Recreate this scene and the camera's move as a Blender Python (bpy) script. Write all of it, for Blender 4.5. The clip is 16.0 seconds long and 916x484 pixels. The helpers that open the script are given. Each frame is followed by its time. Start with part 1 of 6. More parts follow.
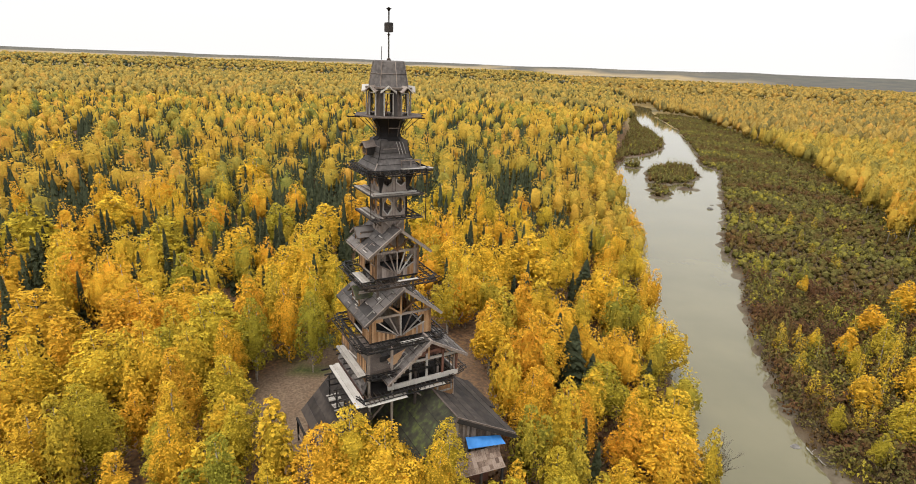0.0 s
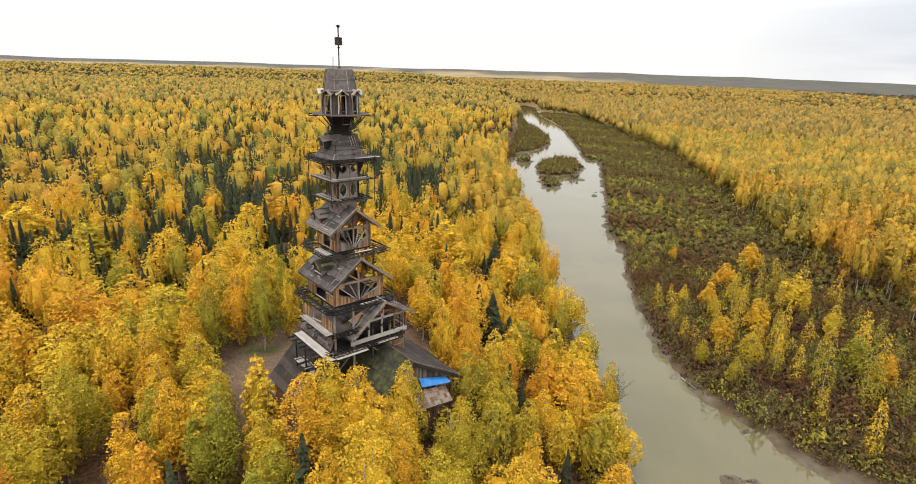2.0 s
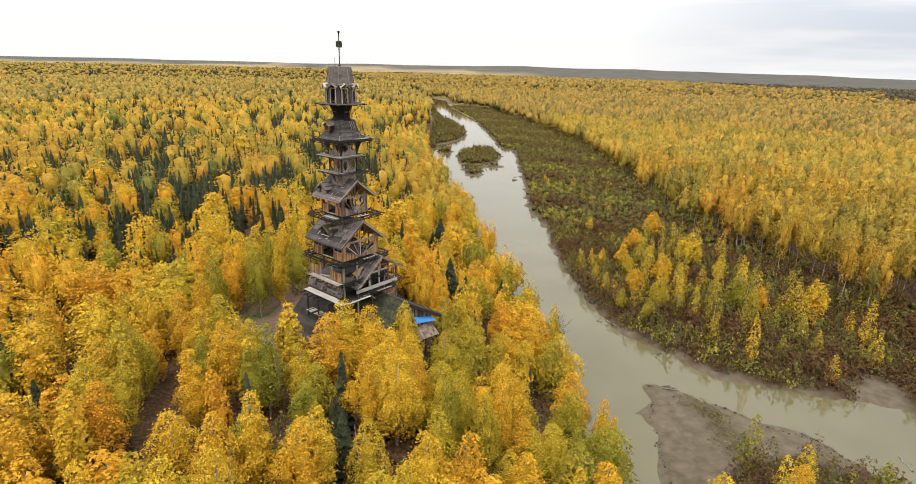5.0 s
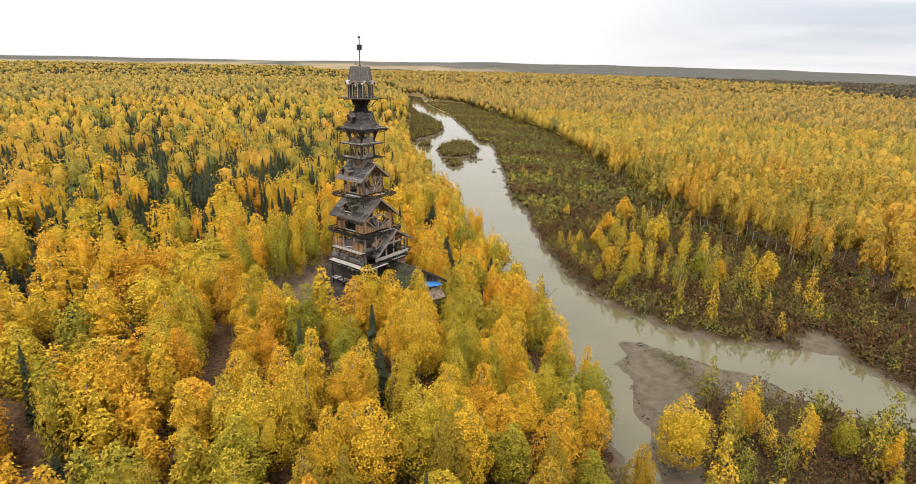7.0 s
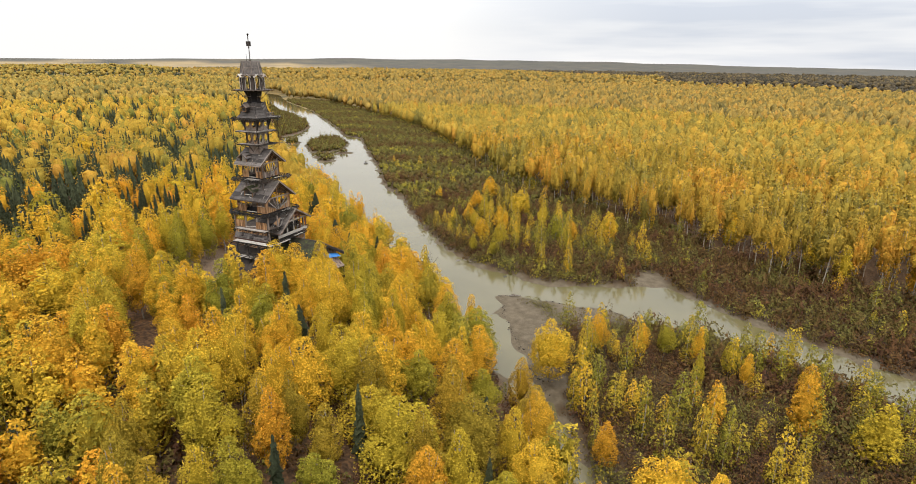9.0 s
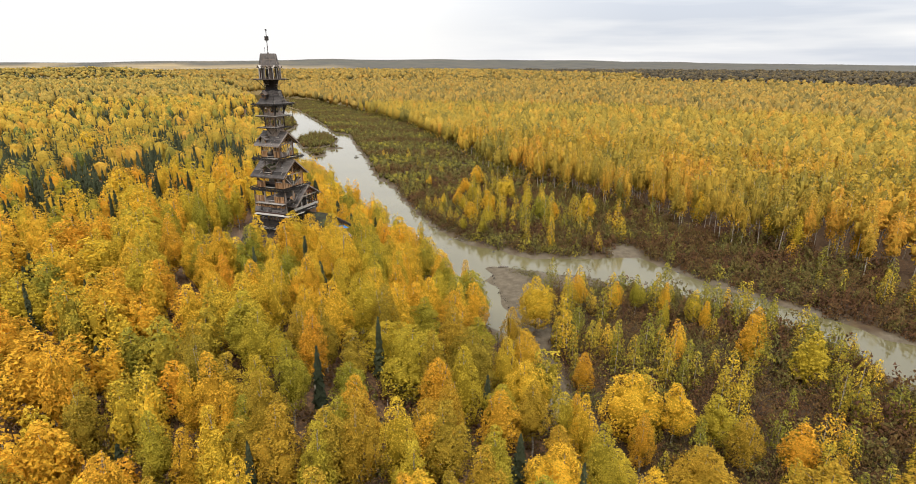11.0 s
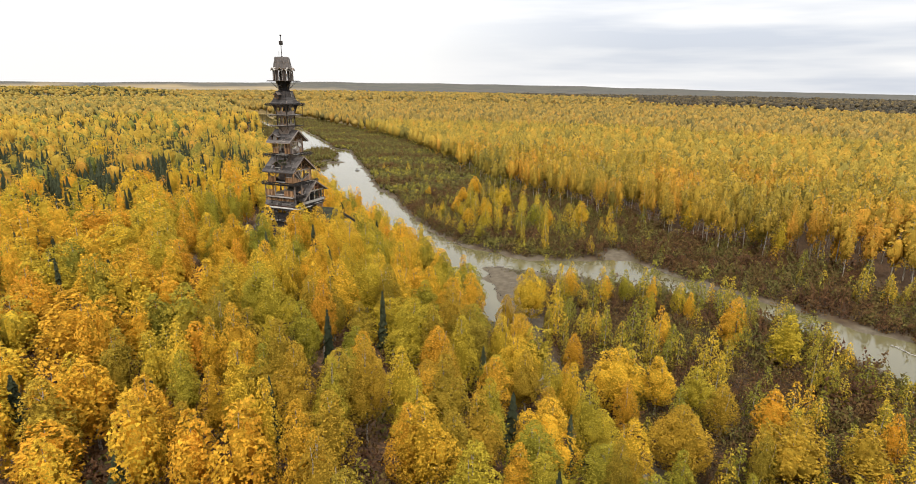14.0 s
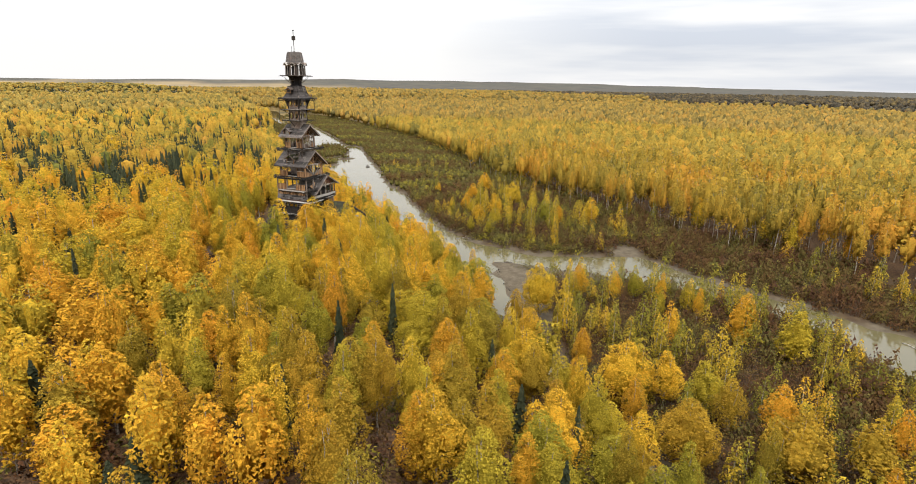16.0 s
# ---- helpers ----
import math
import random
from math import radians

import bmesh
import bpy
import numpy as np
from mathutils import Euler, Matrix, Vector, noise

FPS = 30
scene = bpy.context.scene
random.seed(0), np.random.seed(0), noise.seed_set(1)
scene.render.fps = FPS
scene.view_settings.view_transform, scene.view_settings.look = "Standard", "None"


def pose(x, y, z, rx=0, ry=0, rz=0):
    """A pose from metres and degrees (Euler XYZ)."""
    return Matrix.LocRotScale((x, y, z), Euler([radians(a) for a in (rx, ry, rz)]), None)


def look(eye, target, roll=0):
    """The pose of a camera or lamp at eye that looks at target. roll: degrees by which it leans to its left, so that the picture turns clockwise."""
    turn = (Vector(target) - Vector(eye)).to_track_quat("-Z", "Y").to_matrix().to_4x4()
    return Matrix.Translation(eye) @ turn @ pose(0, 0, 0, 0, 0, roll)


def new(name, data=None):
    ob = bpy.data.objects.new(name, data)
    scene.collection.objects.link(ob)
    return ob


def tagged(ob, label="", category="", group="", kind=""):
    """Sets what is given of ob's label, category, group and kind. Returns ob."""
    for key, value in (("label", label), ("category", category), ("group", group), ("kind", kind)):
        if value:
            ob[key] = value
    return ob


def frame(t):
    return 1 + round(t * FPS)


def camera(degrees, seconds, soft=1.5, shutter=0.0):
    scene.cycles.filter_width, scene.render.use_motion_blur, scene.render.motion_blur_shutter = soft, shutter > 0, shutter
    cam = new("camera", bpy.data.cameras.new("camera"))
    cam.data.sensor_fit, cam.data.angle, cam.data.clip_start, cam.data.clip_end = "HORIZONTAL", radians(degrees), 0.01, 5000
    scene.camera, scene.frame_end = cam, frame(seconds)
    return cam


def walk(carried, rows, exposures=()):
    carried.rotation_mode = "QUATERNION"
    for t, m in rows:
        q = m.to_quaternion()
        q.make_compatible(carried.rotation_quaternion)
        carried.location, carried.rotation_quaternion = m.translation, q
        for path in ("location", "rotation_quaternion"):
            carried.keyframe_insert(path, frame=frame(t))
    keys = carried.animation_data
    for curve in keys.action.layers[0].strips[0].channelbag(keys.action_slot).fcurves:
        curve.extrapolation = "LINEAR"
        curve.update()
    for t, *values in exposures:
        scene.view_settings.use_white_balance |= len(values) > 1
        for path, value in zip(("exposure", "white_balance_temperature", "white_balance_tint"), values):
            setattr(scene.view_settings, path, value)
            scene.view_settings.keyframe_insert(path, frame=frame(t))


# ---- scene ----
cam = camera(78.2, 16.0, 0.9)
PATH = [
    (0, (-2.687, -1.393, 65.434), (-2.689, 0.511, 64.821), 2.4),
    (0.5, (-4.265, -5.218, 65.54), (-4.227, -3.307, 64.951), 2.2),
    (1, (-5.879, -8.692, 65.707), (-5.793, -6.784, 65.114), 2.3),
    (1.5, (-7.555, -12.064, 65.821), (-7.343, -10.166, 65.226), 2.1),
    (2, (-9.176, -15.397, 65.833), (-8.819, -13.521, 65.24), 2.0),
    (2.5, (-11.057, -18.505, 65.806), (-10.569, -16.657, 65.215), 1.8),
    (3, (-13.317, -21.125, 65.773), (-12.768, -19.295, 65.182), 1.8),
    (3.5, (-15.832, -23.74, 65.827), (-15.248, -21.921, 65.233), 1.8),
    (4, (-18.493, -26.589, 65.758), (-17.884, -24.78, 65.163), 1.7),
    (6.5, (-32.285, -41.689, 66.333), (-31.595, -39.914, 65.722), 1.4),
    (7, (-34.992, -45.659, 66.398), (-34.257, -43.902, 65.787), 1.3),
    (7.5, (-37.82, -49.233, 66.602), (-36.905, -47.564, 65.989), 1.3),
    (8, (-40.849, -52.678, 66.298), (-39.804, -51.086, 65.686), 0.8),
    (8.5, (-43.907, -56.316, 66.192), (-42.808, -54.762, 65.576), 0.6),
    (9, (-46.984, -59.765, 65.919), (-45.857, -58.232, 65.301), 0.6),
    (9.5, (-50.079, -62.905, 65.646), (-48.935, -61.387, 65.023), 0.5),
    (12, (-64.699, -77.32, 62.114), (-63.498, -75.83, 61.534), 0.3),
    (12.5, (-65.863, -78.606, 61.089), (-64.647, -77.108, 60.56), 0.4),
    (13, (-65.952, -79.58, 60.352), (-64.745, -78.078, 59.819), 0.4),
    (13.5, (-65.972, -79.965, 59.775), (-64.771, -78.459, 59.238), 0.6),
    (14, (-66.104, -80.205, 59.313), (-64.911, -78.693, 58.773), 0.7),
    (14.5, (-66.144, -80.502, 58.992), (-64.961, -78.983, 58.451), 0.6),
    (15, (-66.436, -80.411, 58.828), (-65.258, -78.89, 58.283), 0.7),
    (15.5, (-66.714, -80.5, 58.784), (-65.542, -78.975, 58.237), 0.8),
    (16, (-66.757, -80.944, 58.74), (-65.592, -79.414, 58.192), 0.8),
]
walk(cam, [(t, look(eye, target, roll)) for t, eye, target, roll in PATH])

# ---- world and light: a bright overcast sky, thinner cloud towards the east ----
world = bpy.data.worlds.new("overcast_sky")
scene.world = world
world.use_nodes = True
wn, wl = world.node_tree.nodes, world.node_tree.links
wn.clear()
w_out = wn.new("ShaderNodeOutputWorld")
w_bg = wn.new("ShaderNodeBackground")
w_sky = wn.new("ShaderNodeTexSky")
w_sky.sky_type, w_sky.sun_disc = "NISHITA", False
w_sky.sun_elevation, w_sky.sun_rotation = radians(67), radians(219)
w_geo = wn.new("ShaderNodeTexCoord")
w_map = wn.new("ShaderNodeMapping")
w_map.inputs["Scale"].default_value = (1.3, 1.3, 13.0)
w_noise = wn.new("ShaderNodeTexNoise")
w_noise.inputs["Scale"].default_value, w_noise.inputs["Detail"].default_value = 1.9, 4.0
w_ramp = wn.new("ShaderNodeValToRGB")
w_ramp.color_ramp.elements[0].position, w_ramp.color_ramp.elements[0].color = 0.38, (0.66, 0.70, 0.78, 1)
w_ramp.color_ramp.elements[1].position, w_ramp.color_ramp.elements[1].color = 0.66, (1.0, 0.99, 0.98, 1)
# the grey cloud bank stands over the eastern horizon only
w_dot = wn.new("ShaderNodeVectorMath")
w_dot.operation = "DOT_PRODUCT"
w_dot.inputs[1].default_value = (0.90, 0.42, 0.10)
w_east = wn.new("ShaderNodeMapRange")
w_east.inputs["From Min"].default_value, w_east.inputs["From Max"].default_value = 0.86, 0.985
w_band = wn.new("ShaderNodeMix")
w_band.data_type = "RGBA"
w_band.inputs[6].default_value = (1.0, 0.99, 0.98, 1)
w_mix = wn.new("ShaderNodeMix")
w_mix.data_type = "RGBA"
w_scale = wn.new("ShaderNodeMix")
w_scale.data_type, w_scale.blend_type = "RGBA", "MULTIPLY"
w_scale.inputs[0].default_value, w_scale.inputs[7].default_value = 1.0, (0.09, 0.09, 0.09, 1)
w_mix.inputs[0].default_value = 0.93
wl.new(w_geo.outputs["Generated"], w_map.inputs["Vector"])
wl.new(w_map.outputs[0], w_noise.inputs["Vector"])
wl.new(w_noise.outputs["Fac"], w_ramp.inputs[0])
wl.new(w_geo.outputs["Generated"], w_dot.inputs[0])
wl.new(w_dot.outputs["Value"], w_east.inputs["Value"])
wl.new(w_east.outputs[0], w_band.inputs[0])
wl.new(w_ramp.outputs[0], w_band.inputs[7])
wl.new(w_sky.outputs[0], w_scale.inputs[6])
wl.new(w_scale.outputs[2], w_mix.inputs[6])
wl.new(w_band.outputs[2], w_mix.inputs[7])
wl.new(w_mix.outputs[2], w_bg.inputs["Color"])
# an overcast sky is far brighter overhead than at the horizon
w_sep = wn.new("ShaderNodeSeparateXYZ")
w_up = wn.new("ShaderNodeMapRange")
w_up.inputs["From Min"].default_value, w_up.inputs["From Max"].default_value = 0.05, 1.0
w_up.inputs["To Min"].default_value, w_up.inputs["To Max"].default_value = 1.06, 2.5
wl.new(w_geo.outputs["Generated"], w_sep.inputs[0])
wl.new(w_sep.outputs["Z"], w_up.inputs["Value"])
wl.new(w_up.outputs[0], w_bg.inputs["Strength"])
wl.new(w_bg.outputs[0], w_out.inputs["Surface"])

sun = new("sun", bpy.data.lights.new("sun", "SUN"))
sun.data.energy, sun.data.angle, sun.data.color = 1.62, radians(25), (1.0, 0.95, 0.87)
sun.matrix_world = look((-40, -50, 150), (0, 0, 0))
scene.view_settings.exposure = 0.0


# ---- materials ----
def material(name, rough=0.9, metal=0.0):
    m = bpy.data.materials.new(name)
    m.use_nodes = True
    b = m.node_tree.nodes["Principled BSDF"]
    b.inputs["Roughness"].default_value, b.inputs["Metallic"].default_value = rough, metal
    b.inputs["Specular IOR Level"].default_value = 0.25
    return m, m.node_tree.nodes, m.node_tree.links, b


def ramp(nodes, stops):
    r = nodes.new("ShaderNodeValToRGB")
    e = r.color_ramp.elements
    while len(e) < len(stops):
        e.new(0.5)
    for k, (p, c) in zip(e, stops):
        k.position, k.color = p, (*c, 1)
    return r


def leaf_material(name, stops, source, trans=0.4, lo=0.56, hi=1.4, grain=0.9):
    """Thin leaves: half scattered, half let through; source is 'object', 'tint' or a fixed mean."""
    m, n, l, b = material(name, 0.8)
    b.inputs["Specular IOR Level"].default_value = 0.08
    r = ramp(n, stops)
    isl = n.new("ShaderNodeNewGeometry")
    if source == "object":
        src = n.new("ShaderNodeObjectInfo").outputs["Random"]
    else:
        a = n.new("ShaderNodeAttribute")
        a.attribute_name = "tint"
        src = a.outputs["Fac"]
    add = n.new("ShaderNodeMath")
    add.operation = "MULTIPLY_ADD"
    add.inputs[1].default_value = 0.16
    sub = n.new("ShaderNodeMath")
    sub.operation = "SUBTRACT"
    sub.inputs[1].default_value = 0.08
    l.new(isl.outputs["Random Per Island"], add.inputs[0])
    l.new(src, add.inputs[2])
    l.new(add.outputs[0], sub.inputs[0])
    co = n.new("ShaderNodeTexCoord")
    big = n.new("ShaderNodeTexNoise")
    big.inputs["Scale"].default_value, big.inputs["Detail"].default_value = 0.28, 2.0
    l.new(co.outputs["Object"], big.inputs["Vector"])
    hue = n.new("ShaderNodeMapRange")
    hue.inputs["From Min"].default_value, hue.inputs["From Max"].default_value = 0.3, 0.7
    hue.inputs["To Min"].default_value, hue.inputs["To Max"].default_value = -0.1, 0.1
    l.new(big.outputs["Fac"], hue.inputs["Value"])
    tone = n.new("ShaderNodeMath")
    l.new(sub.outputs[0], tone.inputs[0])
    l.new(hue.outputs[0], tone.inputs[1])
    l.new(tone.outputs[0], r.inputs[0])
    hsv = n.new("ShaderNodeHueSaturation")
    val = n.new("ShaderNodeMapRange")
    val.inputs["To Min"].default_value, val.inputs["To Max"].default_value = lo, hi
    l.new(isl.outputs["Random Per Island"], val.inputs["Value"])
    no = n.new("ShaderNodeTexNoise")
    no.inputs["Scale"].default_value, no.inputs["Detail"].default_value = grain, 3.0
    l.new(co.outputs["Object"], no.inputs["Vector"])
    patch = n.new("ShaderNodeMapRange")
    patch.inputs["From Min"].default_value, patch.inputs["From Max"].default_value = 0.3, 0.7
    patch.inputs["To Min"].default_value, patch.inputs["To Max"].default_value = 0.92, 1.08
    l.new(no.outputs["Fac"], patch.inputs["Value"])
    fine = n.new("ShaderNodeTexNoise")
    fine.inputs["Scale"].default_value, fine.inputs["Detail"].default_value = grain * 8, 2.0
    l.new(co.outputs["Object"], fine.inputs["Vector"])
    leafy = n.new("ShaderNodeMapRange")
    leafy.inputs["From Min"].default_value, leafy.inputs["From Max"].default_value = 0.33, 0.62
    leafy.inputs["To Min"].default_value, leafy.inputs["To Max"].default_value = 0.82, 1.18
    l.new(fine.outputs["Fac"], leafy.inputs["Value"])
    both = n.new("ShaderNodeMath")
    both.operation = "MULTIPLY"
    l.new(val.outputs[0], both.inputs[0])
    l.new(patch.outputs[0], both.inputs[1])
    all3 = n.new("ShaderNodeMath")
    all3.operation = "MULTIPLY"
    l.new(both.outputs[0], all3.inputs[0])
    l.new(leafy.outputs[0], all3.inputs[1])
    l.new(all3.outputs[0], hsv.inputs["Value"])
    # the sprays of a crown share its rounded form when they catch the light
    soft = n.new("ShaderNodeAttribute")
    soft.attribute_name = "soft"
    turned = n.new("ShaderNodeVectorTransform")
    turned.vector_type, turned.convert_from, turned.convert_to = "NORMAL", "OBJECT", "WORLD"
    l.new(soft.outputs["Vector"], turned.inputs[0])
    l.new(turned.outputs[0], b.inputs["Normal"])
    l.new(r.outputs[0], hsv.inputs["Color"])
    l.new(hsv.outputs[0], b.inputs["Base Color"])
    t = n.new("ShaderNodeBsdfTranslucent")
    l.new(hsv.outputs[0], t.inputs["Color"])
    # light that strikes a leaf from behind passes on through the crown's form
    under = n.new("ShaderNodeVectorMath")
    under.operation = "SCALE"
    under.inputs["Scale"].default_value = -1.0
    l.new(turned.outputs[0], under.inputs[0])
    l.new(under.outputs[0], t.inputs["Normal"])
    mix = n.new("ShaderNodeMixShader")
    mix.inputs[0].default_value = trans
    l.new(b.outputs[0], mix.inputs[1])
    l.new(t.outputs[0], mix.inputs[2])
    l.new(mix.outputs[0], n["Material Output"].inputs["Surface"])
    return m


LEAF_STOPS = [(0.0, (0.25, 0.23, 0.034)), (0.2, (0.42, 0.31, 0.036)), (0.4, (0.61, 0.405, 0.038)),
              (0.62, (0.69, 0.395, 0.036)), (0.84, (0.71, 0.365, 0.034)), (1.0, (0.68, 0.31, 0.03))]
M_LEAF = {
    "y": leaf_material("yellow_birch_leaves", [(0.0, (0.50, 0.37, 0.036)), (0.35, (0.65, 0.42, 0.038)), (0.7, (0.72, 0.42, 0.036)), (1.0, (0.70, 0.37, 0.033))], "object"),
    "o": leaf_material("orange_birch_leaves", [(0.0, (0.62, 0.37, 0.034)), (1.0, (0.64, 0.31, 0.03))], "object"),
    "g": leaf_material("green_birch_leaves", [(0.0, (0.27, 0.25, 0.032)), (1.0, (0.50, 0.36, 0.034))], "object"),
    # olive-gold, darkened: shade of the southern stand put into the leaf colour
    "d": leaf_material("shade_dulled_birch_leaves", [(0.0, (0.30, 0.22, 0.028)), (0.5, (0.40, 0.265, 0.03)), (1.0, (0.48, 0.28, 0.03))], "object"),
}
M_WOODS = leaf_material("woods_birch_leaves", LEAF_STOPS, "tint", 0.4, 0.66, 1.32)
M_WOODS_MID = leaf_material("farther_birch_leaves", LEAF_STOPS, "tint", 0.4, 0.76, 1.24)
M_TALL = leaf_material("cottonwood_leaves", [(0.0, (0.19, 0.165, 0.042)), (0.4, (0.36, 0.265, 0.046)), (0.75, (0.52, 0.325, 0.045)), (1.0, (0.56, 0.285, 0.04))], "tint", 0.4, 0.7, 1.3)
# next four leaf colours: haze painted in, duller and bluer with distance
M_WOODS_FAR = leaf_material("hazed_far_birch_leaves", [(0.0, (0.17, 0.19, 0.045)), (0.22, (0.32, 0.26, 0.05)), (0.45, (0.50, 0.335, 0.05)), (0.75, (0.58, 0.35, 0.05)), (1.0, (0.55, 0.295, 0.052))], "tint", 0.4, 0.88, 1.12, 0.3)
M_TALL_FAR = leaf_material("hazed_far_cottonwood_leaves", [(0.0, (0.19, 0.165, 0.046)), (0.4, (0.37, 0.275, 0.053)), (0.75, (0.51, 0.33, 0.053)), (1.0, (0.53, 0.285, 0.047))], "tint", 0.4, 0.88, 1.12, 0.3)
M_WOODS_DIST = leaf_material("hazed_distant_birch_leaves", [(0.0, (0.17, 0.165, 0.058)), (0.4, (0.36, 0.27, 0.07)), (0.75, (0.46, 0.315, 0.07)), (1.0, (0.47, 0.285, 0.066))], "tint", 0.4, 0.88, 1.12, 0.3)
M_TALL_DIST = leaf_material("hazed_distant_cottonwood_leaves", [(0.0, (0.17, 0.145, 0.055)), (0.4, (0.32, 0.235, 0.068)), (0.75, (0.45, 0.295, 0.068)), (1.0, (0.45, 0.255, 0.06))], "tint", 0.4, 0.88, 1.12, 0.3)
M_BARE_DIST = leaf_material("leafless_far_woods", [(0.0, (0.065, 0.06, 0.045)), (0.6, (0.115, 0.092, 0.06)), (1.0, (0.19, 0.14, 0.062))], "tint", 0.3, 0.9, 1.1, 0.3)
M_SPRUCE = leaf_material("spruce_needles", [(0.0, (0.038, 0.046, 0.026)), (1.0, (0.07, 0.078, 0.04))], "tint", 0.3, 0.8, 1.2, 1.4)
M_SHRUB = leaf_material("shrub_leaves", [(0.0, (0.105, 0.052, 0.03)), (0.3, (0.14, 0.073, 0.031)), (0.5, (0.14, 0.096, 0.032)), (0.78, (0.15, 0.14, 0.042)), (1.0, (0.34, 0.28, 0.038))], "tint", 0.4, 0.74, 1.26, 1.0)


def bark_material():
    m, n, l, b = material("pale_birch_bark", 0.85)
    no = n.new("ShaderNodeTexNoise")
    no.inputs["Scale"].default_value, no.inputs["Detail"].default_value = 5.0, 5.0
    r = ramp(n, [(0.36, (0.06, 0.05, 0.04)), (0.5, (0.36, 0.31, 0.25)), (0.7, (0.52, 0.47, 0.40))])
    co = n.new("ShaderNodeTexCoord")
    l.new(co.outputs["Object"], no.inputs["Vector"])
    l.new(no.outputs["Fac"], r.inputs[0])
    l.new(r.outputs[0], b.inputs["Base Color"])
    return m


M_BARK = bark_material()


def ground_material():
    m, n, l, b = material("forest_ground", 0.95)
    co = n.new("ShaderNodeTexCoord")

    def noi(scale, detail=6.0):
        x = n.new("ShaderNodeTexNoise")
        x.inputs["Scale"].default_value, x.inputs["Detail"].default_value = scale, detail
        l.new(co.outputs["Object"], x.inputs["Vector"])
        return x.outputs["Fac"]

    def att(name):
        a = n.new("ShaderNodeAttribute")
        a.attribute_name = name
        return a.outputs["Fac"]

    def mixed(fac, a, c):
        x = n.new("ShaderNodeMix")
        x.data_type = "RGBA"
        l.new(fac, x.inputs[0])
        l.new(a, x.inputs[6])
        l.new(c, x.inputs[7])
        return x.outputs[2]

    def ramped(fac, stops):
        r = ramp(n, stops)
        l.new(fac, r.inputs[0])
        return r.outputs[0]

    litter = ramped(noi(1.7, 9.0), [(0.3, (0.045, 0.028, 0.018)), (0.5, (0.095, 0.055, 0.03)), (0.62, (0.16, 0.085, 0.038)), (0.75, (0.11, 0.085, 0.04))])
    gravel = ramped(noi(3.1, 9.0), [(0.3, (0.09, 0.06, 0.04)), (0.5, (0.145, 0.10, 0.066)), (0.72, (0.20, 0.145, 0.095))])
    mud = ramped(noi(0.6, 9.0), [(0.3, (0.078, 0.061, 0.04)), (0.5, (0.105, 0.084, 0.056)), (0.7, (0.134, 0.108, 0.074))])
    meadow = ramped(noi(0.35, 9.0), [(0.3, (0.036, 0.021, 0.013)), (0.5, (0.058, 0.036, 0.019)), (0.7, (0.085, 0.056, 0.024))])
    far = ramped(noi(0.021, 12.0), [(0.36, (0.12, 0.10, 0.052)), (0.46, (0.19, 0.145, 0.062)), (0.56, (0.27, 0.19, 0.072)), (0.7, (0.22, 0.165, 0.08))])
    c = mixed(att("meadow"), litter, meadow)
    grass = ramped(noi(2.2, 9.0), [(0.3, (0.045, 0.055, 0.02)), (0.5, (0.075, 0.09, 0.026)), (0.7, (0.12, 0.12, 0.035))])
    c = mixed(att("gravel"), c, gravel)
    c = mixed(att("grass"), c, grass)
    c = mixed(att("mud"), c, mud)
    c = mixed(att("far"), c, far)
    ridge = ramped(noi(0.012, 10.0), [(0.35, (0.055, 0.055, 0.047)), (0.65, (0.09, 0.08, 0.06))])
    # outermost ground: gold woods paled by haze put into the colour
    hazed_gold = ramped(noi(0.006, 10.0), [(0.35, (0.20, 0.155, 0.09)), (0.65, (0.30, 0.225, 0.115))])
    c = mixed(att("plain"), c, hazed_gold)
    c = mixed(att("ridge"), c, ridge)
    l.new(c, b.inputs["Base Color"])
    bump = n.new("ShaderNodeBump")
    bump.inputs["Strength"].default_value, bump.inputs["Distance"].default_value = 0.6, 0.15
    l.new(noi(2.5, 8.0), bump.inputs["Height"])
    l.new(bump.outputs[0], b.inputs["Normal"])
    return m


def water_material():
    m, n, l, b = material("silty_river_water", 0.06)
    co = n.new("ShaderNodeTexCoord")
    no = n.new("ShaderNodeTexNoise")
    no.inputs["Scale"].default_value, no.inputs["Detail"].default_value = 0.05, 4.0
    r = ramp(n, [(0.3, (0.100, 0.088, 0.040)), (0.7, (0.128, 0.112, 0.055))])
    l.new(co.outputs["Object"], no.inputs["Vector"])
    l.new(no.outputs["Fac"], r.inputs[0])
    l.new(r.outputs[0], b.inputs["Base Color"])
    b.inputs["Specular IOR Level"].default_value = 0.5
    mp = n.new("ShaderNodeMapping")
    mp.inputs["Scale"].default_value = (1.0, 0.45, 1.0)
    rip = n.new("ShaderNodeTexNoise")
    rip.inputs["Scale"].default_value, rip.inputs["Detail"].default_value = 1.1, 3.0
    l.new(co.outputs["Object"], mp.inputs["Vector"])
    l.new(mp.outputs[0], rip.inputs["Vector"])
    bump = n.new("ShaderNodeBump")
    bump.inputs["Strength"].default_value, bump.inputs["Distance"].default_value = 0.12, 0.08
    l.new(rip.outputs["Fac"], bump.inputs["Height"])
    l.new(bump.outputs[0], b.inputs["Normal"])
    return m


M_GROUND, M_WATER = ground_material(), water_material()

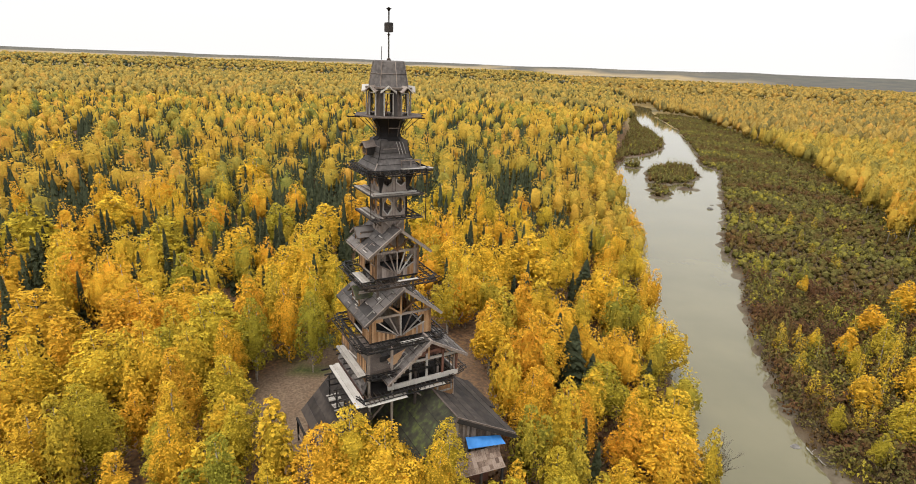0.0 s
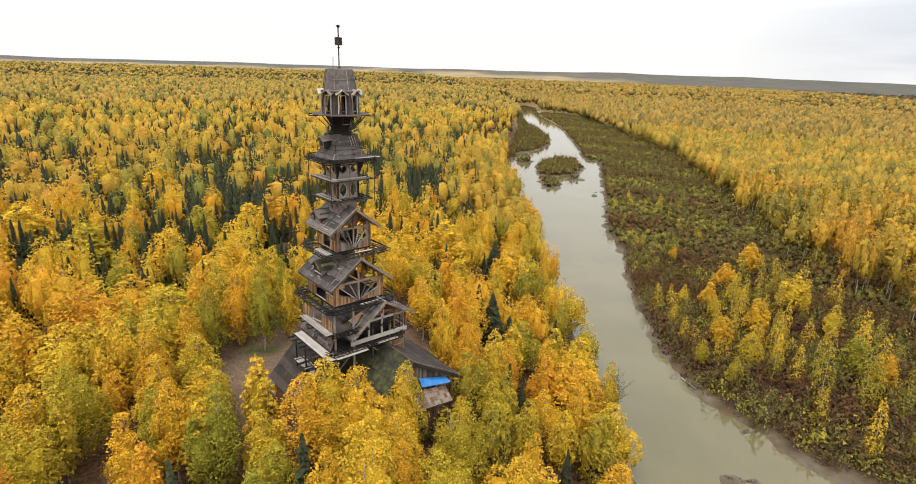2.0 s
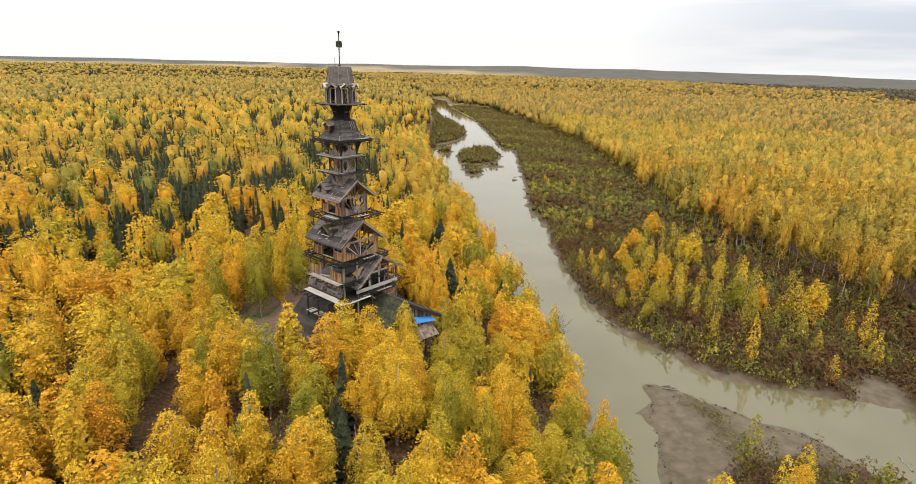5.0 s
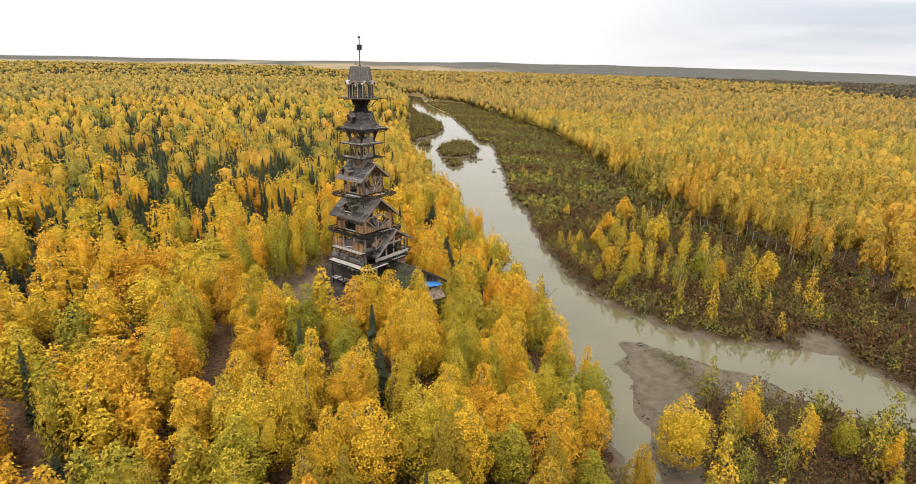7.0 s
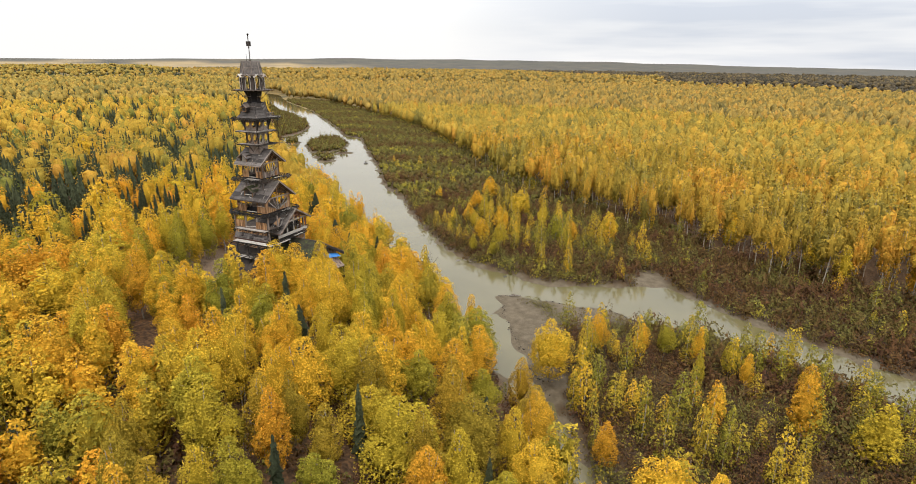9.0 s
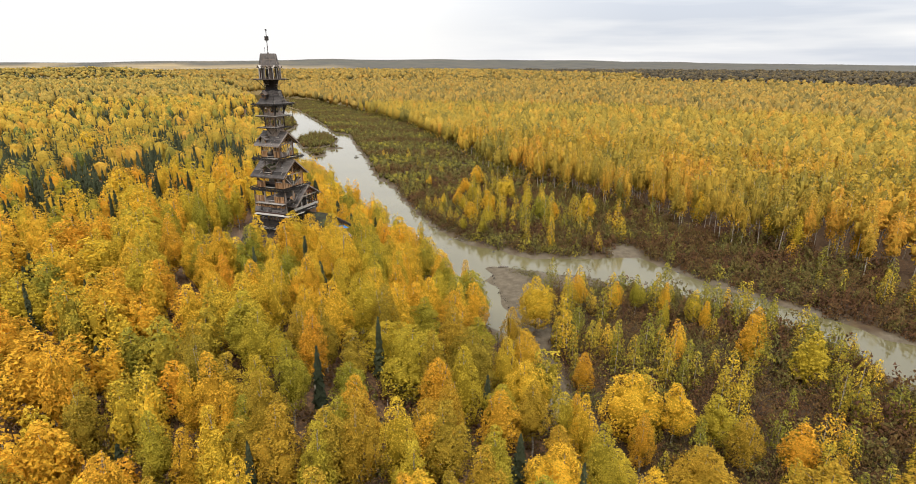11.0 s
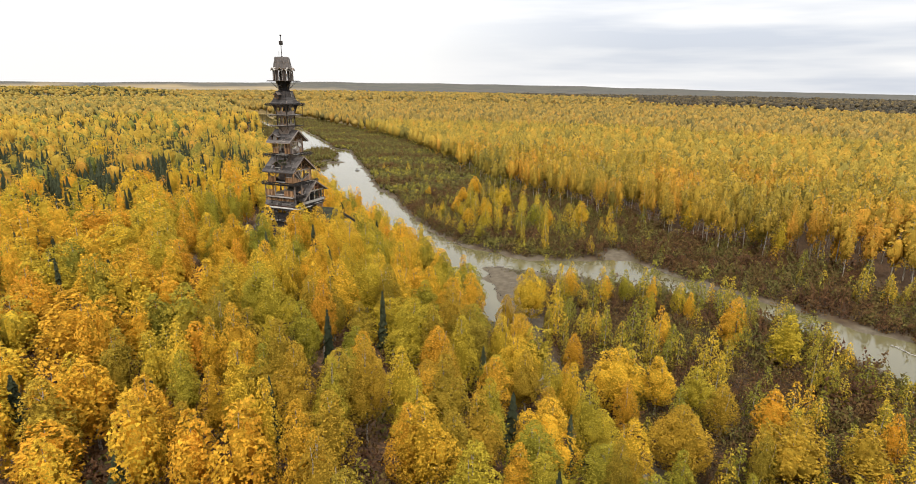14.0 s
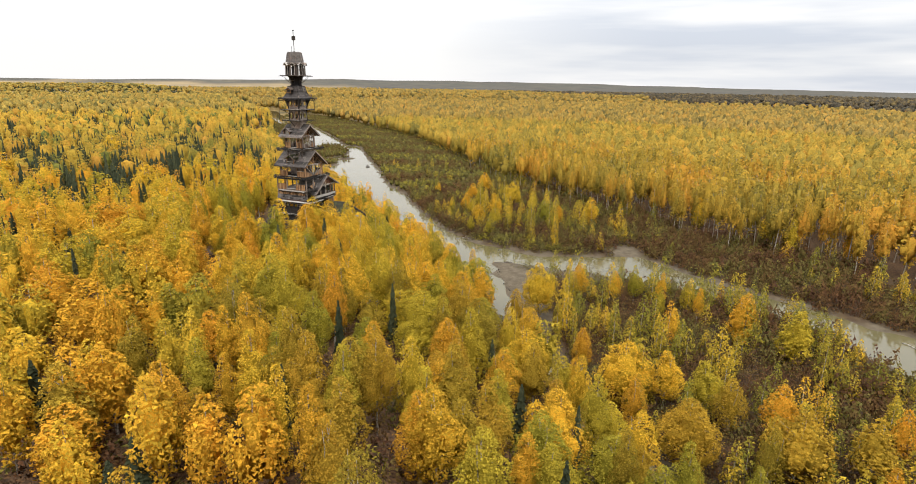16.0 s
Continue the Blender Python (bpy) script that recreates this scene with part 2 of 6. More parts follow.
# ---- terrain ----
LEFT_BANK = [(285, 1010), (232, 781), (207, 684), (198, 597), (185, 527), (168, 480), (143, 443), (122, 426), (101, 377), (93, 340), (79, 276), (72, 238), (61, 187), (52, 143),
             (46, 109), (41, 83), (39, 65), (35, 53), (31, 43), (28, 33), (24, 20), (21, 9), (16, -1), (11, -11), (1, -36), (-9, -72), (-22, -120), (-32, -200)]
BAR_EDGE = [(-25, -200), (-15, -120), (-3, -70), (7, -34), (17, -10), (22, 0), (27, 10), (31, 20), (36, 29), (43, 42), (49, 51), (52, 56),
            (57, 54), (62, 47), (66, 36), (72, 30), (73, 18), (81, 5), (84, -12), (86, -26), (80, -40), (72, -56), (60, -90), (50, -130), (45, -200)]
RIGHT_BANK = [(80, -200), (85, -130), (93, -90), (98, -50), (97, -34), (97, -19), (96, -5), (96, 14), (99, 31), (91, 36), (72, 51), (65, 68), (62, 83),
              (66, 105), (78, 145), (90, 172), (97, 205), (120, 255), (148, 325), (172, 381), (170, 412), (187, 459), (208, 535), (235, 635), (252, 720), (264, 800), (318, 1010)]
ISLETS = ([(108, 334), (113, 350), (117, 366), (128, 385), (145, 398), (156, 386), (152, 360), (137, 336), (120, 328)],
          [(99, 291), (102, 312), (108, 321), (117, 317), (114, 302), (106, 290)], [(121, 316), (126, 326), (136, 321), (132, 313)],
          [(109, 382), (111, 396), (121, 400), (124, 391), (118, 381)])
TREELINE = [(135, -200), (138, -80), (136, -21), (131, 2), (135, 44), (138, 99), (157, 176), (205, 290), (245, 400), (267, 535), (300, 760), (288, 822), (262, 852), (270, 1010)]
TOWER = (-10.77, 60.3, 16.0)
TOWER_TURN = 30.0


def edge_distance(p, ring, closed=True):
    """Distance of the points p to a polyline, and whether they lie inside it."""
    best = np.full(len(p), 1e9)
    inside = np.zeros(len(p), bool)
    r = np.array(ring, float)
    for a, b in zip(r, np.roll(r, -1, 0)) if closed else zip(r[:-1], r[1:]):
        d = b - a
        k = np.clip(((p - a) @ d) / (d @ d), 0, 1)
        best = np.minimum(best, np.hypot(*(p - a - k[:, None] * d).T))
        cross = (a[1] > p[:, 1]) != (b[1] > p[:, 1])
        with np.errstate(all="ignore"):
            inside ^= cross & (p[:, 0] < a[0] + (p[:, 1] - a[1]) * (b[0] - a[0]) / (b[1] - a[1] + 1e-12))
    return best, inside


def smooth(a, b, x):
    k = np.clip((x - a) / (b - a), 0, 1)
    return k * k * (3 - 2 * k)


def wave(p, size, seed=0):
    """A soft uneven field between about -1 and 1."""
    g = np.random.RandomState(100 + seed)
    out = np.zeros(len(p))
    for i in range(6):
        a = g.uniform(0, 2 * np.pi)
        out += np.sin((p[:, 0] * np.cos(a) + p[:, 1] * np.sin(a)) * 2 * np.pi / (size * g.uniform(0.6, 1.7)) + g.uniform(0, 6.3))
    return out / 2.6


def river(p):
    """Signed distance to the water's edge: above 0 on land; and which side of the river."""
    d, inside = edge_distance(p, LEFT_BANK + BAR_EDGE + RIGHT_BANK)
    sd = np.where(inside, -d, d)
    for ring in ISLETS:
        di, isle = edge_distance(p, ring)
        sd = np.where(isle, di, np.where(inside & (sd < 0), np.maximum(sd, -di), sd))
    lb = np.array(LEFT_BANK[::-1], float)
    left = (p[:, 0] < np.interp(p[:, 1], lb[:, 1], lb[:, 0]) + 0.5) & ~inside
    tl = np.array(TREELINE, float)
    tall = p[:, 0] - np.interp(p[:, 1], tl[:, 1], tl[:, 0])
    return sd, left, tall


def low_point(p):
    """The low willow-grown point on the left bank upstream, bare of tall trees."""
    lb = np.array(LEFT_BANK[::-1], float)
    return (p[:, 1] > 405) & (p[:, 1] < 830) & (p[:, 0] < np.interp(p[:, 1], lb[:, 1], lb[:, 0]) + 0.5) & (p[:, 0] > np.interp(p[:, 1], [405, 425, 480, 760, 830], [104, 112, 130, 218, 240]))


def bare_bar(p):
    """1 on the bare mud at the tip of the river bar, beyond the edge of its thicket."""
    line = np.interp(p[:, 0], [30, 37, 42, 52, 60, 71, 77.6, 82, 86], [6, 14, 22, 27.5, 27, 22, 12, 4, -11])
    far_side = np.interp(p[:, 1], [-6, 5, 18, 30, 36, 47, 54, 60], [88, 84, 77, 76, 71, 68, 64, 62])
    return (p[:, 1] > line + 1.2 * wave(p, 7, 19)) & (p[:, 1] < 60) & (p[:, 0] < far_side)


def clearing(p):
    """1 on the bare yard round the tower, 0 in the woods."""
    q = p - np.array([-15.0, 76.0])
    r = np.hypot(q[:, 0] / 20.0, q[:, 1] / 23.5) + 0.12 * wave(p, 20, 3)
    return 1 - smooth(0.82, 1.05, r)


def height(p):
    sd, left, tall = river(p)
    sd = sd + 1.2 * wave(p, 13, 1) + 0.6 * wave(p, 5, 6)
    shore = np.minimum(np.maximum(sd, 0) * 0.3, 0.45)
    terrace = shore + 15.55 * smooth(1, 50, np.where(low_point(p), np.minimum(sd, 3), sd)) + 0.5 * wave(p, 60, 2) * smooth(2, 12, sd)
    flat = shore + np.clip(0.04 * (sd - 1.5), 0, 1.3) + 0.2 * wave(p, 9, 4) * smooth(1.5, 6, sd)
    h = np.where(left, terrace, flat)
    h = np.where(sd < 0, np.maximum(sd * 0.3, -2.0), h)
    yard = smooth(1.4, 0.9, np.hypot((p[:, 0] - TOWER[0]) / 24, (p[:, 1] - TOWER[1]) / 24))
    h = np.where(left, h + (16.0 - h) * yard * smooth(20, 45, sd), h)
    r = np.hypot(p[:, 0] + 30, p[:, 1] + 40)
    h = h + 9.0 * smooth(1350, 1700, r) * (sd > 0) * (1 + 0.25 * wave(p, 160, 7))
    az = np.degrees(np.arctan2(p[:, 0] + 30, p[:, 1] + 40))
    rise = np.interp(az, [-60, -30, 0, 20, 36, 48, 60, 75, 90], [24, 28, 40, 52, 60, 52, 36, 20, 12])
    hill = rise * (0.72 * smooth(2700, 4300, r) + 0.28 * smooth(4000, 4500, r)) + 5 * wave(p, 900, 8) * smooth(4000, 4500, r)
    h = np.where(r > 2700, np.maximum(h, hill), h)
    return h


def axis(lo, hi, step, far):
    a = [lo + step * i for i in range(int((hi - lo) / step) + 1)]
    s = step
    up, down = [a[-1]], [a[0]]
    while up[-1] < far:
        s *= 1.12
        up.append(up[-1] + s)
    s = step
    while down[-1] > -far:
        s *= 1.12
        down.append(down[-1] - s)
    return np.array(down[:0:-1] + a + up[1:])


def grid_mesh(name, xs, ys, zfun, mat, fields=None):
    X, Y = np.meshgrid(xs, ys)
    p = np.stack([X.ravel(), Y.ravel()], 1)
    co = np.column_stack([p, zfun(p)])
    nx, ny = len(xs), len(ys)
    i = (np.arange(ny - 1)[:, None] * nx + np.arange(nx - 1)[None]).ravel()
    quads = np.stack([i, i + 1, i + nx + 1, i + nx], 1)
    me = raw_mesh(name, co, quads)
    for key, val in (fields(p) if fields else {}).items():
        a = me.attributes.new(key, "FLOAT", "POINT")
        a.data.foreach_set("value", np.ascontiguousarray(val, np.float32))
    me.materials.append(mat)
    me.polygons.foreach_set("use_smooth", np.ones(len(quads), bool))
    return new(name, me)


def raw_mesh(name, co, faces, mats=None):
    """A mesh from arrays: all faces with the same number of corners."""
    me = bpy.data.meshes.new(name)
    k = faces.shape[1]
    me.vertices.add(len(co))
    me.vertices.foreach_set("co", np.ascontiguousarray(co, np.float32).ravel())
    me.loops.add(faces.size)
    me.loops.foreach_set("vertex_index", np.ascontiguousarray(faces, np.int32).ravel())
    me.polygons.add(len(faces))
    me.polygons.foreach_set("loop_start", np.arange(0, faces.size, k, dtype=np.int32))
    me.polygons.foreach_set("loop_total", np.full(len(faces), k, np.int32))
    if mats is not None:
        me.polygons.foreach_set("material_index", np.ascontiguousarray(mats, np.int32))
    me.update(calc_edges=True)
    return me


def gold_limit(p):
    """How far out the golden woods reach, before the bare grey woods of the low hills."""
    az = np.degrees(np.arctan2(p[:, 0] + 30, p[:, 1] + 40))
    return np.interp(az, [18, 26, 36, 44, 52, 60, 75], [3900, 3300, 2700, 2350, 1750, 1500, 1350]) * (1 + 0.08 * wave(p, 420, 18))


def ground_fields(p):
    sd, left, tall = river(p)
    r = np.hypot(p[:, 0] + 30, p[:, 1] + 40)
    w = sd + 1.5 * wave(p, 11, 5)
    bar = (~left) & bare_bar(p)
    return {"gravel": clearing(p) * np.clip(smooth(4, -12, p[:, 0] + 0.25 * (p[:, 1] - 60)) * 0.75 + 0.2 + 0.2 * wave(p, 9, 9), 0, 1),
            "mud": np.clip(smooth(6.5, 3.0, np.hypot((p[:, 0] - 99) * 0.7, p[:, 1] - 38) + wave(p, 5, 41)) + np.where(bar, 1.0, 1 - smooth(0.8, 2.6, w)), 0, 1),
            "meadow": np.clip((~left) * (1 - 0.6 * smooth(0, 12, tall)), 0, 1),
            "ridge": smooth(0.97, 1.06, r / gold_limit(p)),
            # where the haze-paled ground colour sets in
            "plain": smooth(2450, 2800, r),
            "grass": smooth(0.2, 0.7, smooth(10, 3, np.hypot(p[:, 0] + 28, (p[:, 1] - 88) * 0.8)) + 0.5 * wave(p, 7, 31) - 0.5),
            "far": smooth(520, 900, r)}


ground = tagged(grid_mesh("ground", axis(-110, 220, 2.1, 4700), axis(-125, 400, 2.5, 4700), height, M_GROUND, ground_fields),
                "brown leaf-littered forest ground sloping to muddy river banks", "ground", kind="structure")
water = tagged(grid_mesh("water", np.linspace(-900, 900, 60), np.linspace(-500, 1300, 60), lambda p: np.zeros(len(p)), M_WATER),
               "smooth silty grey-green river water", "river", kind="structure")

lake = tagged(grid_mesh("distant_lake", np.linspace(660, 960, 12), np.linspace(3130, 3270, 8), lambda p: np.full(len(p), 15.0), M_WATER),
              "pale still lake far off below the low hills", "lake", kind="structure")

# ---- trees ----


def cards(centres, size, g, normals=None, corners=3, loose=0.5, ruffle=0.32):
    """Small leaf sprays, one at each centre; they face roughly outwards where normals are given."""
    n = len(centres)
    r = g.normal(size=(n, 3))
    r /= np.linalg.norm(r, axis=1)[:, None] + 1e-9
    w = r if normals is None else normals + r * loose
    w = w / (np.linalg.norm(w, axis=1)[:, None] + 1e-9)
    a = np.cross(w, g.normal(size=(n, 3)))
    a /= np.linalg.norm(a, axis=1)[:, None] + 1e-9
    b = np.cross(w, a)
    s = (size * g.uniform(0.6, 1.4, n))[:, None]
    if corners == 4:
        v = np.stack([centres - a * s, centres + b * s * 0.62, centres + a * s, centres - b * s * 0.62], 1)
    else:
        v = np.stack([centres - a * s - b * s * 0.7, centres + a * s * 1.1, centres - a * s * 0.4 + b * s * 1.1], 1)
    soft = r + (0, 0, 1) if normals is None else normals + ruffle * r
    soft = soft / (np.linalg.norm(soft, axis=1)[:, None] + 1e-9)
    return v.reshape(-1, 3), np.arange(n * corners).reshape(n, corners), np.repeat(soft, corners, 0)


def crown_profile(t, peak, point):
    """How wide a crown is at the share t of its height."""
    over = np.clip((t - peak) / (1 - peak), 0, 1)
    return np.where(t < peak, 0.5 + 0.5 * np.sqrt(np.clip(t / peak, 0, 1)), np.clip(1 - over ** point, 0, 1) ** 0.75)


def lobed_crown(g, n, H, R, low, tops, lobes, fill=0.55, point=(1.35, 2.1), sides=4, bulge=0.5):
    """A crown of rising leaders, each hung with domed leafy lobes; leaf places, their normals, lobe centres and the dense inside."""
    qs, ns, cs, inner, leaders = [], [], [], [], []
    share = np.r_[1.5, g.uniform(0.6, 1.1, tops - 1)]
    share = share / share.sum()
    turn = g.uniform(0, 6.28)
    for k in range(tops):
        a = turn + 2.4 * k + g.uniform(-0.4, 0.4)
        off = (0.08 if k == 0 else g.uniform(0.42, 0.68)) * R * (tops > 1)
        r = R * (1 if tops == 1 else 0.68 if k == 0 else g.uniform(0.42, 0.62))
        h = H * (1 if k == 0 else g.uniform(0.62, 0.93))
        lo = min(low * H / h * (1.0 if k == 0 else g.uniform(1.0, 2.0)), 0.6)
        peak, pw = g.uniform(0.24, 0.4), g.uniform(*point)
        m = max(int(lobes * share[k]), 4)
        t = np.clip((np.arange(m) + g.uniform(0.1, 0.9, m)) / m, 0, 0.97) ** 0.9
        t[-1] = 0.95
        prof = crown_profile(t, peak, pw)
        ang = turn + 2.399 * np.arange(m) + g.uniform(-0.4, 0.4, m)
        rho = r * g.uniform(0.85, 1.2, m) * min(2.3 / math.sqrt(m), 0.72) * (0.45 + 0.55 * prof)
        arm = np.maximum(r * prof * g.uniform(0.9, 1.08, m) - 0.75 * rho, 0.1 * r)
        arm[-1] *= 0.2
        out = np.column_stack([np.cos(ang), np.sin(ang), np.zeros(m)])
        c = out * arm[:, None]
        c[:, 2] = h * (lo + (1 - lo) * t) - 0.75 * rho
        lean = np.array([math.cos(a), math.sin(a), 0]) * off
        c = c + lean * (0.45 + 0.55 * c[:, 2:] / h)
        leaders.append((k, c, rho, t, out, lean))
        bv, bf, bn = crown_body(g, h * 0.92, r, lo + 0.04, sides, peak, fill)
        inner.append((bv + lean * ((bv[:, 2:] / h) * 0.55 + 0.45), bf, bn))
    all_c, all_r = np.concatenate([q[1] for q in leaders]), np.concatenate([q[2] for q in leaders])
    for k, c, rho, t, out, lean in leaders:
        pick = g.choice(len(c), max(int(n * share[k] * 3), 12), p=rho ** 2 / (rho ** 2).sum())
        u = g.normal(size=(len(pick), 3))
        u /= np.linalg.norm(u, axis=1)[:, None]
        egg = out[pick] * (1.0 - 0.55 * t[pick])[:, None] + np.array([0, 0, 1.0]) * (0.12 + 1.0 * t[pick] ** 1.5)[:, None] + 0.5 * lean / R
        u = u + 0.55 * egg
        u /= np.linalg.norm(u, axis=1)[:, None]
        depth = 1.0 - 0.2 * g.uniform(0, 1, len(pick)) ** 2 + 0.55 * g.uniform(0, 1, len(pick)) ** 1.6 * (g.uniform(0, 1, len(pick)) > 0.7)
        q = c[pick] + u * (rho[pick] * depth)[:, None] * (1, 1, 1.15)
        # only the leaves on the outside of all the lobes together are kept
        free = np.ones(len(q), bool)
        for cc, rr in zip(all_c, all_r):
            d = (q - cc) / (1, 1, 1.15)
            free &= (d * d).sum(1) > (0.82 * rr) ** 2
        free = np.where(free)[0][:max(int(n * share[k]), 2)]
        nr = bulge * u[free] + 0.9 * egg[free]
        qs.append(q[free])
        ns.append(nr / np.linalg.norm(nr, axis=1)[:, None])
        cs.append(c)
    return np.concatenate(qs), np.concatenate(ns), np.concatenate(cs), join(inner)


def crown_body(g, H, R, low, sides=6, peak=0.42, fill=0.8):
    """The dense leafy inside of a crown: an uneven egg of a few facets."""
    v, f = [(0, 0, H * low)], []
    for t, r in ((0.1, 0.66), (peak, 1.0), (0.78, 0.78)):
        for k in range(sides):
            a = 2 * np.pi * (k + g.uniform(-0.3, 0.3)) / sides
            q = fill * R * r * g.uniform(0.7, 1.22)
            v.append((q * np.cos(a), q * np.sin(a), H * (low + (1 - low) * (t * 0.94 + g.uniform(-0.05, 0.05)))))
    v.append((g.uniform(-0.3, 0.3), g.uniform(-0.3, 0.3), H * (0.96 if fill > 0.75 else 0.86)))
    n = len(v) - 1
    for k in range(sides):
        j = (k + 1) % sides
        f += [(0, 1 + j, 1 + k), (n, 1 + 2 * sides + k, 1 + 2 * sides + j)]
        for ring in range(2):
            a, b, c, d = 1 + ring * sides + k, 1 + ring * sides + j, 1 + (ring + 1) * sides + j, 1 + (ring + 1) * sides + k
            f += [(a, b, c), (a, c, d)]
    v = np.array(v, float)
    out = np.column_stack([v[:, 0] / R, v[:, 1] / R, (v[:, 2] / H - low - 0.35 * (1 - low)) * 1.6])
    return v, np.array(f), out / (np.linalg.norm(out, axis=1)[:, None] + 1e-9)


def tube(path, radii, sides=5):
    """Vertices and quads of a tapered limb along a path."""
    path = np.array(path, float)
    v, f = [], []
    for i, (q, r) in enumerate(zip(path, radii)):
        d = path[min(i + 1, len(path) - 1)] - path[max(i - 1, 0)]
        d /= np.linalg.norm(d) + 1e-9
        u = np.cross(d, [0.3, 0.9, 0.2])
        u /= np.linalg.norm(u) + 1e-9
        w = np.cross(d, u)
        for k in range(sides):
            a = 2 * np.pi * k / sides
            v.append(q + r * (np.cos(a) * u + np.sin(a) * w))
    for i in range(len(path) - 1):
        for k in range(sides):
            a, b = i * sides + k, i * sides + (k + 1) % sides
            f.append((a, b, b + sides, a + sides))
    return np.array(v), np.array(f)


def join(parts):
    """One set of arrays from several (vertices, faces, and perhaps normals)."""
    starts = np.cumsum([0] + [len(q[0]) for q in parts[:-1]])
    out = [np.concatenate([q[0] for q in parts]), np.concatenate([q[1] + o for q, o in zip(parts, starts)])]
    if len(parts[0]) > 2:
        out.append(np.concatenate([q[2] for q in parts]))
    return tuple(out)


def leafy_mesh(name, v, f, soft):
    me = raw_mesh(name, v, f)
    a = me.attributes.new("soft", "FLOAT_VECTOR", "POINT")
    a.data.foreach_set("vector", np.ascontiguousarray(soft, np.float32).ravel())
    return me


def birch_meshes(i, leaves, size, clump=False):
    """Trunk and crown meshes of one near birch, 14 m tall: slender, or a clump of several leaders."""
    g = np.random.RandomState(40 + i + 20 * clump)
    H, R, low = 14.0, g.uniform(3.5, 4.1) if clump else g.uniform(2.6, 3.2), g.uniform(0.14, 0.3)
    pts, nrm, cl, inner = lobed_crown(g, leaves, H, R, low, 5 + i % 3 if clump else 1 + i % 3, 78 if clump else 40, 0.54, (1.3, 2.0) if clump else (1.1, 1.65))
    crown = leafy_mesh("crown", *join([cards(pts, size, g, nrm, loose=0.95, ruffle=0.4), inner]))
    lean = g.uniform(-0.5, 0.5, 2)
    stems = []
    for s in range(1 + (i % 3 == 0)):
        o = g.uniform(-0.25, 0.25, 2) * s
        z = np.linspace(-0.3, H * 0.93, 7)
        x = o[0] + lean[0] * np.abs(z / H) ** 1.5 + s * 0.09 * z + g.normal(0, 0.06, 7)
        y = o[1] + lean[1] * np.abs(z / H) ** 1.5 + g.normal(0, 0.06, 7)
        stems.append(tube(np.column_stack([x, y, z]), 0.15 * (1 - z / H * 0.9), 6))
    for c in cl[g.permutation(len(cl))[:14]]:
        z0 = max(c[2] - g.uniform(1.0, 2.6), H * 0.12)
        b = np.array([lean[0] * (z0 / H) ** 1.5, lean[1] * (z0 / H) ** 1.5, z0])
        stems.append(tube([b, (b + c) / 2 + (0, 0, 0.25), c], [0.05, 0.035, 0.012], 4))
    return raw_mesh("trunk", *join(stems)), crown


def spruce_points(g, layers, per, H, R):
    """Drooping boughs in whorls on a narrow cone."""
    v, f, soft = [], [], []
    for k in range(layers):
        t = k / layers
        z = H * (0.06 + 0.94 * t)
        r = R * (1 - t) ** 0.8 * g.uniform(0.75, 1.2) + 0.14
        for j in range(per):
            a = 2 * np.pi * (j + g.uniform(0, 1)) / per
            d = np.array([np.cos(a), np.sin(a), 0])
            s = np.array([-np.sin(a), np.cos(a), 0])
            L = r * g.uniform(0.7, 1.2)
            top = np.array([0, 0, z + 0.05 * H])
            tip = d * L + np.array([0, 0, z - 0.42 * L])
            mid = (top + tip) / 2 + np.array([0, 0, -0.05])
            w = (0.9 * L + 0.15) * 2.2 / per ** 0.7
            v += [top, mid + s * w, tip, mid - s * w]
            soft += [d + (0, 0, 0.7)] * 4
            f.append([len(v) - 4, len(v) - 3, len(v) - 2, len(v) - 1])
    soft = np.array(soft) + g.normal(0, 0.2, (len(soft), 3))
    return np.array(v), np.array(f), soft / np.linalg.norm(soft, axis=1)[:, None]


def spruce_cone(g, skirts, sides, H, R):
    """A far spruce: ragged skirts of boughs, one above the other, on a narrow cone."""
    v, f, soft = [], [], []
    for k in range(skirts):
        z0, z1 = H * (0.08 + 0.92 * k / skirts), H * min(0.08 + 0.92 * (k + 1.5) / skirts, 1.0)
        r = R * (1 - k / skirts) ** 0.85 * g.uniform(0.85, 1.1) + 0.15
        turn = g.uniform(0, 6.28)
        for j in range(sides):
            a, b = turn + 2 * np.pi * j / sides, turn + 2 * np.pi * (j + 1) / sides
            ra, rm = r * g.uniform(0.8, 1.15), r * 0.7
            m = (a + b) / 2
            v += [(0, 0, z1), (rm * np.cos(a), rm * np.sin(a), z0 + 0.1 * H / skirts), (ra * np.cos(m), ra * np.sin(m), z0 - 0.1 * H / skirts), (rm * np.cos(b), rm * np.sin(b), z0 + 0.1 * H / skirts)]
            soft += [(np.cos(m), np.sin(m), 0.6)] * 4
            f.append([len(v) - 4, len(v) - 3, len(v) - 2, len(v) - 1])
    soft = np.array(soft)
    return np.array(v), np.array(f), soft / np.linalg.norm(soft, axis=1)[:, None]


def spruce_meshes(i):
    g = np.random.RandomState(140 + i)
    z = np.linspace(-0.3, 11.8, 4)
    return (raw_mesh("trunk", *tube(np.column_stack([z * 0, z * 0, z]), 0.14 * (1 - z / 12.2), 6)),
            leafy_mesh("crown", *spruce_points(g, 46, 10, 12.0, 1.7 + 0.25 * i)))


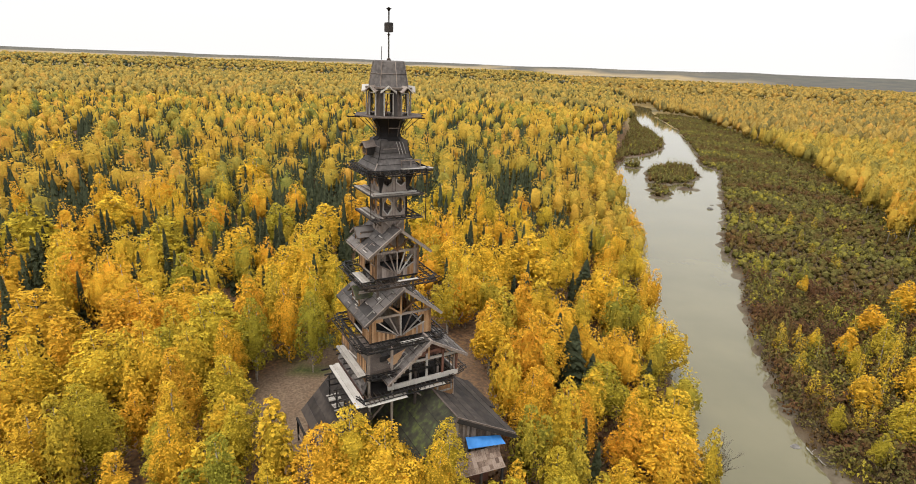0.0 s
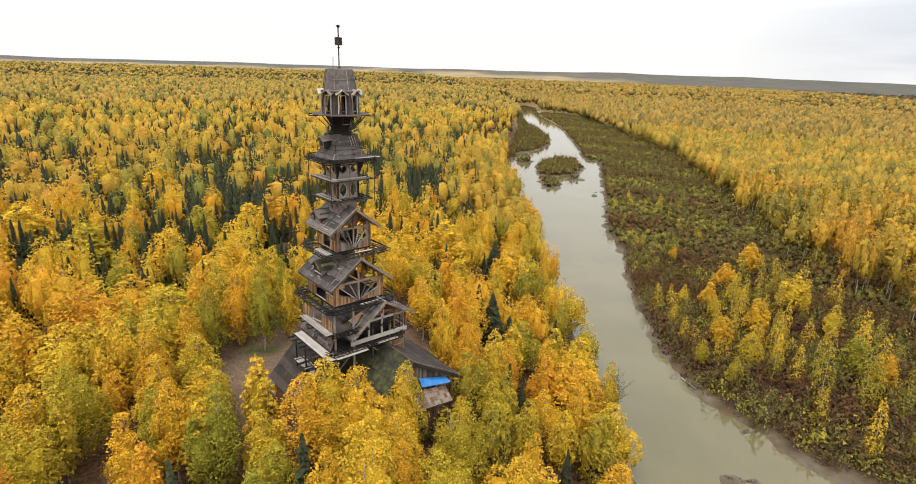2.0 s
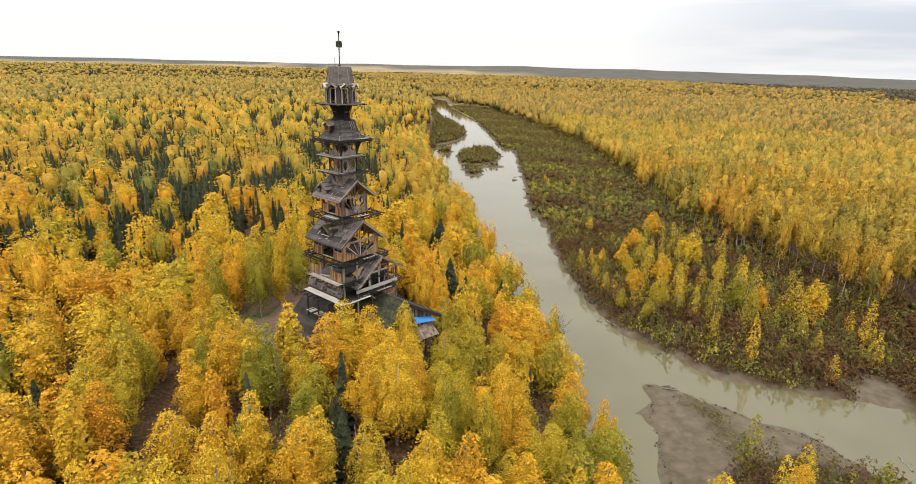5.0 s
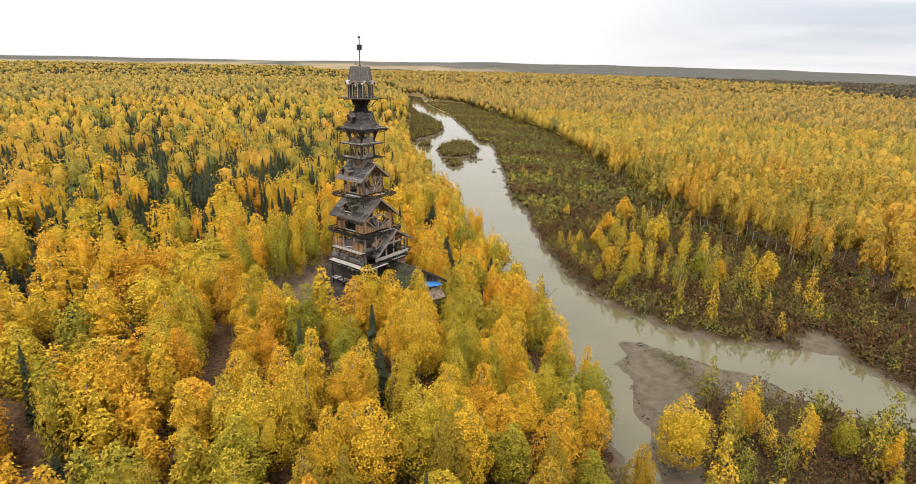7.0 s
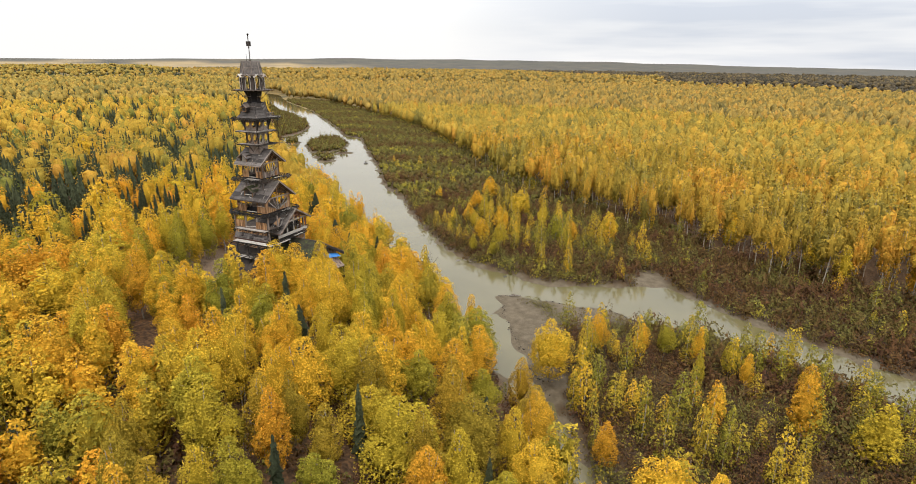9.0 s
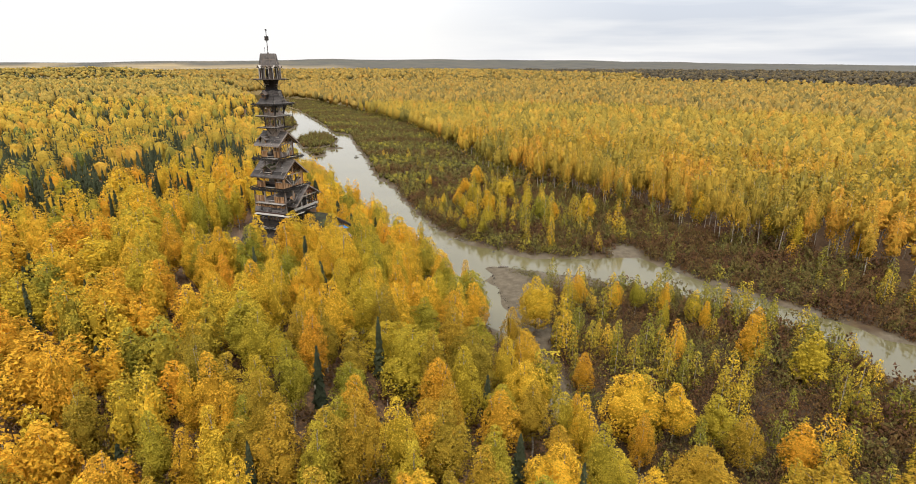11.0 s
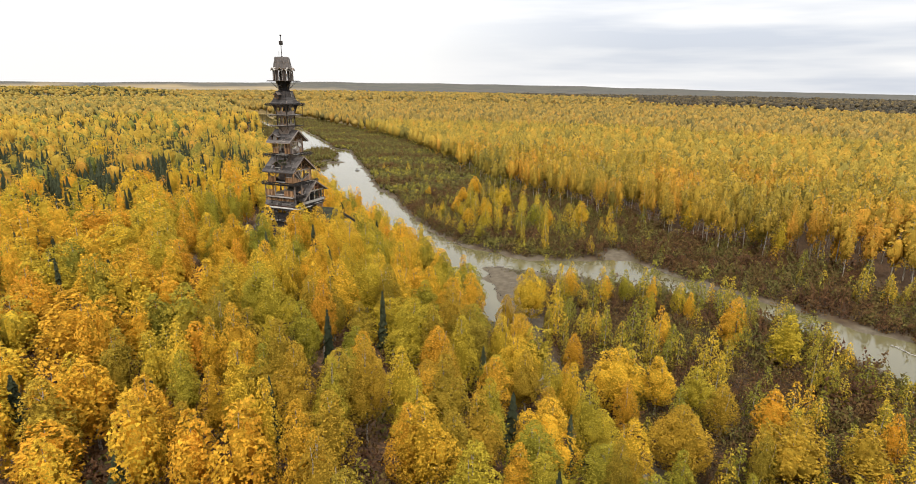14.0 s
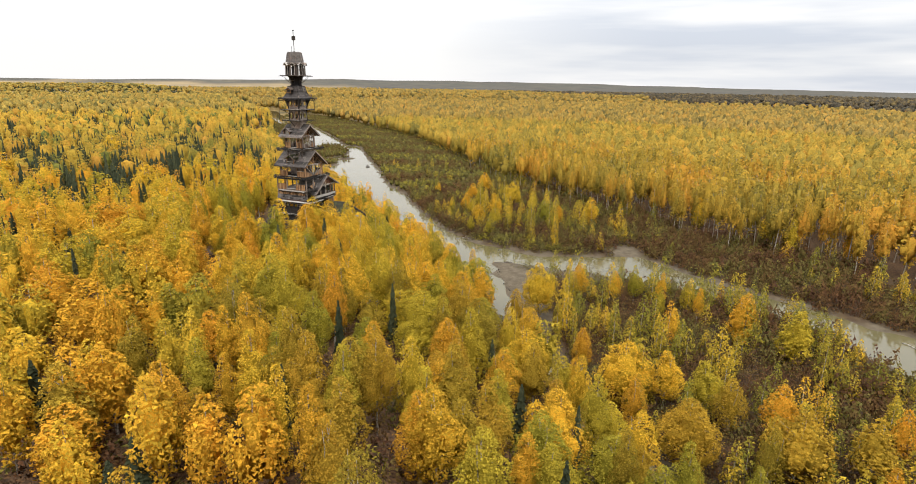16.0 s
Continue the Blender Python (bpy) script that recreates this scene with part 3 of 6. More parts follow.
BIRCH = [birch_meshes(i, 6800, 0.1) for i in range(10)]
BIRCH_LITE = [birch_meshes(i, 2900, 0.16) for i in range(8)]
BIRCH_SLIGHT = [birch_meshes(i, 1300, 0.25) for i in range(6)]
CLUMP = [birch_meshes(i, 10400, 0.1, True) for i in range(6)]
CLUMP_LITE = [birch_meshes(i, 4400, 0.16, True) for i in range(6)]
CLUMP_SLIGHT = [birch_meshes(i, 1900, 0.25, True) for i in range(5)]
SLENDER, SPREADING = (BIRCH, BIRCH_LITE, BIRCH_SLIGHT), (CLUMP, CLUMP_LITE, CLUMP_SLIGHT)
SPRUCE = [spruce_meshes(i) for i in range(3)]
for t_mesh, c_mesh in sum(SLENDER + SPREADING, []):
    t_mesh.materials.append(M_BARK)
    c_mesh.materials.append(M_LEAF["y"])
M_DARKBARK, _n, _l, _b = material("grey_spruce_bark", 0.9)
_b.inputs["Base Color"].default_value = (0.09, 0.07, 0.055, 1)
for t_mesh, c_mesh in SPRUCE:
    t_mesh.materials.append(M_DARKBARK)
    c_mesh.materials.append(M_SPRUCE)
    a = c_mesh.attributes.new("tint", "FLOAT", "POINT")
    a.data.foreach_set("value", np.full(len(c_mesh.vertices), 0.4, np.float32))
# stretches of the flight: x, y, and the compass heading of the view
STATIONS = ((-3, -1, 0), (-11, -18, 15), (-18, -27, 18.5), (-32, -42, 21), (-41, -53, 33), (-50, -63, 37), (-66, -80, 38))


def reach(p):
    """Distance to the nearest stretch of the flight that looks this way."""
    best = np.full(len(p), 9999.0)
    for x, y, a in STATIONS:
        s, c = math.sin(math.radians(a)), math.cos(math.radians(a))
        q = p - np.array([x, y])
        ahead, aside = q[:, 0] * s + q[:, 1] * c, q[:, 0] * c - q[:, 1] * s
        best = np.where((ahead > 26) & (np.abs(aside) < 0.86 * ahead + 8), np.minimum(best, np.hypot(ahead, aside)), best)
    line, _ = edge_distance(p, [q[:2] for q in STATIONS], False)
    return np.where(best > 9000, line + 140, best)


TREE_WORDS = {"y": "slender birch tree with bright yellow autumn leaves and pale trunk", "o": "birch tree with deep orange-gold autumn leaves",
              "g": "birch tree with leaves still mostly yellowish green", "d": "birch tree with olive-gold autumn leaves, darkened to stand for shade", "s": "narrow dark green spruce tree among birches"}
count = 0


def tree(x, y, tall, wide, look_of):
    """One standing tree: an Empty at its foot with a trunk and a crown."""
    global count
    count += 1
    base = height(np.array([[x, y]], float))[0] - 0.05
    name = "spruce_tree" if look_of == "s" else "birch_tree"
    root = tagged(new(name), TREE_WORDS[look_of], "tree", "trees of the wood")
    away = reach(np.array([[x, y]], float))[0]
    sets = SPREADING if wide > 1.22 else SLENDER
    set_ = SPRUCE if look_of == "s" else sets[0 if away < 78 else 1 if away < 125 else 2]
    wide = wide if look_of == "s" or wide > 1.22 else wide * 1.22
    tm, cm = set_[(count * 7) % len(set_)]
    h0 = 12.0 if look_of == "s" else 14.0
    root.matrix_world = Matrix.LocRotScale((x, y, base), Euler((0, 0, (count * 2.399) % 6.283)), (wide, wide, tall / h0))
    for nm, me in (("trunk", tm), ("crown", cm)):
        ob = new(nm, me)
        ob.parent = root
        if nm == "crown" and look_of in M_LEAF:
            ob.material_slots[0].link = "OBJECT"
            ob.material_slots[0].material = M_LEAF[look_of]
    return root


# standing trees that can be told apart: x, y, height, width factor, leaf colour
TREES_A = [(-30.5, 45.5, 15.5, 1, 'y'), (-25, 43, 15.5, 1, 'g'), (-34, 52, 15, 1, 'y'), (-20.5, 43.5, 11.5, 0.9, 'y'), (-37, 59, 15, 1, 'o'), (-12.9, 48.6, 15.6, 1.35, 'y'), (-15.8, 46.6, 14.2, 1.2, 'y'), (-9.3, 47.4, 14.6, 1.35, 'y'), (-4.6, 41.2, 14, 0.9, 'y'), (-3.1, 50.2, 13.9, 0.85, 'y'), (10.8, 56.5, 14.2, 1.1, 'y'), (3.6, 45.8, 15, 1.25, 'g'), (-8, 46.5, 11.5, 0.6, 'o'), (-26.5, 86, 15.5, 0.85, 'g'), (-23.2, 91, 15, 0.75, 'g'), (-30.5, 83, 14.5, 0.8, 'y'), (-20, 97, 15, 0.85, 'y'), (-29.5, 92, 15.5, 0.9, 'y'), (-25.5, 97, 15, 0.85, 'y'), (-15.5, 100, 14, 0.8, 'y')]
TREES_B = [(-33.5, 76, 14.5, 0.8, 'g'), (-35, 70, 14, 0.85, 'y'), (-21.5, 84, 14.5, 0.8, 'y'), (-17.5, 89.5, 14, 0.8, 'g'), (-12.5, 93, 14, 0.8, 'y'), (-25.5, 79.5, 14.5, 0.7, 'g'), (-2.6, 44.2, 9, 0.5, 'y')]
TREES_C = [(-100.7, 120.5, 15, 1.7, 'g'), (-89.1, 134.1, 15, 1.7, 'y'), (-85, 112.1, 14, 1.52, 'o'), (-68.2, 116.4, 14, 1.69, 'g'), (-52.9, 79.6, 15, 1.7, 'o'), (-39.3, 76.1, 15, 1.67, 'y'), (-49.6, 113, 14, 1.53, 'y'), (-50.3, 65.2, 14, 1.45, 'y'), (-58.1, 63, 14, 1.23, 'y'), (-44.3, 69.9, 12, 1.16, 'g'), (-44, 52.2, 14, 1.24, 'g'), (-46.3, 47.9, 14, 1.06, 'o'), (-31.7, 61.4, 13, 1.13, 'y'), (-27.2, 52.7, 12, 0.88, 'y'), (-33.4, 48.7, 12, 0.94, 'g'), (-34.4, 42.4, 13, 1, 'y'), (-36.7, 100.4, 15, 1.51, 'y')]
TREES_D = [(12.9, 90.8, 15, 1.41, 'y'), (3.3, 83.2, 13, 1.01, 'y'), (19.5, 93, 12, 1.65, 's'), (22.6, 90, 10.5, 1.3, 's'), (17, 95.5, 12, 1.3, 's'), (33.3, 128.8, 15, 1.7, 'y'), (15.8, 72.8, 13, 1.29, 'o'), (24.1, 85.9, 12, 1.26, 'g'), (12.5, 79.3, 8, 0.67, 'o'), (35.4, 81.3, 14, 1.49, 'y'), (44.5, 110.9, 13, 1.27, 'y'), (21.2, 62, 12, 0.97, 'y'), (13.6, 124.8, 15, 1.7, 'y'), (4, 116.2, 15, 1.57, 'y'), (-36.2, 133.3, 15, 1.52, 'y'), (-75.9, 193.2, 15, 1.7, 'y'), (-96, 201.5, 14, 1.7, 'y'), (30, 133.5, 13, 1.7, 's'), (40.3, 134.1, 13, 1.23, 'y'), (62.8, 202.3, 12, 1.54, 'y')]
TREES_E = [(-12.9, 140.6, 14, 1.51, 'y'), (-3.4, 117.4, 13, 1.21, 'y'), (-155.7, 211.5, 14, 1.7, 'y'), (7.5, 87.2, 10, 0.77, 'o'), (-50, 140.1, 13, 1.34, 'g'), (-55.3, 99.4, 13, 1.18, 'g'), (31.2, 85.2, 13, 1.13, 'y'), (30.3, 101.6, 12, 1.17, 'o'), (-31, 267, 14, 1.7, 'y'), (-33.5, 152.8, 13, 1.45, 'o')]
TREES_F = [(-66.3, 76, 15, 1.7, 'o'), (-51.6, 33.6, 15, 1.27, 'o'), (-8, 40.1, 14, 1.24, 'y'), (-16.7, 27, 11, 1.31, 's'), (-20.8, 17.1, 9, 0.98, 's'), (10.3, 40.1, 15, 1.48, 'y'), (6, 21.5, 14, 1.19, 'y'), (-14.6, 14.4, 15, 1.28, 'y'), (-63.8, 42.3, 14, 1.19, 'g'), (-36.8, 11.1, 15, 1.21, 'g'), (-45.3, 7.2, 14, 0.82, 'y'), (-22.1, 20.9, 15, 0.95, 'y'), (7.7, 15.1, 14, 1.18, 'o'), (22.4, 28.3, 14, 1.55, 'g'), (-9.3, 11.4, 15, 1.1, 'y'), (-30.6, 25.2, 14, 0.91, 'y'), (-43.8, 35.3, 14, 1.11, 'o')]
TREES_G = [(31.3, 13.4, 15, 1.37, 'y'), (-26.2, 5.5, 13, 0.73, 'y'), (-2.1, 11.7, 13, 1.17, 'g'), (-27, 11.1, 14, 0.82, 'y'), (-4.6, 27.1, 14, 0.97, 'y'), (26.8, 45.1, 13, 1.08, 'y'), (-14.4, 22.9, 14, 0.73, 'y'), (-58.9, 37.4, 13, 1.06, 'y')]
TREES_H = [(-62.6, 14.4, 15, 1.7, 'o'), (-67, 28.9, 14, 1.24, 'o'), (-67.9, -10.9, 13, 1.17, 'y'), (-49.6, -18.6, 15, 0.88, 'y'), (-48.9, -5.3, 14, 0.67, 'y'), (-43.1, -14.7, 15, 0.85, 'y'), (-14.8, -2.2, 14, 1.62, 'g'), (-2.1, -3.1, 15, 1.56, 'y'), (2, -12.7, 14, 1.31, 'y'), (-11.2, -32.6, 14, 1.36, 'y'), (-35.8, -33.3, 12, 0.87, 'o'), (-32.1, -36.4, 13, 0.94, 'y'), (-22.9, -38.1, 10, 0.75, 'o'), (15.7, -24.8, 13, 1.56, 'y'), (19.6, -30.8, 12, 1.1, 'y'), (23, -36.2, 11, 1.08, 'g'), (7.7, -42.5, 13, 1.44, 'y'), (22.4, -41.3, 10, 0.87, 'y')]
TREES_I = [(24.3, -61.9, 12, 1.12, 'y'), (16.1, -55, 13, 1.37, 'y'), (26.7, -47.8, 10, 0.85, 'o'), (-37, -7.4, 14, 0.87, 'g'), (-49.7, -26.8, 14, 0.69, 'y'), (-41.6, -25.8, 14, 0.76, 'g'), (-36.4, -24.5, 15, 0.81, 'y'), (-24, -24.3, 14, 1.06, 'y'), (-18.6, -27.8, 13, 0.95, 'g'), (-21.8, 12.1, 14, 1.14, 'y'), (-7.4, 21.9, 14, 1.25, 'y'), (-59.3, -18.9, 14, 0.87, 'o'), (-48.5, -37.4, 13, 0.76, 'y'), (-54.1, -12.2, 13, 0.8, 'g'), (15, 31.3, 13, 1.4, 'y'), (-42.4, 21.4, 14, 1.07, 'y'), (-59.6, -1.7, 14, 0.85, 'y')]
TREES_J = [(8.2, 66.6, 14, 1.0, 'y'), (-33.9, 110.6, 14, 1.7, 'y'), (-48.2, 85.8, 14, 1.49, 'o'), (-8.2, 34, 15, 1.28, 'y'), (-0.4, 38.2, 14, 1.39, 'g'), (30.5, 72, 14, 1.7, 'y'), (32.1, 59.5, 13, 1.39, 'y'), (-45.5, 41.1, 14, 1.36, 'g'), (-34.9, 17.6, 15, 1.29, 'y'), (-0.8, 17.3, 14, 1.21, 'y')]
TREES_K = [(50.8, -28, 14, 1.05, 'o'), (62.5, -24, 11, 0.6, 'o'), (55.2, -38.3, 13, 1.1, 'g'), (48.6, 15.5, 10, 0.68, 'y'), (54.8, 8, 9, 0.5, 'y'), (58, 4, 11.5, 0.62, 'g'), (53.4, -6.9, 9, 0.55, 'g'), (45.8, -15.6, 8.5, 0.5, 'y'), (58.8, -14, 10, 0.55, 'y'), (64, -8, 9, 0.5, 'g'), (61.5, -2, 10, 0.5, 'y')]
TREES_L = [(150.9, 40.5, 13, 0.97, 'y'), (111.9, 112, 12, 1.29, 'y'), (115.5, 68.1, 12, 0.97, 'y'), (98.8, 78.5, 11, 0.87, 'g'), (90.9, 100.4, 11, 0.92, 'y'), (142.8, 8.6, 14, 0.93, 'y'), (141, -0.3, 13, 0.82, 'y'), (147.8, -16, 14, 0.79, 'y'), (108.7, 95.2, 11, 0.85, 'y'), (102.5, 73.8, 9, 0.7, 'o'), (98.2, 119.1, 10, 0.89, 'g')]
TREES_M = [(11.8, -53.1, 11, 0.62, 'y'), (34.4, -62.6, 10, 0.55, 'o'), (-3.6, -49.8, 11, 0.6, 'y'), (2.4, -55.5, 11, 0.56, 'g'), (3.4, -60.4, 11, 0.57, 'y'), (8.4, -64.4, 11, 0.56, 'y'), (15.5, -66.4, 11, 0.51, 'o'), (-6.2, -43.6, 11, 0.6, 'y'), (-2.5, -35.8, 11, 0.6, 'y'), (1.9, -27.5, 12, 0.6, 'y'), (9.9, -31, 11, 0.61, 'o'), (23.8, -53.8, 10, 0.46, 'y'), (19.3, -11.4, 10, 0.62, 'o'), (6.1, -20.6, 11, 0.54, 'y')]
TREES_N = [(89.8, 118.6, 9, 0.93, 'y'), (102.6, 129.8, 10, 1.1, 'y'), (79.5, 97.5, 9, 0.9, 'o'), (79.9, 87.3, 9, 0.9, 'g'), (84.1, 122, 7, 0.48, 'y'), (86.9, 111.8, 8, 0.45, 'y'), (70, 90.6, 7, 0.56, 'g'), (102.4, 158.7, 7, 0.48, 'y'), (120.2, 142.3, 12, 1.08, 'y'), (71, 80.3, 8, 0.67, 'g')]
NAMED_TREES = (TREES_A, TREES_B, TREES_C, TREES_D, TREES_E, TREES_F, TREES_G, TREES_H, TREES_I, TREES_J, TREES_K, TREES_L, TREES_M, TREES_N)
trees_at = []
for row in NAMED_TREES:
    for k, (x, y, tall, wide, c) in enumerate(row):
        # many southern yellow trees take the leaves with shade in their colour
        tree(x, y, tall, wide, "d" if c == "y" and x < 30 and y < 14 and k % 5 < 3 else c)
        trees_at.append((x, y, 2.6 * wide))
trees_at = np.array(trees_at).reshape(-1, 3)


def scatter(g, x0, x1, y0, y1, step, keep):
    """Jittered places on a grid of that step, where keep(p) says so."""
    xs, ys = np.arange(x0, x1, step), np.arange(y0, y1, step)
    p = np.stack(np.meshgrid(xs, ys), -1).reshape(-1, 2)
    p = p + g.uniform(-0.48, 0.48, p.shape) * step
    return p[keep(p)]


def in_fan(p, lo=-52, hi=84):
    a = np.degrees(np.arctan2(p[:, 0] + 55, p[:, 1] + 95))
    b = np.degrees(np.arctan2(p[:, 0] + 20, p[:, 1] + 35))
    return ((a > lo) & (a < hi)) | ((b > lo) & (b < hi))


def crowded(p):
    if not len(trees_at):
        return np.zeros(len(p), bool)
    d = np.hypot(p[:, None, 0] - trees_at[None, :, 0], p[:, None, 1] - trees_at[None, :, 1])
    return (d < trees_at[None, :, 2] * 0.6 + 1.5).any(1)


def left_wood(p):
    sd, left, tall = river(p)
    q = p - np.array(TOWER[:2])
    return left & (sd > 0.9) & ~low_point(p) & (clearing(p) < 0.35) & (np.hypot(q[:, 0], q[:, 1]) > 14.5)


def shaped(templates, places, scale, turn, pick):
    """Joins copies of small template meshes (v, f) at the places; one array each."""
    vs, fs, ids, ns, o = [], [], [], [], 0
    for k, tpl in enumerate(templates):
        v, f = tpl[:2]
        sel = np.where(pick == k)[0]
        if not len(sel):
            continue
        c, s = np.cos(turn[sel])[:, None], np.sin(turn[sel])[:, None]
        sc = scale[sel]
        x, y, z = v[None, :, 0] * sc[:, :1], v[None, :, 1] * sc[:, :1], v[None, :, 2] * sc[:, 1:]
        w = np.stack([x * c - y * s, x * s + y * c, z], -1) + places[sel][:, None]
        vs.append(w.reshape(-1, 3))
        if len(tpl) > 2:
            m = tpl[2]
            ns.append(np.stack([m[None, :, 0] * c - m[None, :, 1] * s, m[None, :, 0] * s + m[None, :, 1] * c, np.repeat(m[None, :, 2], len(sel), 0)], -1).reshape(-1, 3))
        fs.append((f[None] + (np.arange(len(sel)) * len(v))[:, None, None] + o).reshape(-1, f.shape[1]))
        ids.append(np.repeat(sel, len(v)))
        o += len(sel) * len(v)
    return np.concatenate(vs), np.concatenate(fs), np.concatenate(ids), np.concatenate(ns) if ns else None


def stuff(name, templates, p, tall, wide, tint, mat, label, category, g, sink=0.05):
    base = height(p) - sink
    places = np.column_stack([p, base])
    v, f, ids, soft = shaped(templates, places, np.column_stack([wide, tall]), g.uniform(0, 6.28, len(p)), g.randint(0, len(templates), len(p)))
    me = raw_mesh(name, v, f) if soft is None else leafy_mesh(name, v, f, soft)
    if tint is not None:
        a = me.attributes.new("tint", "FLOAT", "POINT")
        a.data.foreach_set("value", np.ascontiguousarray(tint[ids], np.float32))
    me.materials.append(mat)
    return tagged(new(name, me), label, category, kind="stuff")


def crown_template(seed, n, size, H=14.0, low=0.2, R=3.15, lobes=20, corners=3, sides=0, fill=0.6, tops=1, point=(1.35, 2.1), bulge=0.5):
    g = np.random.RandomState(seed)
    R = R * g.uniform(0.85, 1.15)
    pts, nrm, _, inner = lobed_crown(g, n, H, R, low, tops + (seed % 3 if tops > 1 else 0), lobes, fill, point, max(sides, 3), bulge)
    leaves = cards(pts, size, g, nrm, corners, 0.8, 0.7 * bulge)
    return join([leaves, inner]) if sides else leaves


def trunk_template(seed, H=14.0, sides=4, r=0.19):
    g = np.random.RandomState(seed)
    z = np.array([-0.3, H * 0.45, H * 0.9])
    return tube(np.column_stack([g.normal(0, 0.15, 3), g.normal(0, 0.15, 3), z]), r * np.array([1, 0.7, 0.15]), sides)


def forest_tint(p, g):
    """Leaf colour from tree to tree, in loose stands."""
    return np.clip(0.52 + 0.1 * wave(p, 75, 11) + g.normal(0, 0.23, len(p)), 0.02, 0.98)


CLOSE = [crown_template(290 + i, 2100, 0.2, low=0.2, R=3.5, lobes=44, sides=4, fill=0.5, tops=2) for i in range(8)]
MID = [crown_template(300 + i, 1050, 0.22, low=0.18, R=3.5, lobes=26, sides=5, fill=0.56, tops=2, bulge=0.5) for i in range(12)]
FAR = [crown_template(330 + i, 230, 0.36, low=0.2, R=3.5, lobes=12, sides=5, fill=0.62, bulge=0.45) for i in range(10)]
FAINT = [crown_template(345 + i, 34, 0.6, low=0.24, R=3.5, lobes=8, sides=5, fill=0.8, bulge=0.35) for i in range(8)]
HAZY = [crown_body(np.random.RandomState(370 + i), 14.0, 3.3, 0.3, 3, 0.42, 0.96) for i in range(6)]
STEMS = [trunk_template(380 + i) for i in range(5)]
SPRUCE_MID = [spruce_points(np.random.RandomState(400 + i), 22, 8, 12.0, 1.4) for i in range(4)]
SPRUCE_FAR = [spruce_cone(np.random.RandomState(410 + i), 5, 7, 12.0, 1.5) for i in range(4)]
SPRUCE_DIST = [spruce_cone(np.random.RandomState(420 + i), 2, 5, 12.0, 2.3) for i in range(3)]


def back_wood(p):
    """1 in the woods behind the tower, where spruces fill the gaps between the birches."""
    return smooth(0, 32, p[:, 1] - 0.15 * p[:, 0] - 66 - 36 * smooth(-58, -28, p[:, 0])) * smooth(14, 45, river(p)[0])


def plant_left_wood():
    g = np.random.RandomState(21)
    p = scatter(g, -420, 260, -190, 900, 6.3, lambda q: left_wood(q) & in_fan(q) & (reach(q) < 330))
    p = p[~crowded(p)]
    back = back_wood(p)
    south = smooth(14, -16, p[:, 1])
    p = p[g.uniform(0, 1, len(p)) > 0.06 + 0.05 * south + 0.46 * back + (0.15 + 0.15 * back) * wave(p, 26, 17) + 0.18 * back * wave(p, 48, 12)]
    d, back = reach(p), back_wood(p)
    dark = (river(p)[0] > 7) & (g.uniform(0, 1, len(p)) < np.clip(0.05 + 0.06 * wave(p, 70, 12), 0.02, 0.9))
    tall = 13.8 * g.uniform(0.66, 1.2, len(p))
    wide = g.uniform(0.7, 1.16, len(p)) * (1 + 0.14 * back)
    tint = forest_tint(p, g)
    order = np.argsort(np.where(dark, 999, d))
    near = np.zeros(len(p), bool)
    near[order[:NEAR_TREES]] = True
    near |= dark & (d < 95)
    for i in np.where(near)[0]:
        c = "s" if dark[i] else "g" if tint[i] < 0.36 else "o" if tint[i] > 0.84 else "d" if p[i, 1] < 12 and i % 5 < 4 else "y"
        tree(p[i, 0], p[i, 1], tall[i] * (0.66 if c == "s" else 1), wide[i] * (0.85 if c == "s" else 1), c)
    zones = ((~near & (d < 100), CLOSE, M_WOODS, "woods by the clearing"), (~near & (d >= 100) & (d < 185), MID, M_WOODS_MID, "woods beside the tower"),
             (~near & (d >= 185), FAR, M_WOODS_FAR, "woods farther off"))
    for sel, tpl, mat, word in zones:
        b = sel & ~dark
        stuff("birch_woods", tpl, p[b], tall[b] / 14.0, wide[b], tint[b], mat, "dense yellow autumn birch " + word, "woods", g)
    mid = ~near & (d < 200) & ~dark
    stuff("birch_trunks", STEMS, p[mid], tall[mid] / 14.0, wide[mid], None, M_BARK, "pale birch trunks under yellow crowns", "woods", g)
    # the lower spruces between them
    q = scatter(g, -420, 260, -60, 900, 3.9, lambda q: left_wood(q) & in_fan(q) & (reach(q) < 330) & (river(q)[0] > 7) & (g.uniform(0, 1, len(q)) < 0.03 + back_wood(q) * (0.9 + 0.25 * wave(q, 48, 12))))
    stems = np.concatenate([p, trees_at[:, :2]])
    apart = np.array([np.hypot(stems[:, 0] - x, stems[:, 1] - y).min() for x, y in q])
    q = q[apart > 2.5]
    d = reach(q)
    for sel, tpl, grown, word in ((d < 160, SPRUCE_MID, 0.84, "beside the tower"), (d >= 160, SPRUCE_FAR, 0.82, "farther off")):
        stuff("spruce_woods", tpl, q[sel], grown * g.uniform(0.7, 1.3, sel.sum()), g.uniform(0.7, 1.15, sel.sum()), g.uniform(0, 1, sel.sum()), M_SPRUCE, "dark green spruces between birches in the woods " + word, "woods", g)


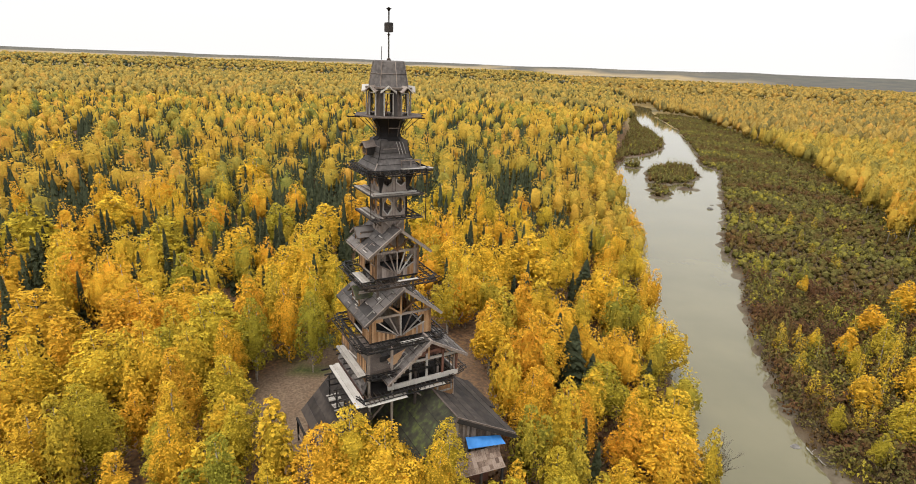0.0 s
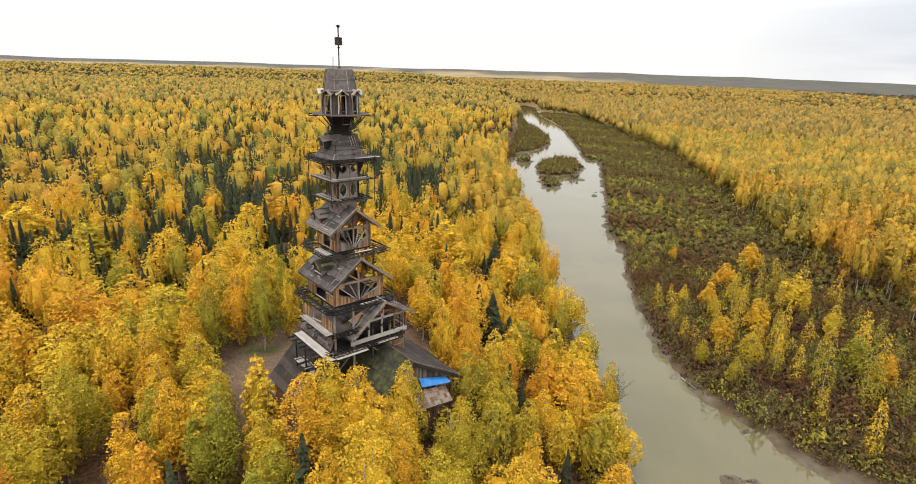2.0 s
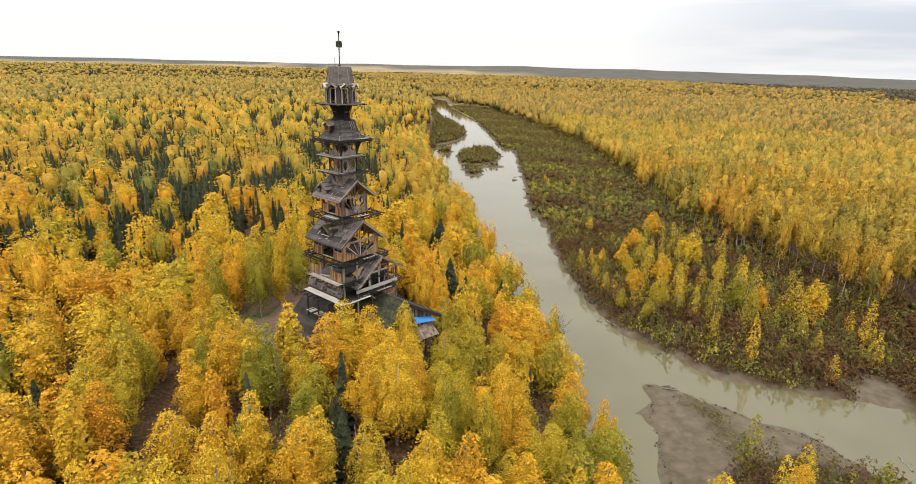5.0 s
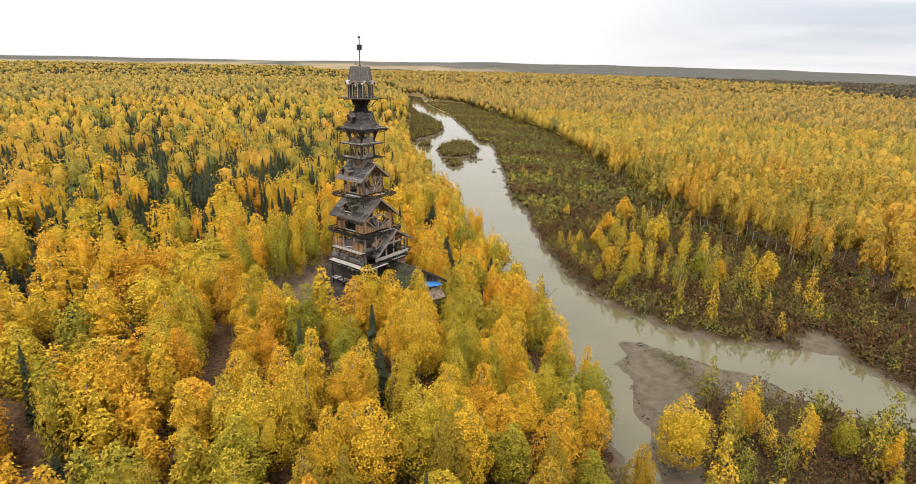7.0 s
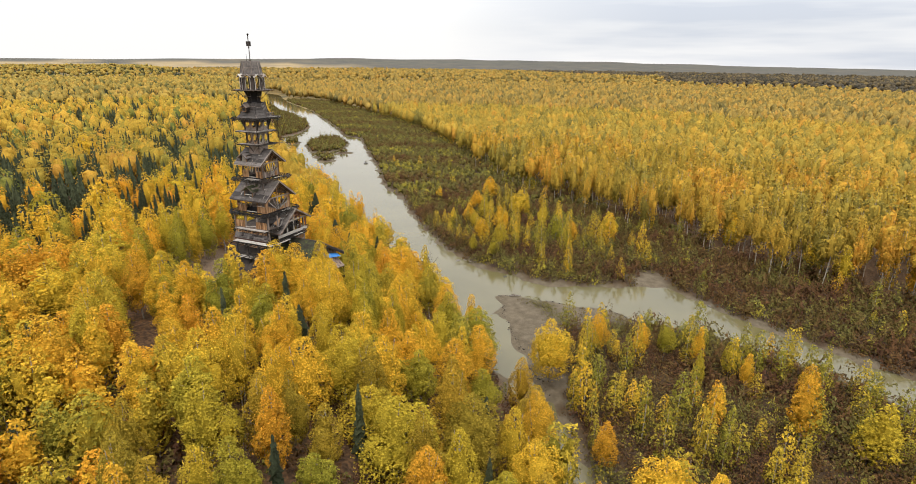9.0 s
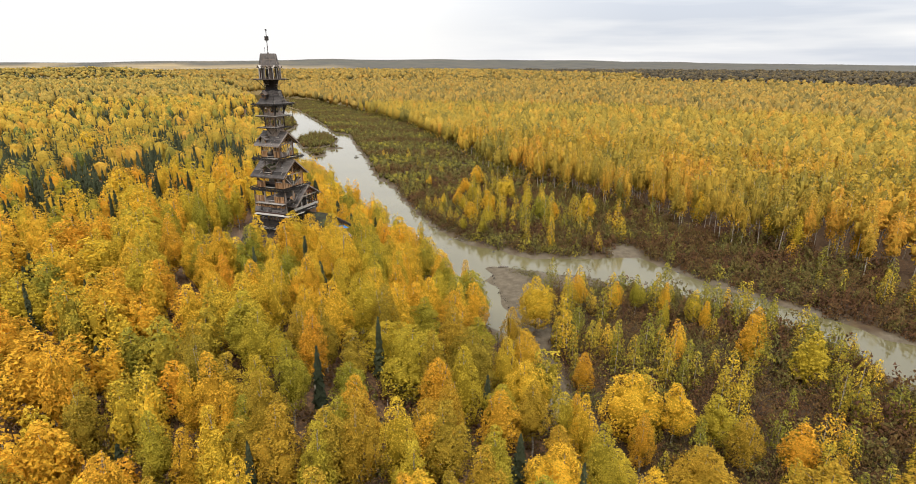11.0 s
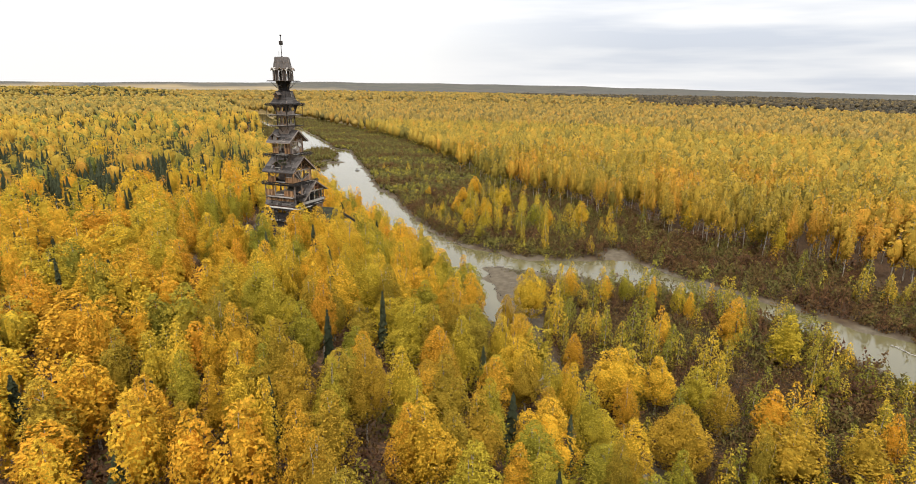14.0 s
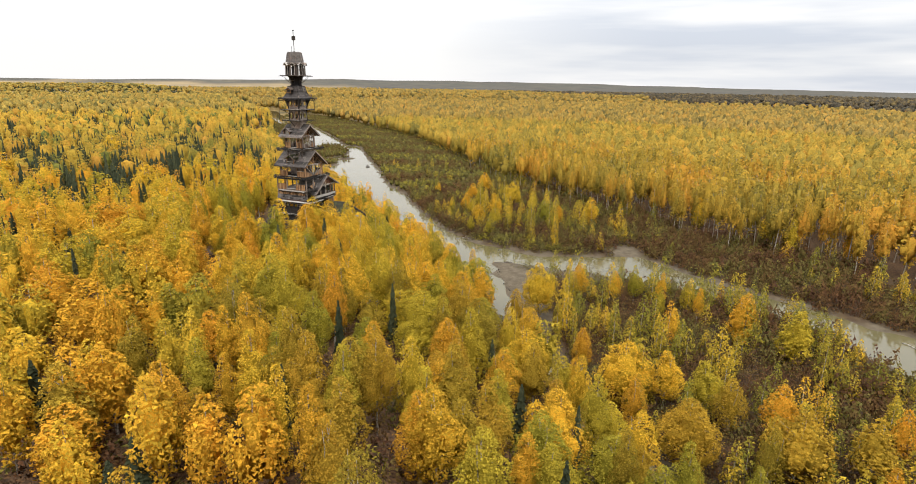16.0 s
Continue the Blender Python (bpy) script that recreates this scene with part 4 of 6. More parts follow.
def plant_distance():
    g = np.random.RandomState(22)

    def keep(q):
        sd, left, tl = river(q)
        return in_fan(q, -43, 76) & (sd > 4) & ~low_point(q) & (left | (tl > 0))
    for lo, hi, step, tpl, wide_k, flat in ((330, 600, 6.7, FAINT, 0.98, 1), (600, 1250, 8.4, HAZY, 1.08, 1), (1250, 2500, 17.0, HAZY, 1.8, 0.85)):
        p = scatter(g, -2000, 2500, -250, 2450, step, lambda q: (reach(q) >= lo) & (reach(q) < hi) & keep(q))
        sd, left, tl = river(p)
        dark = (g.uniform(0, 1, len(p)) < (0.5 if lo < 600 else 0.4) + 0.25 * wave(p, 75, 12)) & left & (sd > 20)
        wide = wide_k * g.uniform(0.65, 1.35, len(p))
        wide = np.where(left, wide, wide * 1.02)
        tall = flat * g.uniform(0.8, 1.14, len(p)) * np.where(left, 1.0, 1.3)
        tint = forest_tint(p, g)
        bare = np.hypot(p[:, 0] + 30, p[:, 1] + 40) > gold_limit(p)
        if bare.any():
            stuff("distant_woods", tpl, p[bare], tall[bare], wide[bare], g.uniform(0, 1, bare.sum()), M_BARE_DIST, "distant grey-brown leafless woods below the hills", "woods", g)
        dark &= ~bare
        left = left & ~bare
        # leaves here carry haze in their colour, more of it beyond 600 m
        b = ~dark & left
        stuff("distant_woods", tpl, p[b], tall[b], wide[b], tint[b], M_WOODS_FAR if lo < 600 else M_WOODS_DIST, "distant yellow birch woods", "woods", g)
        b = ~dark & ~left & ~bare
        stuff("distant_woods", tpl, p[b], tall[b], wide[b], tint[b], M_TALL_FAR if lo < 600 else M_TALL_DIST, "distant gold cottonwoods beyond the river, dulled with haze colour", "woods", g)
        stuff("distant_spruces", SPRUCE_DIST, p[dark], tall[dark] * 0.95, wide[dark] * 0.9, g.uniform(0, 1, dark.sum()), M_SPRUCE, "distant dark spruces", "woods", g)


def plant_right_side():
    g = np.random.RandomState(23)
    # tall trees behind the treeline
    p = scatter(g, 110, 620, -220, 760, 6.2, lambda q: (river(q)[2] > -1 + 5 * wave(q, 30, 14)) & (reach(q) < 330) & in_fan(q, -60, 95))
    d = reach(p)
    tall = g.uniform(0.85, 1.22, len(p)) * 1.36
    wide = g.uniform(0.85, 1.35, len(p))
    tint = np.clip(0.62 + 0.24 * wave(p, 60, 13) + g.normal(0, 0.15, len(p)), 0, 1)
    near = d < 215
    tallA = [crown_template(430 + i, 640, 0.21, low=0.33, R=2.3, lobes=30, sides=4, fill=0.5, point=(1.3, 2.1), tops=2) for i in range(8)]
    tallB = [crown_template(440 + i, 130, 0.38, low=0.3, R=2.5, lobes=14, sides=5, fill=0.68, point=(1.25, 2.0), tops=2) for i in range(6)]
    stuff("cottonwood_stand", tallA, p[near], tall[near], wide[near], tint[near], M_TALL, "tall slender gold cottonwoods behind the river flat", "woods", g)
    stuff("cottonwood_stand", tallB, p[~near], tall[~near], wide[~near] * 1.1, tint[~near], M_TALL, "tall dull gold cottonwoods farther off", "woods", g)
    stuff("cottonwood_trunks", STEMS, p, tall, wide * 0.95, None, M_BARK, "bare pale cottonwood trunks", "woods", g)

    # bushes on the flats, the bar and the banks
    def flats(q):
        sd, left, tl = river(q)
        ok = ~left & (sd > 1.9 + 0.8 * wave(q, 12, 23)) & (tl < 18)
        ok &= np.hypot((q[:, 0] - 99) * 0.7, q[:, 1] - 38) > 4.5
        strip = np.abs(q[:, 0] - np.interp(q[:, 1], [26, 30, 40, 47], [53, 53.5, 57, 56])) < 2.0
        return ok & (~bare_bar(q) | (strip & (q[:, 1] < 47))) & in_fan(q, -60, 95)
    q = scatter(g, -10, 300, -140, 560, 2.2, lambda q: flats(q) & (reach(q) < 200))
    bush = [crown_template(450 + i, 150, 0.15, H=3.0, low=0.0, R=1.55, lobes=11, point=(1.1, 1.8)) for i in range(10)]
    bushm = [crown_template(455 + i, 84, 0.25, H=3.0, low=0.0, R=1.5, lobes=9, point=(1.1, 1.8)) for i in range(8)]
    tint = np.clip(0.43 + 0.05 * smooth(20, 50, q[:, 1]) + 0.2 * wave(q, 22, 15) + g.normal(0, 0.2, len(q)), 0, 1)
    up, broad, close = 0.6 + 1.3 * g.uniform(0, 1, len(q)) ** 1.4, g.uniform(0.8, 1.35, len(q)), reach(q) < 105
    up = np.where(bare_bar(q), 0.55, up)
    tint = np.where(bare_bar(q), 0.72, tint)
    for sel, tpl in ((close, bush), (~close, bushm)):
        stuff("river_bushes", tpl, q[sel], up[sel], broad[sel], tint[sel], M_SHRUB, "brown and olive willow bushes on the river flat", "bushes", g)
    q = scatter(g, 60, 420, 60, 900, 3.0, lambda q: flats(q) & (reach(q) >= 200))
    bushf = [crown_template(460 + i, 34, 0.27, H=2.8, low=0.0, R=2.6, lobes=8, sides=3, fill=0.4) for i in range(5)]
    tint = np.clip(0.64 + 0.14 * wave(q, 40, 15) + g.normal(0, 0.1, len(q)), 0, 0.9)
    stuff("river_bushes", bushf, q, g.uniform(0.6, 1.4, len(q)), g.uniform(0.8, 1.4, len(q)), tint, M_SHRUB, "olive willow bushes farther up the river flat", "bushes", g)
    # willow thickets on the islet and the low point upstream
    q = scatter(g, 90, 260, 290, 840, 3.0, lambda q: (river(q)[0] > 2.2) & (low_point(q) | ((q[:, 1] > 326) & (q[:, 1] < 400) & (q[:, 0] < 158) & ~river(q)[1] & (q[:, 0] < 100 + 0.18 * (q[:, 1] - 250) + 30))))
    stuff("willow_thicket", bushf, q, g.uniform(0.9, 2.1, len(q)), g.uniform(0.7, 1.1, len(q)), np.clip(0.62 + g.normal(0, 0.1, len(q)), 0, 0.85), M_SHRUB, "tall grey-green willow thicket on low river land", "bushes", g)
    # small bushes under the left bank trees
    q = scatter(g, -110, 130, -120, 420, 3.3, lambda q: river(q)[1] & (river(q)[0] > 0.6) & ((river(q)[0] < 40) | ((q[:, 1] < 40) & (reach(q) < 120))) & (clearing(q) < 0.5) & (q[:, 1] > -85))
    tint = np.clip(0.4 + 0.15 * wave(q, 14, 33) + g.normal(0, 0.28, len(q)), 0, 1)
    stuff("bank_bushes", bushm, q, g.uniform(0.5, 1.2, len(q)), g.uniform(0.7, 1.2, len(q)), tint, M_SHRUB, "low brown undergrowth on the wooded bank", "bushes", g)
    # young trees on the flats, thick near the bend and thin upstream
    def grove(q):
        return (q[:, 0] > 70) & (q[:, 0] < 116 + 6 * wave(q, 25, 24)) & (q[:, 1] > 36) & (q[:, 1] < 128)

    def saplings(q):
        sd, left, tl = river(q)
        share = np.where((q[:, 1] < 46) & (q[:, 0] < 84), 0.4, np.where(grove(q), 0.36, np.where(q[:, 1] < 150, 0.07, 0.03))) + 0.14 * wave(q, 34, 16) * (q[:, 1] < 190)
        return flats(q) & (sd > 3.0) & ~bare_bar(q) & (reach(q) < 300) & (g.uniform(0, 1, len(q)) < share)
    q = scatter(g, 0, 190, -120, 330, 4.3, saplings)
    young = [crown_template(470 + i, 640, 0.125, H=7.0, low=0.06, R=1.4, lobes=26, point=(1.05, 1.5)) for i in range(10)]
    tall = (0.6 + 1.0 * g.uniform(0, 1, len(q)) ** 1.3) * np.where(grove(q), 1.3, np.where((q[:, 1] < 46) & (q[:, 0] < 82), 1.2, 1.0))
    stuff("young_trees", young, q, tall, 0.55 + 0.55 * tall * g.uniform(0.7, 1.2, len(q)), np.clip(0.18 + 0.1 * wave(q, 30, 21) + 0.1 * grove(q) + g.normal(0, 0.16, len(q)), 0, 1), M_WOODS, "young yellow-green poplars scattered among bushes", "young trees", g)
    stuff("young_trunks", STEMS, q, tall * 0.5, 0.4 * tall, None, M_BARK, "thin pale stems of young poplars", "young trees", g)


NEAR_TREES = 118
plant_left_wood()
plant_distance()
plant_right_side()

# ---- tower: materials ----
def wood_material(name, dark, mid, light, scale=3.0, rough=0.85, stretch=(6.0, 6.0, 0.5)):
    m, n, l, b = material(name, rough)
    co, mp = n.new("ShaderNodeTexCoord"), n.new("ShaderNodeMapping")
    mp.inputs["Scale"].default_value = stretch
    no, big = n.new("ShaderNodeTexNoise"), n.new("ShaderNodeTexNoise")
    no.inputs["Scale"].default_value, no.inputs["Detail"].default_value = scale, 6.0
    big.inputs["Scale"].default_value, big.inputs["Detail"].default_value = 0.7, 4.0
    info = n.new("ShaderNodeObjectInfo")
    l.new(co.outputs["Object"], mp.inputs["Vector"])
    l.new(mp.outputs[0], no.inputs["Vector"])
    l.new(co.outputs["Object"], big.inputs["Vector"])
    s1, s2 = n.new("ShaderNodeMath"), n.new("ShaderNodeMath")
    s1.operation = s2.operation = "MULTIPLY_ADD"
    s1.inputs[1].default_value, s2.inputs[1].default_value = 0.6, 0.55
    l.new(no.outputs["Fac"], s1.inputs[0])
    l.new(info.outputs["Random"], s2.inputs[0])
    l.new(s2.outputs[0], s1.inputs[2])
    ad = n.new("ShaderNodeMath")
    ad.operation = "MULTIPLY_ADD"
    ad.inputs[1].default_value = 0.5
    l.new(big.outputs["Fac"], ad.inputs[0])
    l.new(s1.outputs[0], ad.inputs[2])
    s2.inputs[2].default_value = -0.31
    r = ramp(n, [(0.27, dark), (0.5, mid), (0.72, light)])
    l.new(ad.outputs[0], r.inputs[0])
    l.new(r.outputs[0], b.inputs["Base Color"])
    bp = n.new("ShaderNodeBump")
    bp.inputs["Strength"].default_value, bp.inputs["Distance"].default_value = 0.5, 0.02
    l.new(no.outputs["Fac"], bp.inputs["Height"])
    l.new(bp.outputs[0], b.inputs["Normal"])
    return m


W_GREY = wood_material("weathered_grey_wood", (0.070, 0.054, 0.046), (0.165, 0.130, 0.108), (0.30, 0.25, 0.215))
W_WARM = wood_material("raw_orange_brown_boards", (0.12, 0.066, 0.034), (0.28, 0.15, 0.068), (0.42, 0.26, 0.14))
W_PALE = wood_material("bleached_pale_planks", (0.20, 0.18, 0.155), (0.34, 0.31, 0.275), (0.46, 0.43, 0.39))
W_DARK = wood_material("tarred_dark_wood", (0.012, 0.010, 0.010), (0.028, 0.024, 0.022), (0.055, 0.047, 0.042))
W_RED = wood_material("red_brown_board", (0.055, 0.028, 0.022), (0.11, 0.05, 0.035), (0.17, 0.08, 0.055))
R_FELT = wood_material("dark_roof_felt", (0.040, 0.035, 0.033), (0.082, 0.072, 0.067), (0.15, 0.132, 0.122), 2.0, 0.7, (1.5, 1.5, 1.5))
R_BASE = wood_material("brown_black_roof_felt", (0.022, 0.018, 0.016), (0.038, 0.031, 0.027), (0.066, 0.053, 0.045), 1.2, 0.9, (1.0, 1.0, 1.0))
R_MOSS = wood_material("mossy_roof_felt", (0.028, 0.026, 0.022), (0.050, 0.050, 0.030), (0.105, 0.125, 0.035), 1.4, 0.9, (1.0, 1.0, 1.0))
R_SHAKE = wood_material("brown_wood_shakes", (0.09, 0.06, 0.045), (0.17, 0.12, 0.09), (0.25, 0.19, 0.15), 2.5, 0.9, (4.0, 1.0, 1.0))
T_BLUE = wood_material("blue_tarpaulin", (0.02, 0.10, 0.30), (0.03, 0.17, 0.47), (0.06, 0.24, 0.58), 1.0, 0.45, (1, 1, 1))
S_IRON = wood_material("black_iron_bar", (0.012, 0.011, 0.011), (0.022, 0.020, 0.019), (0.05, 0.035, 0.025), 4.0, 0.6, (1, 1, 1))


# ---- tower: building helpers, in the tower's own axes (front is -y) ----
GZ = TOWER[2]
tower = tagged(new("tower"), "tall weathered wooden tower of stacked gabled cabins over a dark-roofed house", "tower")
tower.matrix_world = pose(*TOWER, 0, 0, TOWER_TURN)


def part(name, bm, mat, parent, label=""):
    me = bpy.data.meshes.new(name)
    bmesh.ops.recalc_face_normals(bm, faces=bm.faces)
    bm.to_mesh(me)
    bm.free()
    me.materials.append(mat)
    ob = new(name, me)
    ob.parent = parent
    return tagged(ob, label) if label else ob


def prism(bm, bottom, top):
    """A solid between two loops of the same number of corners."""
    a = [bm.verts.new(p) for p in bottom]
    b = [bm.verts.new(p) for p in top]
    bm.faces.new(a[::-1])
    bm.faces.new(b)
    for i in range(len(a)):
        j = (i + 1) % len(a)
        bm.faces.new((a[i], a[j], b[j], b[i]))
    return bm


def box(x0, x1, y0, y1, z0, z1, bm=None):
    z0, z1 = z0 - GZ, z1 - GZ
    c = [(x0, y0), (x1, y0), (x1, y1), (x0, y1)]
    return prism(bm or bmesh.new(), [(*p, z0) for p in c], [(*p, z1) for p in c])


def beam(p, q, w=0.12, h=None, bm=None):
    """A squared timber from p to q."""
    h = h or w
    p, q = Vector(p) - Vector((0, 0, GZ)), Vector(q) - Vector((0, 0, GZ))
    d = (q - p).normalized()
    s = d.cross(Vector((0, 0, 1)))
    s = s.normalized() if s.length > 1e-3 else Vector((1, 0, 0))
    u = s.cross(d)
    o = [(-w / 2, -h / 2), (w / 2, -h / 2), (w / 2, h / 2), (-w / 2, h / 2)]
    return prism(bm or bmesh.new(), [p + s * a + u * b for a, b in o], [q + s * a + u * b for a, b in o])


def slab(corners, thick, bm=None):
    """A plate under the given corners."""
    c = [Vector(p) - Vector((0, 0, GZ)) for p in corners]
    nrm = (c[1] - c[0]).cross(c[2] - c[0]).normalized()
    if nrm.z < 0:
        nrm = -nrm
    return prism(bm or bmesh.new(), [p - nrm * thick for p in c], c)


def side(k, p):
    """Turn a point about the axis by k quarter turns: 0 is the front."""
    x, y, z = p
    for _ in range(k % 4):
        x, y = y, -x
    return (x, y, z)


def holed(outer, holes, k, depth, off, bm=None):
    """An upright panel with openings on face k, off metres out; (u, z) corners."""
    bm = bm or bmesh.new()
    edges = []
    for loop in [outer] + holes:
        vs = [bm.verts.new(Vector(side(k, (u, -off, z - GZ)))) for u, z in loop]
        edges += [bm.edges.new((vs[i], vs[(i + 1) % len(vs)])) for i in range(len(vs))]
    bmesh.ops.triangle_fill(bm, use_beauty=True, use_dissolve=False, edges=edges)
    r = bmesh.ops.extrude_face_region(bm, geom=bm.faces[:])
    inw = Vector(side(k, (0, 1, 0))) * depth
    for v in [g for g in r["geom"] if isinstance(g, bmesh.types.BMVert)]:
        v.co += inw
    return bm


def hexagon(u, z, w, h, cut=0.32):
    return [(u - w / 2, z - h / 2 + h * cut), (u, z - h / 2), (u + w / 2, z - h / 2 + h * cut),
            (u + w / 2, z + h / 2 - h * cut), (u, z + h / 2), (u - w / 2, z + h / 2 - h * cut)]


def loop_frame(name, loop, k, off, w, mat, parent, label=""):
    bm = bmesh.new()
    for i in range(len(loop)):
        (u0, z0), (u1, z1) = loop[i], loop[(i + 1) % len(loop)]
        beam(side(k, (u0, -off, z0)), side(k, (u1, -off, z1)), w, w, bm)
    return part(name, bm, mat, parent, label)


def planks(name, x0, x1, y0, y1, z, along, mat, parent, width=0.24, gap=0.03, seed=1, miss=0.0, tilt=0.05):
    """Loose boards laid side by side, each its own piece."""
    g = random.Random(seed)
    a0, a1 = (y0, y1) if along == "x" else (x0, x1)
    n = max(1, int((a1 - a0) / width))
    w = (a1 - a0) / n
    for i in range(n):
        if g.random() < miss:
            continue
        u0, u1 = a0 + i * w, a0 + (i + 1) * w - gap
        j0, j1, dz = g.uniform(-0.08, 0.16), g.uniform(-0.12, 0.1), g.uniform(0, tilt)
        if along == "x":
            part("plank", box(x0 + j0, x1 + j1, u0, u1, z + dz - 0.05, z + dz), mat, parent)
        else:
            part("plank", box(u0, u1, y0 + j0, y1 + j1, z + dz - 0.05, z + dz), mat, parent)


def racks(parent, half, inner, z, step, seed, sides=(0, 1, 2, 3), drop=0.0, wide=None):
    """Cantilevered racks of thin bars round a storey, bowed at the corners."""
    g = random.Random(seed)
    for k in sides:
        w = wide or half * 0.82
        bm = bmesh.new()
        for o, dz in ((half, 0.0), (half - 0.35, 0.32), ((half + inner) / 2, 0.0), (half * 0.8 + inner * 0.2, -0.3)):
            pts = [(-w - 0.5, -inner - 0.2, z + dz), (-w, -o, z + dz), (w, -o, z + dz), (w + 0.5, -inner - 0.2, z + dz)]
            for p, q in zip(pts, pts[1:]):
                beam(side(k, p), side(k, q), 0.085, 0.09, bm)
        rail = part("rack_rail", bm, S_IRON, parent, "black iron rack rail")
        n = int(2 * w / step)
        for i in range(n + 1):
            u = -w + 2 * w * i / n + g.uniform(-0.05, 0.05)
            if g.random() < drop:
                continue
            bm = bmesh.new()
            beam(side(k, (u, -inner + 0.1, z - 0.02)), side(k, (u, -half - g.uniform(0, 0.3), z + 0.02)), 0.075, 0.08, bm)
            beam(side(k, (u, -half + 0.1, z)), side(k, (u, -half + 0.35, z + 0.33)), 0.07, 0.07, bm)
            if i % 3 == 0:
                beam(side(k, (u, -inner, z - 0.75)), side(k, (u, -half + 0.5, z)), 0.06, 0.06, bm)
            part("rack_bar", bm, S_IRON, rail)


def roof_plane(parent, ridge_a, ridge_b, eave_b, eave_a, mat, seed, laps=5, dashes=8, thick=0.16):
    """One roof slope: a thick deck, lapped felt courses on it and loose pale battens."""
    ra, rb, eb, ea = map(Vector, (ridge_a, ridge_b, eave_b, eave_a))
    deck = part("roof_slope", slab([ra, rb, eb, ea], thick), mat, parent)
    nrm = (rb - ra).cross(ea - ra).normalized()
    nrm = -nrm if nrm.z < 0 else nrm
    g = random.Random(seed)
    for i in range(laps):
        t0, t1 = i / laps, (i + 1) / laps + 0.012
        t1 = min(t1, 1.0)
        lift = nrm * (0.012 + 0.02)
        a, b, c, d = (ra.lerp(ea, t0) + nrm * 0.008, rb.lerp(eb, t0) + nrm * 0.008, rb.lerp(eb, t1) + lift, ra.lerp(ea, t1) + lift)
        part("felt_course", slab([a, b, c, d], 0.006), mat, deck)
        # dark strip drawn as the shadow of the thin felt lap
        part("lap_edge", beam(c + nrm * 0.012, d + nrm * 0.012, 0.05, 0.02), W_DARK, deck)
        for k in range(max(1, int((rb - ra).length / 2.4)) if dashes else 0):
            u = (k + g.uniform(0.2, 0.8)) / max(1, int((rb - ra).length / 2.4))
            part("felt_seam", beam(a.lerp(b, u) + nrm * 0.02, d.lerp(c, u) + nrm * 0.02, 0.035, 0.02), W_DARK if g.random() < 0.6 else W_GREY, deck)
    ax, dn = (rb - ra), (ea - ra)
    for i in range(dashes + dashes // 2):
        u, v = g.uniform(0.05, 0.92), g.choice((0.2, 0.45, 0.68, 0.88)) + g.uniform(-0.04, 0.04)
        p = ra + ax * u + dn * v + nrm * 0.06
        along = ax.normalized() if g.random() < 0.7 else dn.normalized()
        q = p + along * g.uniform(0.5, 1.1)
        part("batten", beam(p, q, 0.12, 0.05), W_PALE if g.random() < 0.7 else W_GREY, deck)
    return deck


def gable_roof(parent, cx, yf, yb, zr, hw, ze, mats, seed, laps=5, dashes=8, hw_r=None, ze_r=None):
    hw_r, ze_r = hw_r or hw, ze_r or ze
    roof = part("roof_ridge", beam((cx, yf, zr + 0.03), (cx, yb, zr + 0.03), 0.22, 0.10), W_GREY, parent, "weathered ridge board")
    lf = roof_plane(roof, (cx, yf, zr), (cx, yb, zr), (cx - hw, yb, ze), (cx - hw, yf, ze), mats[0], seed, laps, dashes)
    rt = roof_plane(roof, (cx, yf, zr), (cx, yb, zr), (cx + hw_r, yb, ze_r), (cx + hw_r, yf, ze_r), mats[1], seed + 1, laps, dashes // 2)
    for y in (yf - 0.05, yb + 0.05):
        part("rake_board", beam((cx, y, zr - 0.12), (cx - hw, y, ze - 0.12), 0.08, 0.30), W_GREY, lf)
        part("rake_cap", beam((cx, y, zr + 0.06), (cx - hw, y, ze + 0.06), 0.13, 0.05), W_GREY, lf)
        part("rake_board", beam((cx, y, zr - 0.12), (cx + hw_r, y, ze_r - 0.12), 0.08, 0.30), W_GREY, rt)
        part("rake_cap", beam((cx, y, zr + 0.06), (cx + hw_r, y, ze_r + 0.06), 0.16, 0.05), W_GREY, rt)
    for u, z, s in ((cx - hw, ze, lf), (cx + hw_r, ze_r, rt)):
        part("eave_board", beam((u, yf, z - 0.12), (u, yb, z - 0.12), 0.07, 0.2), W_GREY, s)
    n = int((yb - yf) / 0.75)
    for i in range(1, n):
        y = yf + (yb - yf) * i / n
        part("rafter", beam((cx, y, zr - 0.26), (cx - hw, y, ze - 0.26), 0.07, 0.14), W_WARM, lf)
        part("rafter", beam((cx, y, zr - 0.26), (cx + hw_r, y, ze_r - 0.26), 0.07, 0.14), W_WARM, rt)
    return roof


